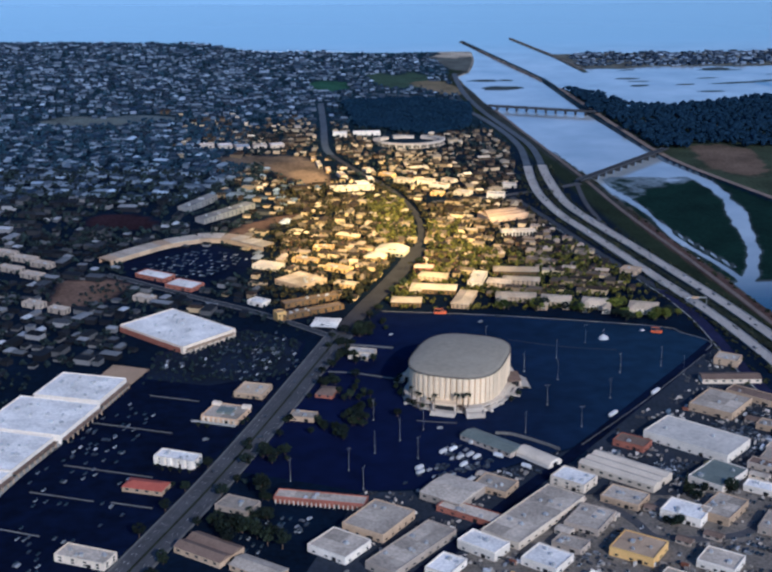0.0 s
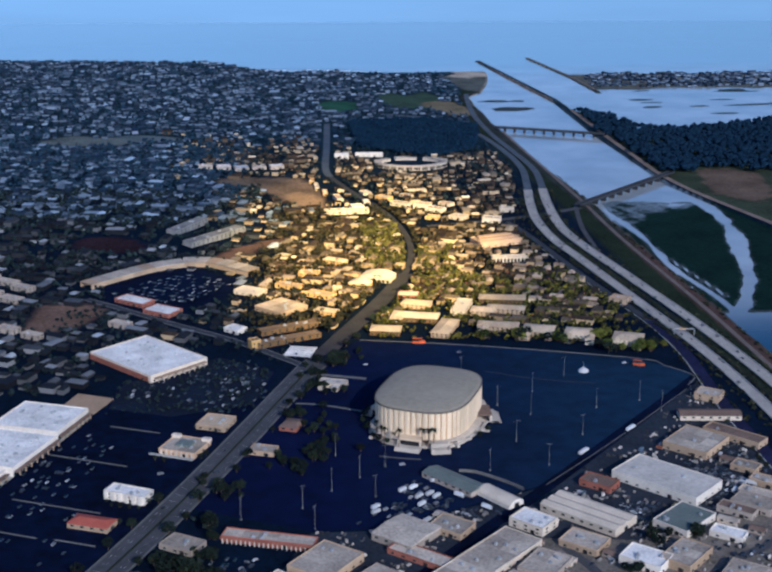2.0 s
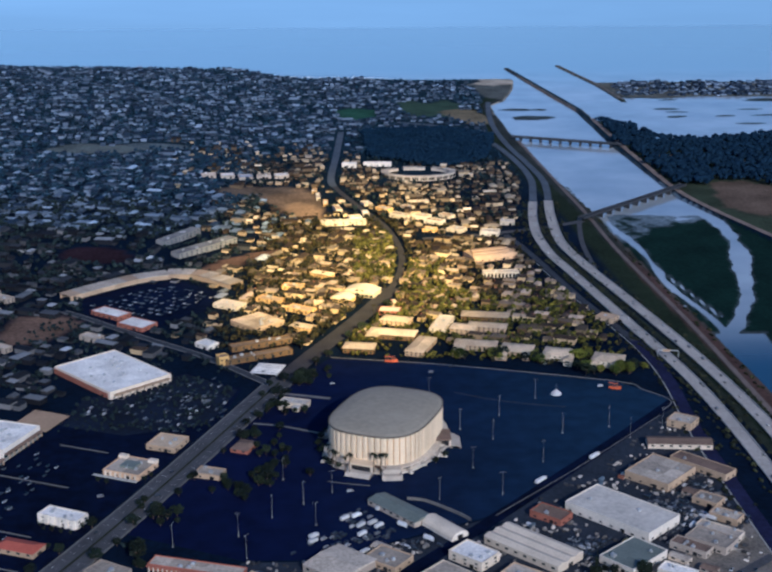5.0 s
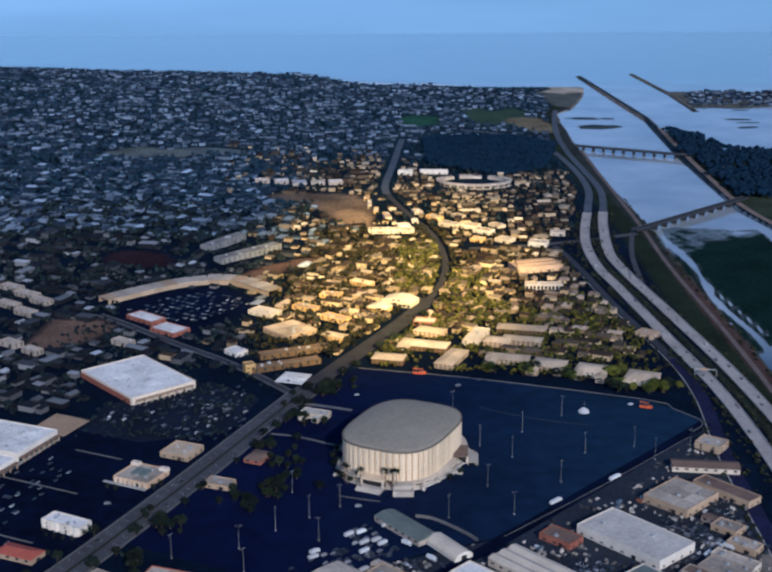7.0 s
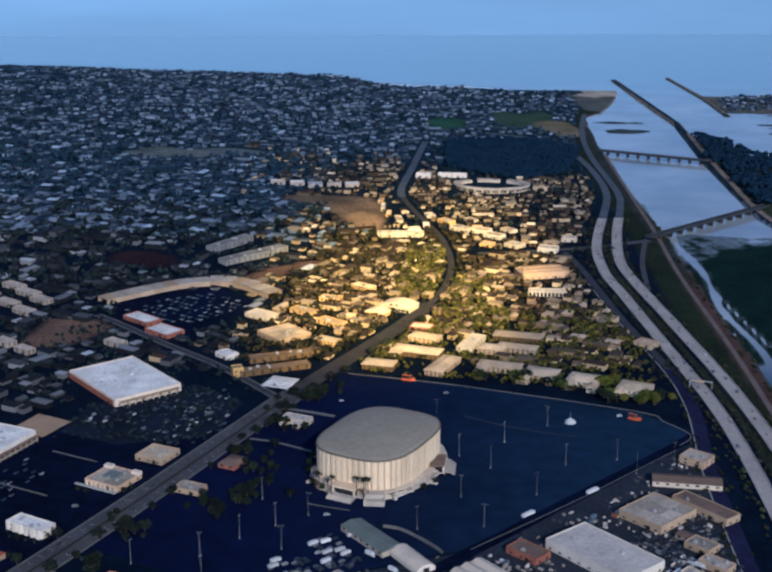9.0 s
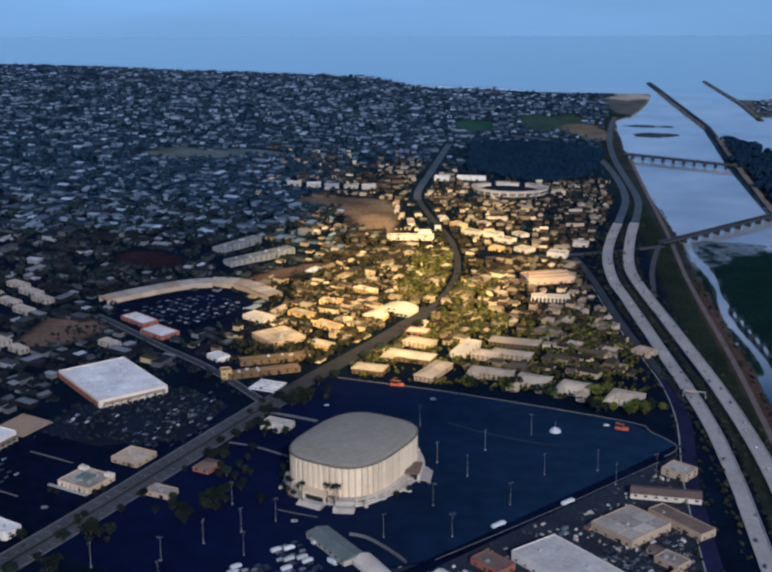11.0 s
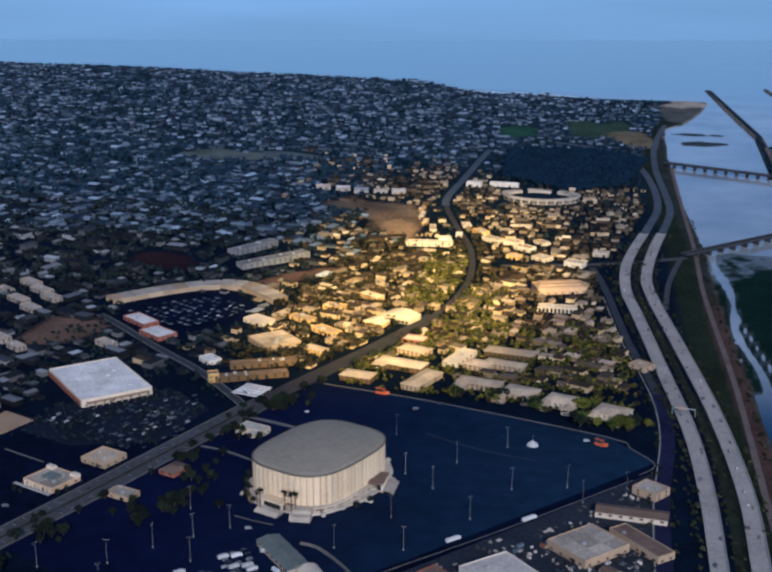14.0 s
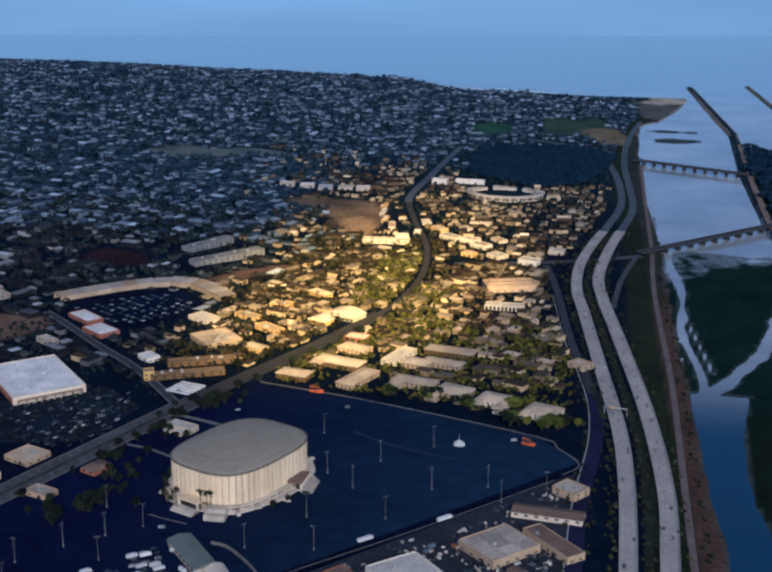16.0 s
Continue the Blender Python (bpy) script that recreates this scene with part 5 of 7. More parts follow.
# the sunlit quarter along the boulevard
def vault_store(x, y, w, d, h, rot, wall, roof, label):
    """A shop hall under one shallow curved roof, with a band of shop windows."""
    th = thing("store", label, "store", spot(x, y, rot))
    TAKEN.append((x, y, math.hypot(w, d) / 2 + 2))
    RECTS.append((x, y, w, d, rot))
    mb = MB()
    mb.box(0, 0, -1, w, d, h + 1)
    part("wall", mb, wall, th)
    mb = MB()
    n = 12
    vs = []
    for sy in (-d / 2 - 0.8, d / 2 + 0.8):
        for i in range(n + 1):
            u = i / n
            vs.append(((u - 0.5) * (w + 1.6), sy, h + 0.1 + 4.2 * math.sin(math.pi * u)))
    k = n + 1
    mb.add(vs, [(i, i + 1, k + i + 1, k + i) for i in range(n)] + [tuple(range(k))[::-1], tuple(range(k, 2 * k)), (0, k, 2 * k - 1, n)])
    part("roof", mb, roof, th)
    for i in range(7):
        mb = MB()
        mb.box(-w / 2 + w * (i + 0.5) / 7, -d / 2, 0.6, w / 7 - 1.2, 0.4, 3.0)
        part("shop_window", mb, M_GLASS, th)
    return th


vault_store(54, 1180, 40, 26, 6, -22, M_CREAM, M_CREAM, "store with a bright curved roof in the sunlit quarter")
vault_store(30, 1152, 26, 18, 5, -24, M_YELLOW_W, M_CREAM, "small ochre hall with a curved roof")
flat_building(21, 1540, 70, 14, 7, 6, M_CREAM, M_CREAM, "store", "long cream block facing the open field", "store", 2, 2)
ramp_store = flat_building(230, 1346, 66, 34, 8, 20, M_PINK, M_TAN, "store", "broad pink-tan building with ramped roofs", "store", 2)
for k, zz in enumerate((8.6, 9.8, 11.0)):
    mb = MB()
    mb.box(0, -10 + 10 * k, 7.6, 62 - 6 * k, 7, zz - 7.6, 0, 0, 0.97)
    part("ramp_roof", mb, M_PINK, ramp_store)
arcade = flat_building(236, 1256, 48, 14, 6.5, 2, M_CREAM, M_CREAM, "arcade_building", "low cream building with an arcaded front", "store", 1, bands=())
for i in range(11):
    mb = MB()
    mb.box(-24 + 4.8 * i, -7.6, -0.5, 1.3, 1.4, 6.4)
    part("pillar", mb, M_WHITE, arcade)
    if i < 10:
        mb = MB()
        mb.box(-21.6 + 4.8 * i, -7.05, 0.4, 3.0, 0.3, 4.2)
        part("opening", mb, M_DARK, arcade)
# shops and offices along the road through the quarter
for x, y, w, d, h, r, wl, rf in ((63, 1675, 40, 14, 6, -58, M_CREAM, M_CREAM), (82, 1632, 34, 16, 6, -52, M_YELLOW_W, M_CREAM), (107, 1589, 44, 15, 6, -40, M_CREAM, M_CREAM), (135, 1562, 30, 18, 7, -38, M_CREAM, M_WHITE_ROOF),
                                 (164, 1541, 46, 16, 7, -30, M_WHITE, M_CREAM), (200, 1500, 44, 20, 7, -24, M_CREAM, M_CREAM), (238, 1476, 36, 18, 7, -20, M_WHITE, M_WHITE_ROOF), (150, 1500, 26, 14, 5, -30, M_YELLOW_W, M_TAN),
                                 (-18, 1726, 12, 40, 6, 18, M_CREAM, M_CREAM), (-4, 1680, 14, 30, 6, 16, M_YELLOW_W, M_CREAM), (12, 1625, 16, 36, 7, 16, M_CREAM, M_WHITE_ROOF), (36, 1574, 26, 16, 6, 10, M_WHITE, M_WHITE_ROOF), (-26, 1770, 14, 24, 6, 12, M_YELLOW_W, M_TAN),
                                 (62, 1610, 18, 22, 6, 20, M_CREAM, M_WHITE_ROOF), (130, 1650, 40, 14, 6, -44, M_CREAM, M_TAN), (190, 1590, 44, 14, 6, -34, M_CREAM, M_TAN), (270, 1540, 30, 14, 6, -10, M_CREAM, M_GREY_ROOF)):
    k = int(x * 3 + y) % 4
    rf = (rf, M_TAN, M_GREY_ROOF, M_TANROOF)[k]
    x, y, w, r = x + (k - 1.5) * 5, y + (k % 2) * 9 - 4, w * (0.55 + 0.1 * k), r + (k - 1.5) * 9
    flat_building(x, y, w, d, h + k - 2, r, wl, rf, "shop", "cream stuccoed shop row along the sunlit road", "shop", 1, 1)
flat_building(-58, 946, 78, 13, 5.5, 27, M_OCHRE, M_BROWN_FLAT, "motel", "long brown ochre motel wing beside the boulevard", "building", 4, 2)
flat_building(-94, 928, 11, 11, 10, 27, M_YELLOW_W, M_BROWN_FLAT, "sign_tower", "square ochre tower at the motel's corner", "tower", 0, 2, door=False)
flat_building(-58, 986, 72, 14, 5.5, 25, M_OCHRE, M_BROWN_FLAT, "motel", "brown ochre motel wing with a flat roof", "building", 4, 2)
flat_building(-68, 1060, 46, 44, 6, -45, M_TAN, M_TANROOF, "store", "broad tan store with a pale flat roof", "store", 6)
flat_building(-118, 985, 22, 16, 5, -40, M_WHITE, M_WHITE_ROOF, "shop", "small white shop behind the motel", "shop", 2)
for x, y, w, d, r in ((-14, 1040, 30, 14, -28), (-20, 1110, 40, 16, -34), (-60, 1150, 38, 15, -30), (-35, 1205, 30, 15, -12), (0, 1258, 34, 14, -34)):
    k = int(x * 3 + y) % 5
    wl, rf = ((M_YELLOW_W, M_TAN), (M_CREAM, M_TANROOF), (M_TAN, M_BROWN_ROOF), (M_YELLOW_W, M_TANROOF), (M_CREAM, M_CREAM))[k]
    if k % 2:
        hipped_flats(x, y, w * 0.9, d, 5.8, r, wl, rf, "ochre two-storey flats with a hipped tan roof", ((w * 0.3, 9, 7),) if w > 38 else ())
    else:
        flat_building(x, y, w * 0.9, d, 5.0 + k * 0.6, r, wl, rf, "motel", "ochre two-storey motel wing with a flat roof", "building", 3, 2)
# ground kept free for the landmarks farther off
TAKEN += [(148, 1902, 78), (-204, 1348, 24), (-172, 1388, 26), (-140, 1428, 24), (-230, 1394, 20), (-214, 1424, 24), (-198, 1454, 20), (22, 1968, 18), (74, 1982, 28)]
TAKEN += [(-222 + 31 * k, 1835 + 11 * k, 20) for k in range(5)]
TAKEN += [(-454, 1219, 20), (-423, 1189, 20), (-396, 1162, 18), (-433, 1146, 20), (-400, 1115, 18), (-470, 1180, 17), (-378, 1000, 16), (-346, 977, 15), (-252, 1010, 16)]


# ---------------------------------------------------------------- houses, trees and cars
rng = np.random.default_rng(11)


def free(px, py, margin=0.0):
    """True where a house or tree may stand."""
    ok = land(px, py) > -0.9
    for line, half in LINES:
        for i in range(0, len(line) - 1):
            (a, b), (c, d) = line[i], line[i + 1]
            L2 = (c - a) ** 2 + (d - b) ** 2
            t = np.clip(((px - a) * (c - a) + (py - b) * (d - b)) / L2, 0, 1)
            ok &= (px - a - t * (c - a)) ** 2 + (py - b - t * (d - b)) ** 2 > (half + margin) ** 2
    for poly in CLEAR:
        ok &= ~poly_inside(px, py, poly)
    for x, y, r in TAKEN:
        ok &= (px - x) ** 2 + (py - y) ** 2 > (r * 0.86 + margin) ** 2
    return ok


def in_field(px, py):
    out = np.zeros(len(px), bool)
    for cx, cy, rx, ry, rot, _ in FIELDS:
        out |= blob(px, py, cx, cy, rx, ry, rot) > 0.4
    return out


def rows_of_houses(x0, x1, y0, y1, turn, pitch, deep):
    """House plots in back-to-back rows along streets."""
    c, s = math.cos(radians(turn)), math.sin(radians(turn))
    cx, cy, R = (x0 + x1) / 2, (y0 + y1) / 2, math.hypot(x1 - x0, y1 - y0) / 2
    us, vs = [], []
    for v in np.arange(-R, R, deep):
        ph = rng.uniform(0, 400)
        for off in (deep * 0.30, deep * 0.70):
            u = np.arange(-R, R, pitch) + rng.uniform(0, pitch)
            u = u[((u + ph) % (pitch * 11)) > pitch * 0.9]
            us.append(u + rng.normal(0, pitch * 0.08, len(u)))
            vs.append(np.full(len(u), v + off) + rng.normal(0, 1.4, len(u)))
    u, v = np.concatenate(us), np.concatenate(vs)
    px, py = cx + u * c - v * s, cy + u * s + v * c
    keep = (px > x0) & (px < x1) & (py > y0) & (py < y1)
    return px[keep], py[keep]


def wood(px, py):
    """The dark wooded ground beyond the town and the park across the river."""
    a = poly_inside(px, py, [(40, 2330), (62, 2050), (190, 1965), (280, 2030), (318, 2290), (215, 2380)])
    b = (px > bank_r(py) + 22) & (py > 1800) & (py < 2500)
    b |= poly_inside(px, py, [(560, 2200), (620, 1995), (640, 1850), (1400, 1700), (1500, 2420), (860, 2300), (700, 2310), (610, 2490)])
    return a, b


plots = []
for x0, x1, y0, y1, turn, pitch, deep in ((-1750, -95, 1300, 2000, -14, 14.5, 48), (-1900, 40, 2000, 3220, 6, 15.5, 50), (-95, 330, 990, 1500, -20, 13.5, 40),
                                         (-95, 320, 1500, 2000, 4, 14, 42), (30, 330, 2330, 3150, 0, 17, 56), (690, 1500, 2850, 3110, 8, 17, 44), (-900, -110, 800, 1300, -24, 15, 46), (-700, -370, 420, 800, -20, 15, 46)):
    px, py = rows_of_houses(x0, x1, y0, y1, turn, pitch, deep)
    ok = free(px, py, 7.0) & ~in_field(px, py)
    wa, wb = wood(px, py)
    ok &= ~wa & (~wb | (py > 2800)) & (rng.random(len(px)) > 0.10) & ((fbm(px, py, 130, 6.0) > -0.75) | (py < 1500))
    plots.append(np.c_[px[ok], py[ok], np.full(ok.sum(), turn)])
plots = np.concatenate(plots)
dist = np.hypot(plots[:, 0] - 110, plots[:, 1] - 1140)
order = np.argsort(dist)
near_plots, far_plots = plots[order[:250]], plots[order[250:]]


def house(kind):
    """One of a few low houses, with walls, roof, windows, door and chimney."""
    w, d, h, rise, hip, wing = [(12, 9, 3.2, 2.0, 0, 0), (14, 9, 3.2, 1.8, 4, 0), (11, 8, 5.6, 1.9, 0, 0), (13, 8, 3.2, 2.0, 0, 6), (16, 10, 5.8, 0, 0, 0), (10, 10, 3.4, 2.2, 4.5, 0)][kind]
    label = ["low stucco house with a gabled roof", "low stucco house with a hipped roof", "two-storey stucco house with a gabled roof", "low L-shaped house with gabled wings",
             "two-storey flat-roofed apartment house", "square stucco bungalow with a hipped roof"][kind]
    th = thing("house", label, "house", pose(0, -3000, -60), group="houses of the town")
    mb = MB()
    mb.box(0, 0, -1.5, w, d, h + 1.45)
    if wing:
        mb.box(w * 0.3, -d * 0.6, -1.5, wing, d * 0.7, h + 1.44)
    part("wall", mb, M_HWALL, th)
    mb = MB()
    if rise:
        mb.gable(0, 0, h, w, d, rise, 0, 0.6, hip)
        if wing:
            mb.gable(w * 0.3, -d * 0.55, h - 0.01, d * 0.9, wing, rise * 0.8, 90, 0.5, 0)
    else:
        mb.box(0, 0, h - 0.04, w + 0.8, d + 0.8, 0.5)
        mb.box(w * 0.2, 0, h + 0.4, 2.5, 2.0, 1.1)
    part("roof", mb, M_HROOF, th)
    wm = MB()
    wm.box(0, 0, 0, 1.9, 0.24, 1.3)
    me = wm.mesh("window", [M_GLASS])
    for k, u in enumerate((-0.32, 0.02)):
        part("window", me, M_GLASS, th, m=pose(w * u, -d / 2, 1.2))
    mb = MB()
    mb.box(-w * 0.15, -d / 2, 0, 1.1, 0.26, 2.1)
    part("door", mb, M_BROWN_ROOF, th)
    if kind in (0, 2, 3):
        mb = MB()
        mb.box(w * 0.25, d * 0.2, h, 0.9, 0.9, rise + 0.6)
        part("chimney", mb, M_ORANGE, th)
    return th


protos = [house(k) for k in range(6)]
used = set()
for i, (x, y, turn) in enumerate(near_plots):
    k = int(rng.choice([0, 1, 2, 3, 4, 5], p=[0.14, 0.14, 0.16, 0.14, 0.34, 0.08]))
    m = spot(x, y, turn + rng.choice([0, 90, 180, 270]) + rng.normal(0, 3))
    if k not in used:
        used.add(k)
        protos[k].matrix_basis = m
    else:
        copy_thing(protos[k], m)

# the rest of the town, too many to count: the warm-coloured middle and the far slopes
def joined_houses(rows, name, mats, label, scale=1.0):
    mb = MB()
    for x, y, turn in rows:
        z = height(x, y)
        w, d = rng.uniform(9.5, 15) * scale, rng.uniform(8, 11) * scale
        r = turn + rng.choice([0, 90]) + rng.normal(0, 4)
        h = rng.choice([3.0, 3.4, 5.6], p=[0.45, 0.3, 0.25])
        if rng.random() < (0.16 if y < 1700 else 0.05):
            w, d, h = rng.uniform(16, 26), rng.uniform(10, 13), 6.0
        mb.box(x, y, z - 3, w, d, h + 2.95, r, 0)
        if rng.random() < 0.25:
            mb.box(x, y, z + h - 0.06, w + 0.8, d + 0.8, 0.5, r, 1)
        else:
            mb.gable(x, y, z + h, w, d, rng.uniform(1.6, 2.6), r, 0.6, rng.choice([0, 3.5]), 0.25, 1)
    tagged(part(name, mb, mats), label, "houses", kind="stuff")


# each district's light, shade or haze is put into its wall and roof colours
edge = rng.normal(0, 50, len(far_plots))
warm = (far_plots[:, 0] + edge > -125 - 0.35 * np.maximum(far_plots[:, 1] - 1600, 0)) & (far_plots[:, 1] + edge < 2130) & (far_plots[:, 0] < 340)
joined_houses(far_plots[warm], "town_houses", [M_HWALL_Q, M_HROOF_Q], "low houses of the middle town in sunlit tan and cream", 0.8)
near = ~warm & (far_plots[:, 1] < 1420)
joined_houses(far_plots[near], "near_houses", [M_HWALL_N, M_HROOF_N], "low houses behind the shopping centre in shaded grey and white", 0.85)
joined_houses(far_plots[~warm & ~near], "far_houses", [M_HWALL_I, M_HROOF_I], "endless low houses covering the slopes to the sea, tinted bluish by haze")

def clear_of_buildings(x, y, gap):
    for a, b, w, d, rot in RECTS:
        c, s = math.cos(radians(rot)), math.sin(radians(rot))
        u, v = (x - a) * c + (y - b) * s, -(x - a) * s + (y - b) * c
        if abs(u) < w / 2 + gap and abs(v) < d / 2 + gap:
            return False
    return True


# ---- trees
ICO_V = []
ICO_F = [(0, 11, 5), (0, 5, 1), (0, 1, 7), (0, 7, 10), (0, 10, 11), (1, 5, 9), (5, 11, 4), (11, 10, 2), (10, 7, 6), (7, 1, 8), (3, 9, 4), (3, 4, 2), (3, 2, 6), (3, 6, 8), (3, 8, 9), (4, 9, 5), (2, 4, 11), (6, 2, 10), (8, 6, 7), (9, 8, 1)]
g = (1 + 5 ** 0.5) / 2
for a, b in ((-1, g), (1, g), (-1, -g), (1, -g)):
    ICO_V.append((a, b, 0))
for a, b in ((-1, g), (1, g), (-1, -g), (1, -g)):
    ICO_V.append((0, a, b))
for a, b in ((g, -1), (g, 1), (-g, -1), (-g, 1)):
    ICO_V.append((a, 0, b))
ICO_V = np.array(ICO_V) / math.sqrt(1 + g * g)


def clump(mb, c, r, rg, mi=0, flat=0.8):
    v = ICO_V * (r * rg.uniform(0.6, 1.25, (12, 1)))
    v = v * np.array([1, 1, flat]) + np.array(c)
    mb.add(v.tolist(), ICO_F, mi)


def tree(kind):
    rg = np.random.default_rng(100 + kind)
    hgt, rad, trunk = [(9, 4.0, 3.0), (12, 5.0, 4.0), (7, 3.2, 2.0), (13, 2.0, 1.2), (14, 2.6, 10.5), (10, 5.5, 3.0), (9, 4.2, 2.4), (7, 3.4, 1.8)][kind]
    label = ["round broad-leaved street tree", "tall spreading broad-leaved tree", "small bushy dark tree", "slim dark cypress among the yards", "tall palm with a ragged head", "wide low green tree", "leafy garden tree in bright sunlit green", "small garden tree in bright sunlit green"][kind]
    th = thing("tree", label, "tree", pose(0, -3000, -60), group="trees of the town")
    mb = MB()
    mb.cyl(0, 0, -0.8, 0.38, 0.2, trunk + hgt * 0.3, 7)
    if kind not in (3, 4):
        for k in range(4):
            a = k * 1.6 + rg.uniform(0, 1)
            for q in range(4):
                t = q / 4
                mb.box(math.cos(a) * rad * 0.5 * t, math.sin(a) * rad * 0.5 * t, trunk * 0.8 + t * hgt * 0.3, 0.22, 0.22, hgt * 0.1, math.degrees(a))
    part("trunk", mb, M_BARK, th)
    mb = MB()
    if kind == 4:
        for k in range(22):
            a, tilt = rg.uniform(0, 6.28), rg.uniform(-0.7, 0.6)
            dx, dy = math.cos(a), math.sin(a)
            L = rg.uniform(2.0, 2.9)
            p = [(0, 0, 0), (dx * L * 0.5, dy * L * 0.5, L * 0.5 * tilt + 0.35), (dx * L, dy * L, L * tilt - 0.5)]
            vs = []
            for x, y, z in p:
                vs += [(x - dy * 0.32, y + dx * 0.32, z + hgt - 0.6), (x + dy * 0.32, y - dx * 0.32, z + hgt - 0.6)]
            mb.add(vs, [(0, 1, 3, 2), (2, 3, 5, 4)])
        clump(mb, (0, 0, hgt - 0.6), 0.7, rg)
    else:
        n = 44 if kind != 3 else 30
        for k in range(n):
            v = rg.normal(0, 1, 3)
            v /= np.linalg.norm(v)
            q = rg.uniform(0.35, 1.0) ** 0.6
            if kind == 3:
                zz = rg.uniform(0, 1)
                c = (v[0] * rad * 0.5 * (1 - zz * 0.8), v[1] * rad * 0.5 * (1 - zz * 0.8), trunk + zz * (hgt - trunk))
                clump(mb, c, rad * 0.42 * (1.1 - 0.7 * zz), rg, 0, 1.4)
            else:
                c = (v[0] * rad * q, v[1] * rad * q, trunk + (hgt - trunk) * 0.5 + v[2] * (hgt - trunk) * 0.5 * q)
                clump(mb, c, rad * rg.uniform(0.17, 0.32), rg)
        for k in range(120):
            v = rg.normal(0, 1, 3)
            v /= np.linalg.norm(v)
            c = np.array((v[0] * rad, v[1] * rad, trunk + (hgt - trunk) * 0.5 + v[2] * (hgt - trunk) * 0.5)) * 1.03
            if kind == 3:
                continue
            e = rg.normal(0, 0.35, (4, 3))
            mb.add((c + e).tolist(), [(0, 1, 2), (1, 3, 2)])
    part("crown", mb, M_LEAF_B if kind > 5 else M_LEAF, th)
    return th


tprotos = [tree(k) for k in range(8)]
tused = set()


def plant(x, y, k, size=1.0, z=None):
    m = spot(x, y, rng.uniform(0, 360), z)
    if k not in tused:
        tused.add(k)
        tprotos[k].matrix_basis = m
        return
    o = copy_thing(tprotos[k], m)
    o.scale = (size, size, size * rng.uniform(0.9, 1.1))


count = 0
# along the boulevard
for off, step in ((17.5, 3), (-17.5, 2), (-20.5, 2)):
    side = sides(BOULEVARD, off)
    for i in range(14, 84, step):
        x, y = side[i]
        if rng.random() < (0.75 if off < 0 else 0.45) and clear_of_buildings(x, y, 5.0) and math.hypot(x + 43, y - 903) > 26:
            plant(x + rng.normal(0, 2), y + rng.normal(0, 2), int(rng.choice([0, 1, 2, 5])), rng.uniform(0.6, 1.1))
            count += 1
# round the small buildings between boulevard and arena, where the car park is shaded by trees
for x, y, n, sx, sy in ((-22, 655, 10, 8, 16), (-5, 868, 8, 10, 10), (-26, 640, 6, 9, 14), (-41, 614, 5, 8, 8), (-124, 596, 3, 5, 8), (-106, 575, 4, 6, 10), (-13, 703, 5, 8, 10), (-2, 885, 6, 8, 8), (-106, 492, 5, 4, 4), (-20, 690, 8, 14, 26), (-60, 625, 6, 10, 9), (-45, 735, 6, 9, 10), (-12, 790, 8, 16, 8), (-30, 850, 9, 9, 22), (8, 885, 8, 14, 16), (-95, 560, 4, 6, 14), (-108, 455, 6, 8, 10),
                        (-120, 440, 6, 9, 6), (-140, 455, 3, 6, 6), (235, 470, 7, 8, 6), (205, 420, 6, 8, 6), (268, 470, 3, 5, 4)):
    for k in range(n):
        plant(x + rng.normal(0, sx * 0.7), y + rng.normal(0, sy * 0.7), int(rng.choice([0, 2, 5])), rng.uniform(0.65, 1.05))
        count += 1
plant(236, 488, 3, 1.0)
for x, y in ((44, 654), (48, 650), (69, 651), (75, 650), (79, 648)):
    plant(x, y, 4, 1.45, 0.16)
for x, y in ((24, 692), (28, 682), (34, 672), (22, 702), (30, 677)):
    plant(x, y, 3, 0.8, 0.16)
for x, y, k in ((20, 696, 2), (26, 676, 2), (31, 668, 0), (38, 662, 2), (18, 712, 2), (124, 672, 2), (133, 684, 2), (20, 726, 0), (24, 738, 2)):
    plant(x, y, k, 0.8, 0.16)
for x, y in ((33, 664), (36, 660), (29, 672)):
    plant(x, y, 4, 1.3, 0.16)
for x, y in ((-143, 454), (-131, 445), (-124, 440), (-116, 436), (-101, 428), (-93, 412), (-133, 423), (-108, 499), (-112, 428), (-104, 418), (-138, 434), (-110, 506)):
    plant(x, y, 1, rng.uniform(1.0, 1.3))
for x, y in ((-193, 552), (-186, 550), (-178, 547), (-170, 545), (-163, 556), (-198, 560), (-190, 512), (-182, 522), (-220, 530), (-168, 640), (-160, 636), (-128, 640), (-124, 648)):
    plant(x, y, 2, rng.uniform(0.4, 0.7), 0.12)
# in front of and between the flats
back_trees = []
for x, y, n, s in ((200, 938, 6, 6), (245, 925, 6, 6), (298, 900, 7, 6), (326, 892, 5, 5), (290, 935, 8, 6), (345, 900, 6, 7), (240, 985, 8, 10), (270, 975, 10, 12), (310, 960, 8, 10), (160, 995, 6, 6), (160, 940, 4, 4),
                   (335, 950, 8, 9), (225, 1000, 7, 9), (215, 1045, 8, 10), (250, 1030, 10, 14), (140, 1090, 8, 12), (300, 1010, 10, 14)):
    for k in range(n):
        px, py = x + rng.normal(0, s), y + rng.normal(0, s)
        if y < 942:
            plant(px, py, int(rng.choice([0, 5, 6, 6, 7, 6])), rng.uniform(0.9, 1.4))
        else:
            back_trees.append((px, py))
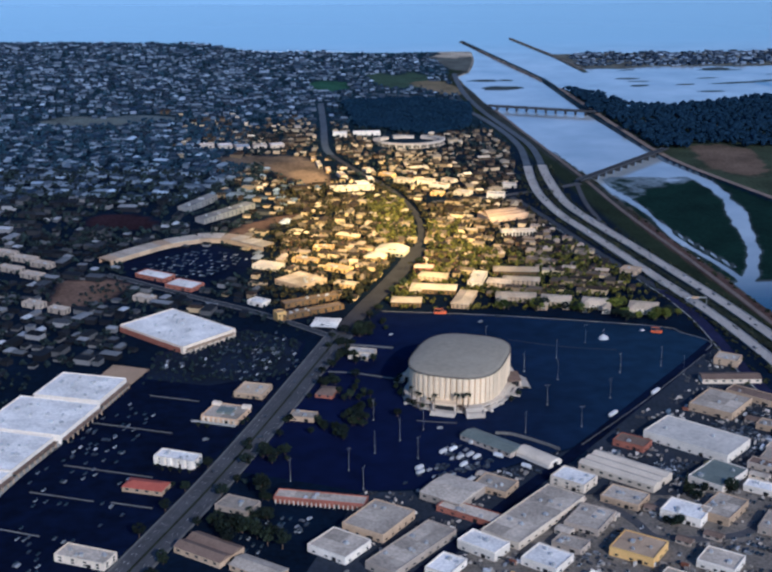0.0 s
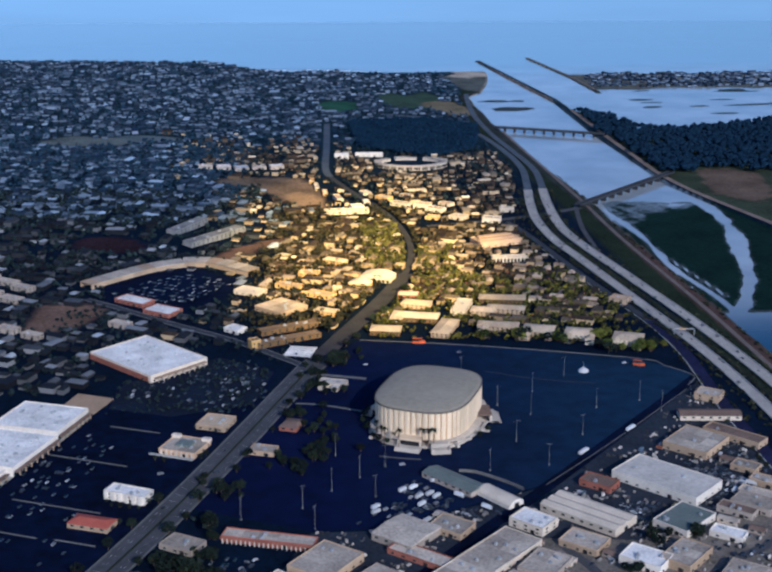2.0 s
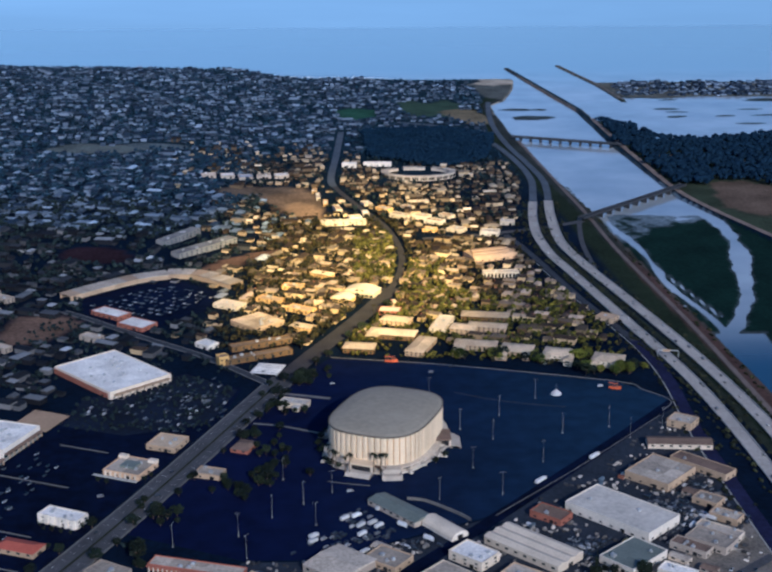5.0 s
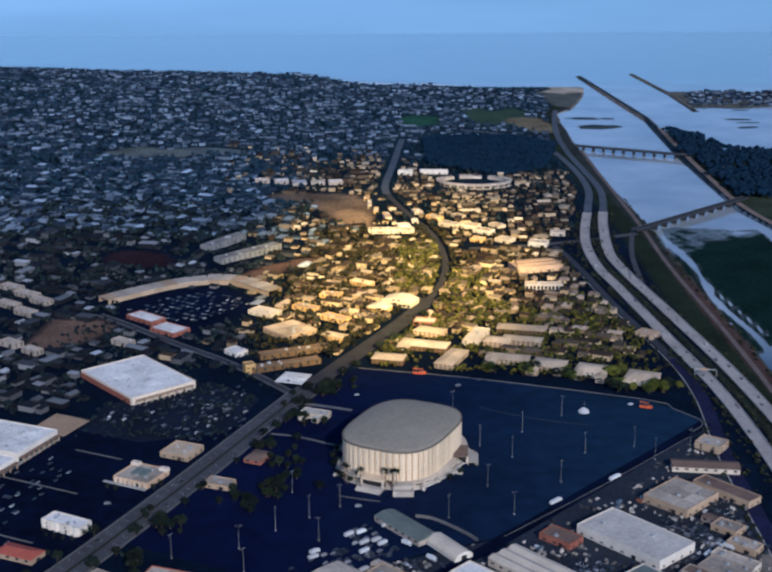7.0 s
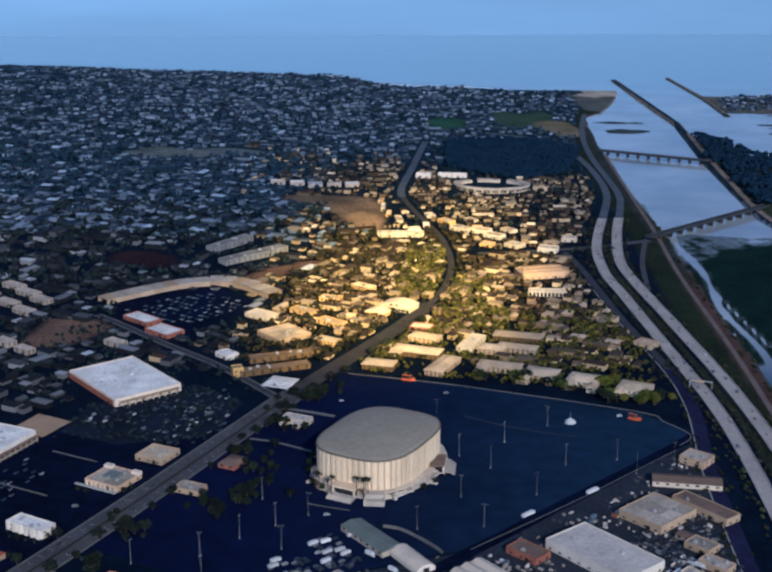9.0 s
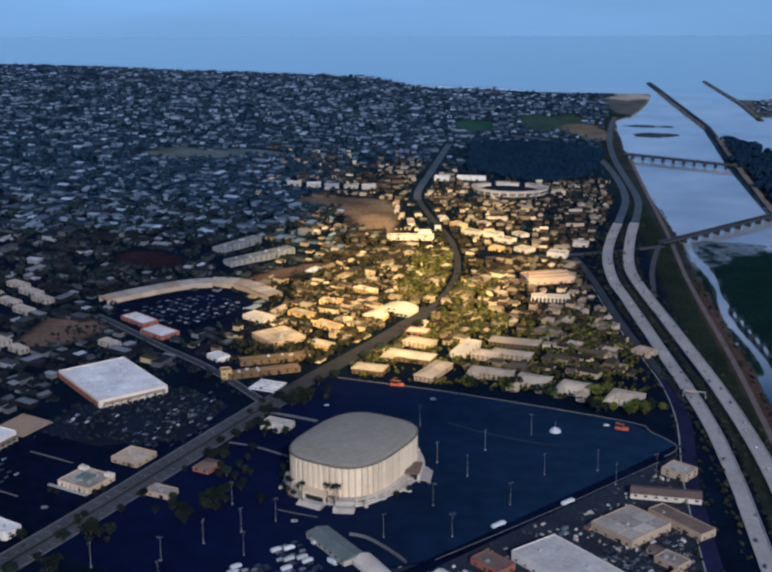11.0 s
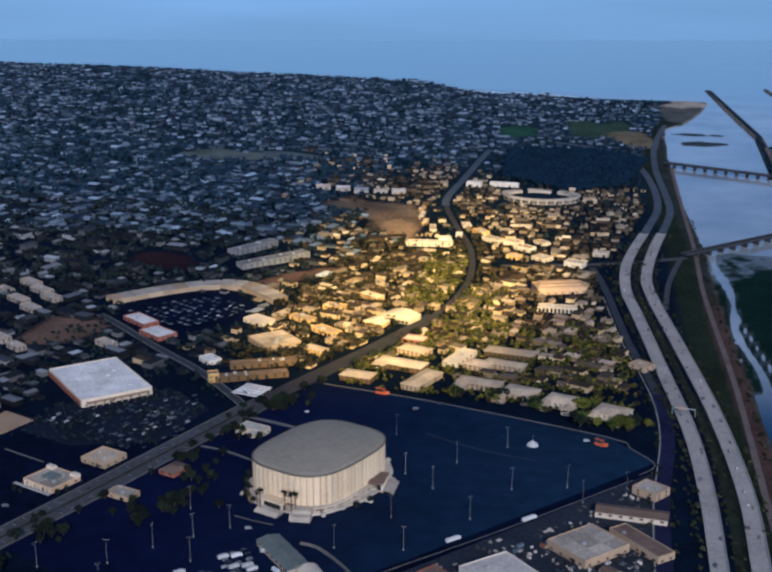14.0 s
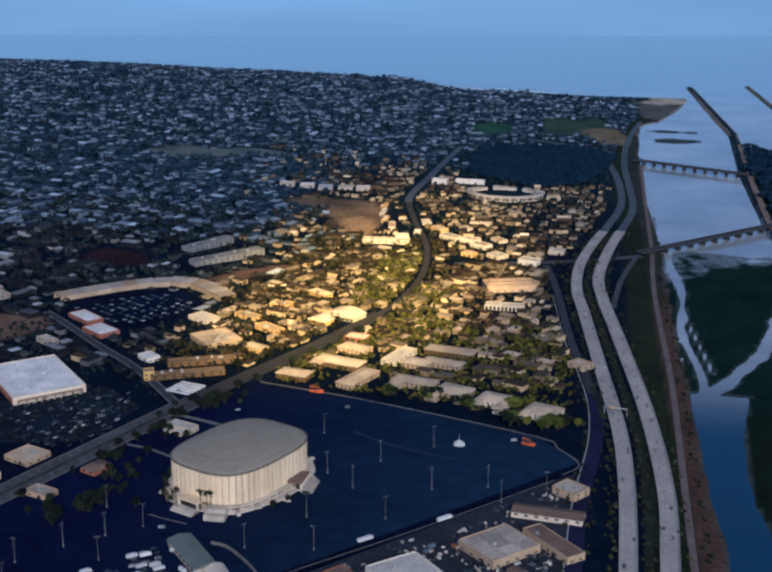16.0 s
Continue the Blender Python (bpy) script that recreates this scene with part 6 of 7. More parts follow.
# palms along the sunlit streets
for k in range(26):
    px, py = rng.uniform(-90, 110), rng.uniform(990, 1290)
    if free(np.array([px]), np.array([py]), 1.0)[0]:
        plant(px, py, 4, rng.uniform(0.9, 1.25))
# the rest among the houses, woods and river banks
mb = MB()


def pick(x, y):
    """Which of a mesh's two leaf colours grows here: the second, hazy or sunlit, on the far slopes and in the green
    belts.
    """
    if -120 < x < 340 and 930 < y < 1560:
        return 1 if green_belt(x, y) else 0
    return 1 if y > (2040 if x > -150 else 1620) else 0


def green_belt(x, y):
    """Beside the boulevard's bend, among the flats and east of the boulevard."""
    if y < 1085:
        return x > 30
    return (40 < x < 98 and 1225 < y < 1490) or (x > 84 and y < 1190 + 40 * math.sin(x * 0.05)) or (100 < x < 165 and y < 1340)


def scatter(px, py, s0, s1, n=3):
    for x, y in zip(px, py):
        z = height(x, y)
        r = rng.uniform(s0, s1)
        mi = pick(x, y)
        mb.cyl(x, y, z - 0.5, 0.25, 0.15, r * 0.9, 4, mi)
        for k in range(n):
            clump(mb, (x + rng.normal(0, r * 0.4), y + rng.normal(0, r * 0.4), z + r * (0.9 + 0.35 * k)), r * rng.uniform(0.5, 0.85), rng, mi)


def random_points(n, x0, x1, y0, y1):
    return rng.uniform(x0, x1, n), rng.uniform(y0, y1, n)


px, py = random_points(18000, -1800, 330, 1000, 3150)
wa, wb = wood(px, py)
ok = free(px, py, 4) & ~in_field(px, py) & ~((px > -120) & (py < 1560))
scatter(px[ok], py[ok], 2.2, 4.6, 2)
px, py = random_points(9000, -1800, 330, 1500, 3150)
ok = (fbm(px, py, 130, 6.0) < -0.62) & free(px, py, 4) & ~in_field(px, py)
scatter(px[ok], py[ok], 3.2, 6.2, 2)
far_mb, mb = mb, MB()
for off in (-9.5, 9.5, -12, 12):
    side = [(x + rng.normal(0, 1.5), y + rng.normal(0, 4)) for x, y in sides(BOULEVARD[N_WIDE:N_WIDE + 26], off)]
    side = [p for p in side if rng.random() < 0.7]
    scatter([p[0] for p in side], [p[1] for p in side], 2.2, 3.8, 3)
scatter([p[0] for p in back_trees], [p[1] for p in back_trees], 2.2, 3.6, 3)
px, py = random_points(3400, -95, 330, 990, 1560)
ok = free(px, py, 3) & ~in_field(px, py) & ((px < 110) | (rng.random(len(px)) < 0.5))
scatter(px[ok], py[ok], 2.0, 3.8, 3)
def between(n, x0, x1, y0, y1):
    """Spots in the gaps between buildings, off the roads."""
    px, py = random_points(n, x0, x1, y0, y1)
    ok = np.array([clear_of_buildings(x, y, 2.0) for x, y in zip(px, py)])
    for line, half in LINES:
        ok &= np.min(np.hypot(px[:, None] - line[None, :, 0], py[:, None] - line[None, :, 1]), axis=1) > half + 4
    for poly in CLEAR:
        ok &= ~poly_inside(px, py, poly)
    return px[ok], py[ok]


px, py = between(620, -115, 90, 975, 1290)
scatter(px, py, 1.8, 3.2, 3)
# the green belts beside the boulevard and behind the flats
px, py = between(330, 84, 335, 1082, 1190)
ok = rng.random(len(px)) < 0.35 + 0.65 * (fbm(px, py, 22, 3.3) > 0.0)
scatter(px[ok], py[ok], 2.6, 4.6, 3)
px, py = between(150, 40, 96, 1230, 1480)
scatter(px, py, 2.6, 4.8, 3)
px, py = between(130, 108, 160, 1110, 1330)
scatter(px, py, 2.4, 4.2, 3)
px, py = between(420, 25, 350, 925, 1110)
ok = py > 955 - 0.17 * (px - 25)
scatter(px[ok], py[ok], 1.8, 3.2, 3)
for fx, fy in ((52, 955), (95, 1000), (130, 945), (168, 942), (200, 955), (215, 935), (240, 932), (258, 918), (285, 915), (305, 898), (330, 895), (345, 910), (150, 1010), (190, 1010), (225, 1010), (240, 1060), (110, 1040)):
    n = 5
    scatter(fx + rng.normal(0, 7, n), fy + rng.normal(0, 3.5, n), 2.0, 3.3, 3)
for k in range(230):
    x, y = rng.uniform(-105, 150), rng.uniform(1000, 1560)
    if not free(np.array([x]), np.array([y]), 0.5)[0]:
        continue
    z, hh = height(x, y), rng.uniform(11, 19)
    mb.cyl(x, y, z - 0.5, 0.28, 0.2, hh, 5)
    for q in range(9):
        a = q * 0.7 + x
        L = rng.uniform(2.2, 3.2)
        dx, dy = math.cos(a), math.sin(a)
        mb.add([(x - dy * 0.5, y + dx * 0.5, z + hh - 0.4), (x + dy * 0.5, y - dx * 0.5, z + hh - 0.4), (x + dx * L * 0.6, y + dy * L * 0.6, z + hh + 0.5), (x + dx * L, y + dy * L, z + hh - 1.2)], [(0, 1, 2), (1, 3, 2)])
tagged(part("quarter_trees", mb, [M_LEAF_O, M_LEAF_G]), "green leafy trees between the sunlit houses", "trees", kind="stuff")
mb = far_mb
px, py = random_points(4200, -1100, -120, 1250, 2050)
ok = free(px, py, 3) & ~in_field(px, py)
scatter(px[ok], py[ok], 2.8, 5.0, 2)
px, py = between(500, -330, -40, 880, 1180)
scatter(px, py, 1.8, 3.4, 2)
px, py = random_points(1500, -700, -110, 450, 1300)
ok = free(px, py, 3) & ~in_field(px, py)
scatter(px[ok], py[ok], 2.0, 3.8, 3)
far_mb, mb = mb, MB()
px, py = random_points(4600, 40, 330, 1950, 2390)
wa, wb = wood(px, py)
scatter(px[wa], py[wa], 4.5, 7.0, 2)
px, py = random_points(8500, 540, 1500, 1700, 2500)
wa, wb = wood(px, py)
ok = wb & (land(px, py) > -1) & ~in_field(px, py)
scatter(px[ok], py[ok], 5.0, 9.0, 2)
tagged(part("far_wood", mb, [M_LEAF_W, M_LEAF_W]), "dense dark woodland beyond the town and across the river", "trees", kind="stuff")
mb = far_mb
px, py = random_points(220, 690, 1400, 2850, 3120)
ok = land(px, py) > -1
scatter(px[ok], py[ok], 2, 3.5, 2)
tagged(part("far_trees", mb, [M_LEAF_N, M_LEAF_I]), "dark trees among houses, tinted bluish by haze farther off", "trees", kind="stuff")


# ---------------------------------------------------------------- landmarks of the farther town
# stucco colour is lowered so the beam's fringe leaves the bars looking unlit
M_DIM_GREY = mat("dimmed_grey_stucco", (0.21, 0.205, 0.20), 0.9, 0.3, 4.0, rnd=0.2)
flat_building(-172, 1388, 112, 18, 8, 51, M_DIM_GREY, M_DIM_GREY, "hill_apartments", "long pale grey apartment bar on the slope", "building", 4, 2)
flat_building(-214, 1424, 84, 17, 8, 62, M_DIM_GREY, M_DIM_GREY, "hill_apartments", "pale grey apartment bar on top of the slope", "building", 4, 2)
arcb = thing("ring_apartments", "ring of cream apartment wings with an arcaded front", "building", spot(148, 1902))
TAKEN.append((148, 1902, 66))
for i in range(28):
    a = 2 * math.pi * (i + 0.5) / 28
    x, y = 62 * math.cos(a), 47 * math.sin(a)
    turn = math.degrees(math.atan2(47 * math.cos(a), -62 * math.sin(a)))
    back = math.sin(a) > 0.15
    if back and i % 4 == 1:
        continue
    hh = 4.5 + (i % 3) * 0.7 if back else 7.5
    mb = MB()
    mb.box(x, y, -1, 13.4, 10, hh + 1, turn)
    part("wing", mb, M_CREAM, arcb)
    mb = MB()
    mb.box(x, y, hh + 0.01, 14.0, 11.0, 0.6, turn)
    part("roof", mb, M_GREY_ROOF if back else M_CREAM, arcb)
    for k in (-0.3, 0.02, 0.34):
        c, s = math.cos(radians(turn)), math.sin(radians(turn))
        mb = MB()
        mb.box(x + 12 * k * c + 5.1 * s, y + 12 * k * s - 5.1 * c, 0.8, 2.7, 0.5, hh - 2.2, turn)
        part("arch", mb, M_DARK, arcb)
flat_building(22, 1968, 27, 14, 8, -3, M_WHITE, M_WHITE_ROOF, "store", "white flat-roofed store by the wood", "store", 2)
flat_building(74, 1982, 52, 11, 7, -2, M_WHITE, M_WHITE_ROOF, "store", "long white flat-roofed store by the wood", "store", 2)
for k in range(5):
    flat_building(-222 + 31 * k, 1835 + 11 * k + (k % 2) * 6, 25, 14 + 6 * (k % 3), 6, 12, M_GREYW, (M_GREY_ROOF, M_WHITE_ROOF, M_METAL)[k % 3], "school_block", "flat pale-roofed school block in a row", "building", 1)


for x, y, w, d in ((-454, 1219, 34, 14), (-423, 1189, 36, 14), (-396, 1162, 30, 14), (-433, 1146, 34, 14), (-400, 1115, 30, 14), (-470, 1180, 28, 12), (-378, 1000, 26, 14), (-346, 977, 24, 12), (-252, 1010, 26, 13)):
    flat_building(x, y, w, d, 6, -32, M_GREYW, M_GREY_ROOF, "apartment_block", "pale grey flat-roofed flats among dark trees", "building", 1, 2)


# ---------------------------------------------------------------- lamp masts on the car park
def lamp_mast():
    th = thing("lamp_mast", "tall galvanised car-park lamp mast with twin heads", "street lamp", pose(230, 823, 0.16), group="lamp masts of the car park")
    mb = MB()
    mb.cyl(0, 0, 0, 0.5, 0.5, 0.9, 8)
    part("base", mb, M_KERB, th)
    mb = MB()
    mb.cyl(0, 0, 0.9, 0.11, 0.06, 19.2, 8)
    part("pole", mb, M_MAST, th)
    for k in range(2):
        mb = MB()
        a = k * 180
        mb.box(0.9 * math.cos(radians(a)), 0.9 * math.sin(radians(a)), 19.9, 1.6, 0.1, 0.1, a)
        mb.box(1.9 * math.cos(radians(a)), 1.9 * math.sin(radians(a)), 19.75, 0.8, 0.45, 0.22, a, 0, 0.8)
        part("lamp_head", mb, M_MAST, th)
    return th


mast = lamp_mast()
for x, y in ((245, 735), (291, 750), (219, 672), (190, 780), (179, 722), (156, 661), (124, 600), (177, 609), (-9, 640), (23, 556), (-13, 570), (34, 615), (306, 723), (341, 748), (11, 594), (-37, 539), (-27, 503), (-86, 522), (150, 746), (124, 830)):
    copy_thing(mast, pose(x, y, 0.16, 0, 0, (x * 7 + y * 3) % 90))


# ---------------------------------------------------------------- vehicles
M_VANWHITE = mat("white_vehicle_paint", (0.60, 0.60, 0.60), 0.35, 0.05, 2.0, rnd=0.25, bump=0)


def vehicle(kind):
    L, Wd, H, name, label, paint = [(4.7, 1.85, 1.45, "car", "parked saloon car", M_CARPAINT), (5.4, 2.0, 2.1, "van", "parked delivery van", M_CARPAINT),
                                    (9.0, 2.5, 3.5, "box_truck", "white box truck parked in a yard", M_VANWHITE), (14.0, 2.6, 3.4, "trailer", "long white trailer parked by the street", M_VANWHITE)][kind]
    label = ["saloon car parked in a marked bay", "delivery van parked on asphalt", label, label][kind]
    th = thing(name, label, "vehicle", pose(0, -3000, -60), group="parked vehicles")
    mb = MB()
    if kind == 0:
        mb.box(0, 0, 0.35, L, Wd, 0.6, 0, 0, 0.96)
        mb.box(-0.2, 0, 0.95, L * 0.55, Wd * 0.9, 0.5, 0, 0, 0.8)
    elif kind == 1:
        mb.box(0, 0, 0.4, L, Wd, 1.0, 0, 0, 0.98)
        mb.box(-0.4, 0, 1.4, L * 0.82, Wd * 0.96, 0.7, 0, 0, 0.9)
    else:
        mb.box(-0.8, 0, 0.9, L - 1.8, Wd, H - 0.9)
        mb.box(L / 2 - 0.8, 0, 0.6, 1.7, Wd * 0.92, H * 0.6, 0, 0, 0.92)
    part("body", mb, paint, th)
    mb = MB()
    if kind == 0:
        mb.box(-0.2, 0, 1.02, L * 0.53, Wd * 0.93, 0.3, 0, 0, 0.86)
    elif kind == 1:
        mb.box(0.6, 0, 1.5, L * 0.6, Wd * 0.985, 0.4, 0, 0, 0.94)
    else:
        mb.box(L / 2 - 0.2, 0, 1.5, 0.9, Wd * 0.86, 0.7)
    part("window_band", mb, M_GLASS, th)
    wm = MB()
    n = 10
    r = 0.34 if kind < 2 else 0.5
    vs = [(r * math.cos(2 * math.pi * i / n), s, r + r * math.sin(2 * math.pi * i / n)) for s in (-0.12, 0.12) for i in range(n)]
    wm.add(vs, [(i, (i + 1) % n, n + (i + 1) % n, n + i) for i in range(n)] + [tuple(range(n))[::-1], tuple(range(n, 2 * n))])
    me = wm.mesh("wheel", [M_TYRE])
    for sx in (-0.32, 0.32):
        for sy in (-0.47, 0.47):
            part("wheel", me, M_TYRE, th, m=pose(L * sx, Wd * sy, 0))
    return th


vp = [vehicle(k) for k in range(4)]
vused = set()


def park(kind, x, y, rot, z=None):
    m = spot(x, y, rot, 0.2 if z is None else z)
    if kind not in vused:
        vused.add(kind)
        vp[kind].matrix_basis = m
    else:
        copy_thing(vp[kind], m)


def free_of_roads(x, y):
    return all(np.min(np.hypot(line[:, 0] - x, line[:, 1] - y)) > half + 4 for line, half in LINES)


def park_rows(poly, turn, pitch, aisle, share, most, kinds=(0, 0, 0, 1)):
    """Cars in marked rows within a stretch of paving."""
    xs, ys = [p[0] for p in poly], [p[1] for p in poly]
    cx, cy, R = (min(xs) + max(xs)) / 2, (min(ys) + max(ys)) / 2, max(max(xs) - min(xs), max(ys) - min(ys))
    c, s = math.cos(radians(turn)), math.sin(radians(turn))
    spots = []
    for v in np.arange(-R, R, aisle):
        for u in np.arange(-R, R, pitch):
            x, y = cx + u * c - v * s, cy + u * s + v * c
            if poly_inside(np.array([x]), np.array([y]), poly)[0] and rng.random() < share:
                if all((x - a) ** 2 + (y - b) ** 2 > (r * 0.8 + 2) ** 2 for a, b, r in TAKEN):
                    spots.append((x, y))
    rng.shuffle(spots)
    for x, y in spots[:most]:
        park(int(rng.choice(kinds)), float(x), float(y), turn + 90 + rng.normal(0, 2), 0.13)


def joined_cars(poly, turn, pitch, aisle, share):
    """Parked cars too many and too small to tell apart, in one mesh."""
    mb = MB()
    xs, ys = [p[0] for p in poly], [p[1] for p in poly]
    cx, cy, R = (min(xs) + max(xs)) / 2, (min(ys) + max(ys)) / 2, max(max(xs) - min(xs), max(ys) - min(ys))
    c, s = math.cos(radians(turn)), math.sin(radians(turn))
    for v in np.arange(-R, R, aisle):
        for u in np.arange(-R, R, pitch):
            x, y = cx + u * c - v * s, cy + u * s + v * c
            if rng.random() < share and poly_inside(np.array([x]), np.array([y]), poly)[0] and all((x - a) ** 2 + (y - b) ** 2 > (r * 0.8 + 2) ** 2 for a, b, r in TAKEN):
                q = turn + 90 + rng.normal(0, 2)
                mb.box(x, y, 0.4, 4.6, 1.85, 0.65, q, 0, 0.95)
                mb.box(x, y, 1.0, 2.6, 1.7, 0.5, q, 1, 0.78)
    tagged(part("parked_cars", mb, [M_CARPAINT_I, M_GLASS]), "many small parked cars in marked rows", "cars", kind="stuff")


joined_cars([(-285, 1165), (-190, 1225), (-130, 1175), (-195, 1080), (-275, 1120)], -30, 3.2, 12, 0.28)
joined_cars([(-190, 860), (-95, 890), (-66, 850), (-78, 780), (-105, 720), (-165, 770), (-225, 780), (-228, 815)], -20, 3.0, 9, 0.11)
joined_cars([(-300, 590), (-250, 700), (-190, 690), (-225, 600), (-215, 500), (-300, 480)], -20, 3.0, 9, 0.1)
joined_cars([(-215, 420), (-300, 470), (-280, 380), (-230, 385)], -20, 3.0, 8, 0.15)
joined_cars([(215, 535), (252, 508), (236, 490), (200, 520)], -39, 3.2, 7, 0.5)
joined_cars([(290, 600), (300, 560), (352, 520), (368, 600), (340, 640)], -42, 3.3, 9, 0.33)
joined_cars([(40, 330), (330, 330), (360, 480), (280, 480), (200, 450), (120, 470), (70, 420)], -39, 3.6, 11, 0.22)
joined_cars([(-80, 470), (-70, 440), (-120, 400), (-150, 470)], -16, 3.2, 9, 0.25)
# small trees in planting holes between the parked cars
lot_trees = []
for k in range(330):
    px, py = rng.uniform(-235, -75), rng.uniform(745, 890)
    if poly_inside(np.array([px]), np.array([py]), MALL_LOT)[0] and all((px - a) ** 2 + (py - b) ** 2 > (r * 0.8) ** 2 for a, b, r in TAKEN):
        lot_trees.append((px, py))
mb = MB()
scatter([p[0] for p in lot_trees], [p[1] for p in lot_trees], 1.1, 2.3, 3)
tagged(part("lot_trees", mb, [M_LEAF_N, M_LEAF_N]), "small trees between the rows of parked cars", "trees", kind="stuff")
park_rows([(-226, 818), (-95, 835), (-70, 850), (-70, 800), (-116, 761), (-215, 772)], -20, 2.9, 9, 0.3, 44)
park_rows([(-283, 640), (-239, 640), (-235, 590), (-290, 575)], -20, 2.9, 10, 0.14, 16)
park_rows([(-300, 470), (-200, 520), (-230, 400), (-285, 390)], -20, 2.9, 10, 0.05, 10)
park_rows([(-120, 890), (-70, 860), (-90, 800), (-180, 850)], -20, 3.0, 10, 0.15, 14)
# yards between the warehouses
for x, y, n, sx, sy in ((235, 520, 14, 24, 5), (330, 560, 16, 18, 18), (310, 590, 12, 16, 8), (60, 535, 12, 20, 12), (100, 520, 8, 12, 6), (300, 450, 10, 14, 12), (200, 440, 6, 6, 8), (130, 380, 8, 12, 6), (75, 375, 4, 6, 6),
                        (330, 620, 8, 10, 8), (40, 520, 8, 10, 8), (255, 380, 8, 14, 8), (-80, 450, 8, 16, 8), (-20, 480, 4, 8, 4), (360, 690, 6, 6, 10)):
    for k in range(n):
        px, py = x + rng.normal(0, sx * 0.7), y + rng.normal(0, sy * 0.7)
        if all((px - a) ** 2 + (py - b) ** 2 > (r * 0.68) ** 2 for a, b, r in TAKEN):
            park(int(rng.choice([0, 0, 1, 1])), px, py, float(rng.choice([-39, 51])) + rng.normal(0, 4), 0.1)
for x, y, r in ((22, 527, 50), (30, 532, 48), (38, 540, 50), (52, 552, 52), (60, 560, 50), (66, 568, 52), (74, 583, 54), (58, 528, -38), (66, 536, -38), (84, 545, -38), (92, 553, -38), (112, 530, -38), (48, 515, 50), (312, 560, 50),
                (322, 548, 50), (340, 560, -40), (296, 600, -40), (120, 520, -38)):
    park(2 if (x + y) % 3 == 0 else 1, x, y, r + (x * 7) % 11 - 5)
park_rows([(-4, 500), (62, 592), (72, 586), (96, 552), (70, 508), (20, 518)], -44, 3.6, 9.5, 0.4, 44, (0, 0, 0, 0, 1, 2))
park_rows([(285, 545), (300, 600), (352, 640), (372, 560), (330, 500)], -42, 3.6, 9, 0.35, 45, (0, 0, 0, 1))
park_rows([(208, 520), (246, 540), (262, 525), (230, 500)], -44, 3.4, 8, 0.5, 24, (0, 0, 1))
park(3, 266, 681, 48)
park(3, 212, 632, 48)
for x, y, k in ((49, 616, 1), (129, 897, 1), (151, 915, 1), (26, 866, 0), (-112, 610, 1), (-160, 610, 1), (300, 853, 1)):
    park(k, x, y, 20.0, 0.2)
def container(x, y, rot, paint, label):
    th = thing("shipping_container", label, "container", spot(x, y, rot, 0.12), group="containers in the yards")
    mb = MB()
    side = [(-3.0 + 0.25 * i, -1.2 - 0.07 * (i // 2 % 2)) for i in range(25)]
    mb.prism(side + [(-x, -y) for x, y in side], 0, 2.5)
    part("body", mb, paint, th)
    mb = MB()
    mb.box(3.02, 0, 0.1, 0.1, 2.2, 2.3)
    part("door", mb, M_GREYW, th)


M_RUST = mat("rusty_paint", (0.20, 0.085, 0.05), 0.8, 0.35, 1.5)
M_BLUEP = mat("faded_blue_paint", (0.10, 0.13, 0.17), 0.6, 0.25, 1.5)
yard_rng = random.Random(8)
for k in range(70):
    x, y = yard_rng.uniform(20, 365), yard_rng.uniform(340, 640)
    if not poly_inside(np.array([x]), np.array([y]), YARDS)[0] or not all((x - a) ** 2 + (y - b) ** 2 > (r * 0.72) ** 2 for a, b, r in TAKEN) or not free_of_roads(x, y):
        continue
    j = k % 4
    container(x, y, -39 + 90 * (k % 2) + yard_rng.uniform(-4, 4), (M_RUST, M_BLUEP, M_VANWHITE, M_YELLOW_W)[j], ("rusty brown", "faded blue", "white", "ochre")[j] + " steel container standing in a yard")

# crates, pallets, tanks and scrap lying about in the yards
M_CLUTTER = mat("yard_clutter", (0.03, 0.032, 0.04), 0.8, 0.2, 1.5, rnd=0.5, island=True, tint=(0.62, 0.56, 0.48), bias=2.2)

mb = MB()
for k in range(5200):
    x, y = yard_rng.uniform(-60, 375), yard_rng.uniform(330, 780)
    if math.sin(x * 0.11 + 2 * math.sin(y * 0.07)) + math.sin(y * 0.13 + x * 0.03) < -0.1:
        continue
    if not poly_inside(np.array([x]), np.array([y]), YARDS)[0] or not clear_of_buildings(x, y, 1.8) or not free_of_roads(x, y):
        continue
    rot = -39 + 90 * (k % 2) + yard_rng.uniform(-6, 6)
    mb.box(x, y, 0.05, yard_rng.uniform(0.9, 4.6), yard_rng.uniform(0.8, 2.2), yard_rng.uniform(0.5, 2.4), rot, 0, yard_rng.choice((1.0, 1.0, 0.85)))
tagged(part("yard_clutter", mb, M_CLUTTER), "crates, pallets and scrap scattered over the yards", "clutter", kind="stuff")

# loose traffic on the freeway, a few cars on the boulevard
lane_rng = random.Random(21)
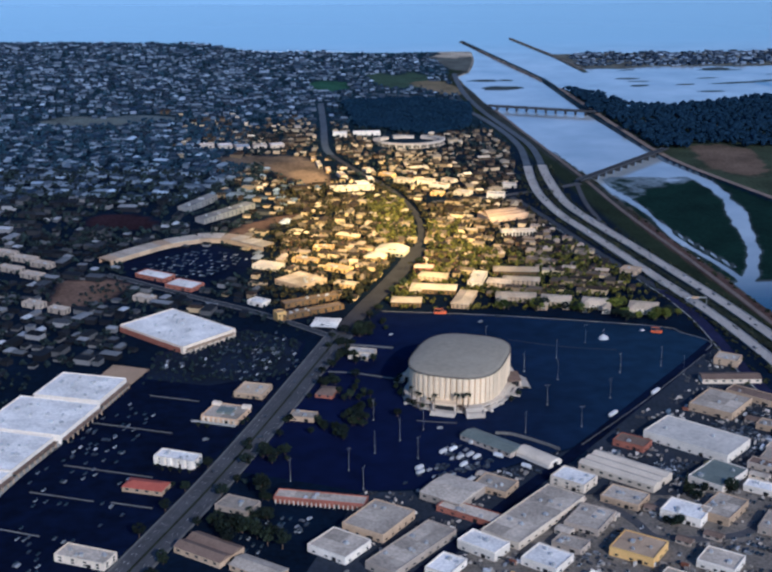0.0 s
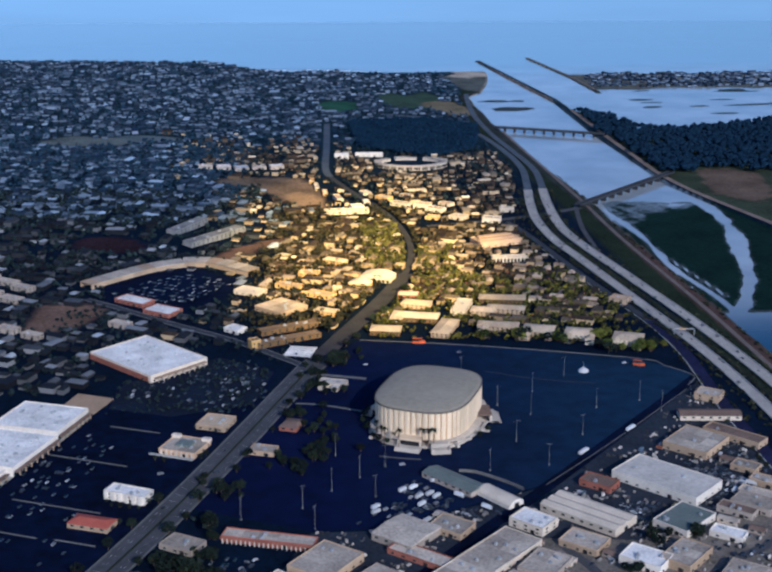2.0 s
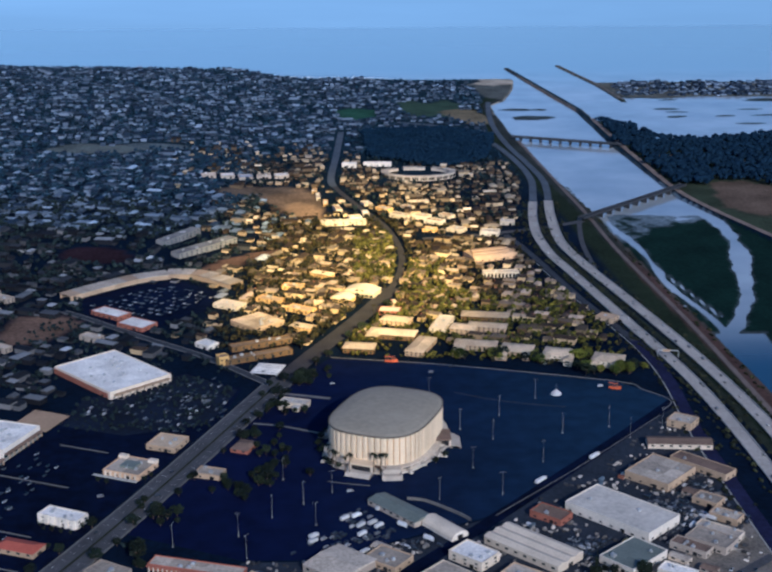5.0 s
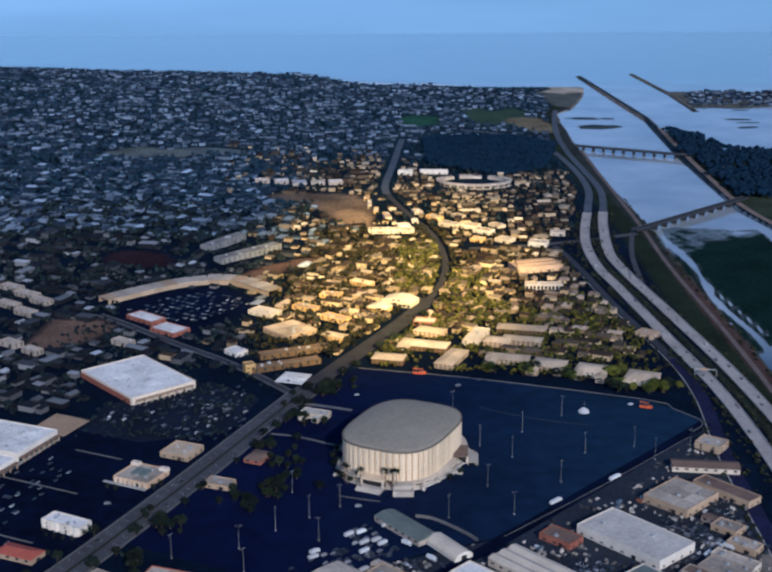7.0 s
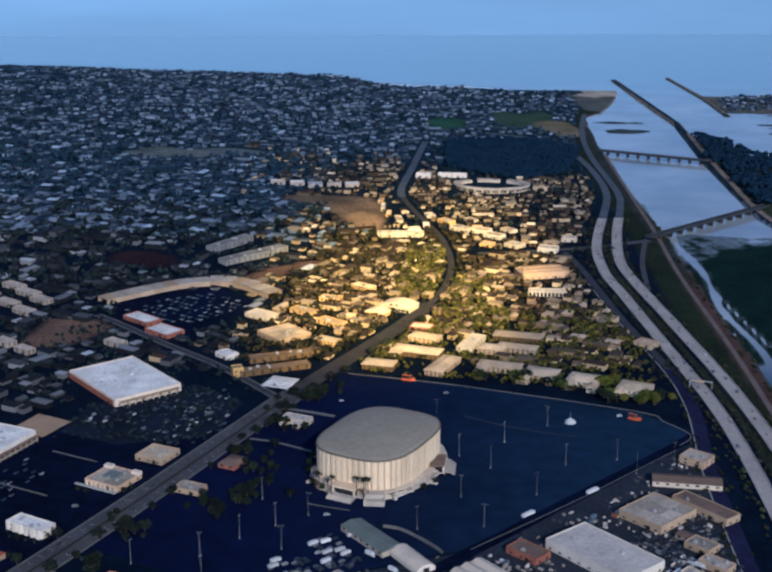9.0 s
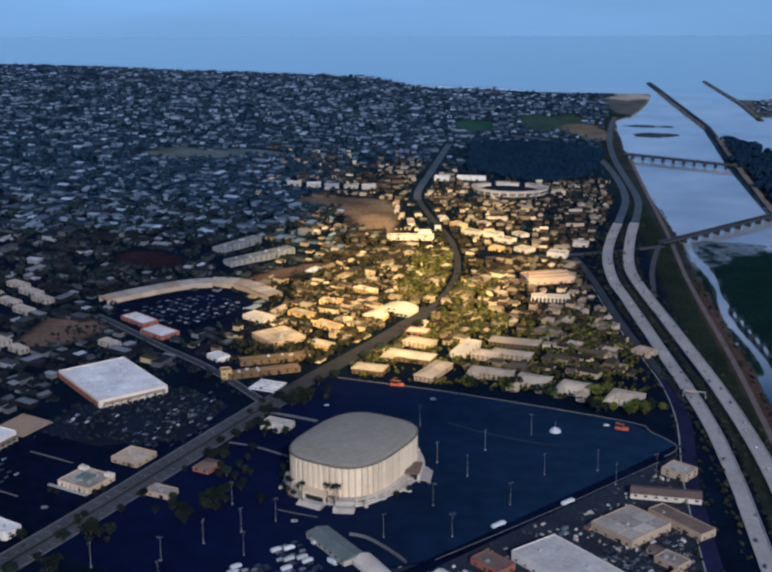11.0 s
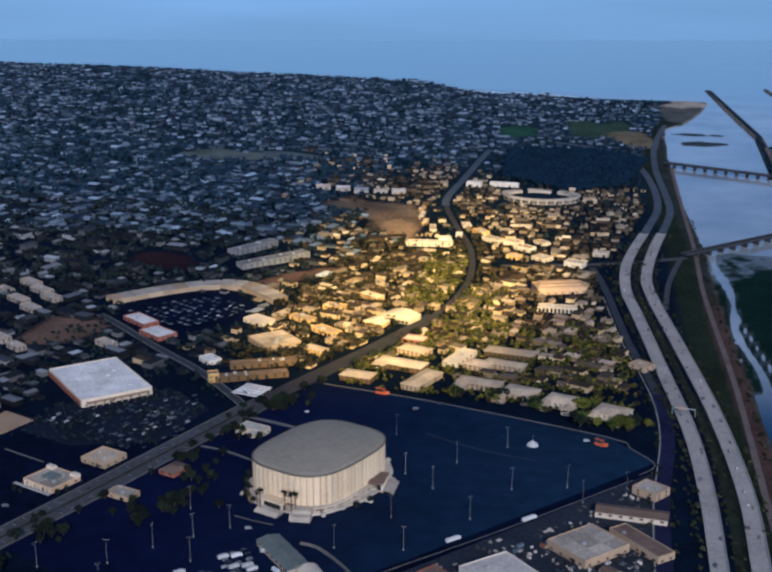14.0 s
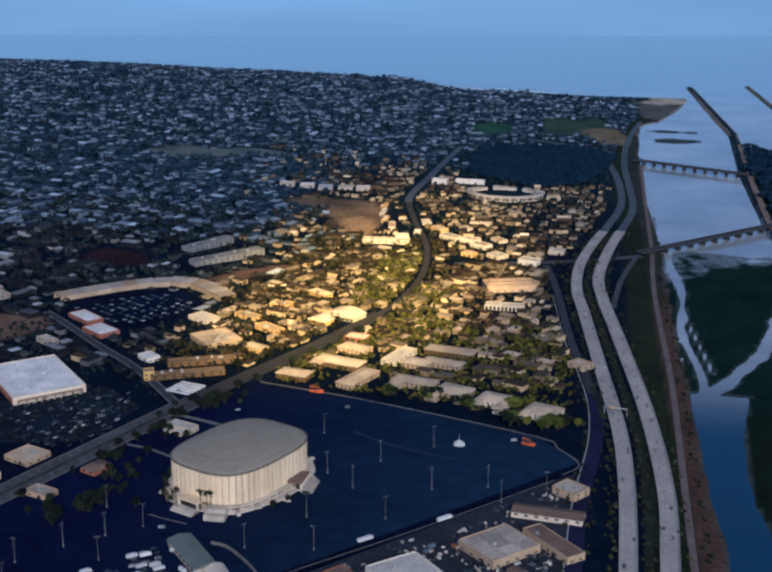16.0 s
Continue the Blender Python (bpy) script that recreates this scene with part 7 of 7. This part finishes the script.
for line, z, lanes, first, last, gap in ((FREEWAY_A, 0.95, (-4.4, -1.2, 2.6), 48, 150, 3), (FREEWAY_B, 0.95, (-2.6, 1.2, 4.4), 48, 150, 3), (BOULEVARD, 0.35, (-9.0, -5.5, 5.5, 9.0), 16, 60, 5)):
    last = min(last, len(line) - 2)
    for i in range(first, last):
        if lane_rng.random() > 1.0 / gap:
            continue
        off = lane_rng.choice(lanes)
        (a, b), (c, d) = sides(line, off)[i:i + 2]
        k = lane_rng.random()
        park(1 if lane_rng.random() < 0.3 else 0, a + (c - a) * k, b + (d - b) * k, math.degrees(math.atan2(d - b, c - a)), height(a, b) + z)

# ---------------------------------------------------------------- odd things on and beside the car park
tent = thing("marquee_tent", "small white domed tent with a pole", "tent", pose(252, 832, 0.16))
mb = MB()
n = 14
prof = [(4.3, 0), (4.2, 1.8), (3.4, 2.9), (2.0, 3.9), (0.5, 5.2)]
vs = [(r * 1.25 * math.cos(2 * math.pi * i / n), r * math.sin(2 * math.pi * i / n), z) for r, z in prof for i in range(n)]
mb.add(vs, [(k * n + i, k * n + (i + 1) % n, (k + 1) * n + (i + 1) % n, (k + 1) * n + i) for k in range(4) for i in range(n)] + [tuple(range(4 * n, 5 * n))])
part("canvas", mb, M_VANWHITE, tent)
mb = MB()
mb.cyl(0, 0, 5.0, 0.15, 0.1, 6.5, 6)
part("pole", mb, M_METAL, tent)


def orange_rig(x, y, rot, s):
    th = thing("fair_rig", "orange-painted fairground rig on trailers", "rig", spot(x, y, rot, 0.16))
    mb = MB()
    mb.box(0, 0, 0.9, 9 * s, 2.6, 1.6)
    part("trailer", mb, M_ORANGE_P, th)
    mb = MB()
    mb.box(4 * s, 3.5, 0, 6, 3, 2.6, 20)
    part("booth", mb, M_ORANGE_P, th)
    for k in range(4):
        mb = MB()
        mb.box(-4 * s + 2.7 * s * k, 0, 3.3, 0.5, 0.5, 3.6 + (k % 2) * 1.8)
        part("mast", mb, M_BROWN_ROOF, th)
    mb = MB()
    mb.box(0, 0, 6.2, 9 * s, 1.2, 0.6)
    part("beam", mb, M_ORANGE_P, th)


mb = MB()
ribbon(mb, smooth_line([(150, 840), (183, 822), (220, 808), (258, 799)], 10), 0.9, 0.3, 0.25)
part("kerb", mb, M_STREET, lot, "low grey kerb line")
orange_rig(312, 845, -30, 1.0)
orange_rig(86, 929, -12, 1.2)

gan = thing("sign_gantry", "freeway sign gantry over the carriageway", "sign", pose(388, 938, 0, 0, 0, -8))
for sx in (-11, 11):
    mb = MB()
    mb.cyl(sx, 0, -0.3, 0.35, 0.3, 8.3, 8)
    part("post", mb, M_METAL, gan)
mb = MB()
mb.box(0, 0, 7.6, 22, 0.6, 0.8)
part("beam", mb, M_METAL, gan)
mb = MB()
mb.box(-2, -0.5, 6.6, 8, 0.25, 2.8)
part("panel", mb, M_TAN, gan)

# surf along the beach
mb = MB()
COAST = smooth_line([(-420, 3262), (-250, 3246), (-72, 3237), (39, 3219), (148, 3162), (277, 3052), (330, 3120), (420, 3190)], 12)
for k in range(3):
    for i in range(0, len(COAST) - 3, 3):
        if rng.random() < 0.7:
            ribbon(mb, [(x + k * 5 + rng.normal(0, 2), y + 8 + k * 13) for x, y in COAST[i:i + 4]], rng.uniform(2, 6), 0.0, 0.1)
for i, (x, y, z) in enumerate(mb.v):
    mb.v[i] = (x, y, SEA + 0.06 - 0.1 * (i % 4 > 1))
tagged(part("surf", mb, M_WHITE), "broken white surf along the beach", "surf", kind="stuff")

# shrubs along the freeway and the levee
mb = MB()
for line, offs in ((FREEWAY_A, (-10.5, -12, -14, 11, 13, 15)), (FREEWAY_B, (11, -11, -13)), (FRONTAGE, (-9, -11, 9)), (LEVEE_PATH, (9, 12))):
    for off in offs:
        for x, y in sides(line, off):
            if rng.random() < 0.62 and 560 < y < 2400:
                r = rng.uniform(0.9, 2.6)
                x, y = x + rng.normal(0, 1.5), y + rng.normal(0, 4)
                clump(mb, (x, y, height(x, y) + r * 0.5), r, rng)
                clump(mb, (x + r * 0.6, y - r, height(x, y) + r * 0.4), r * 0.8, rng)
tagged(part("roadside_shrubs", mb, M_SHRUB), "dark shrubs along the freeway verges", "shrubs", kind="stuff")

hotel = flat_building(1085, 2480, 34, 16, 42, 10, M_GREYW, M_GREY_ROOF, "hotel_tower", "tall dark hotel tower beside the bay", "tower", 1, 6, bands=("f",))
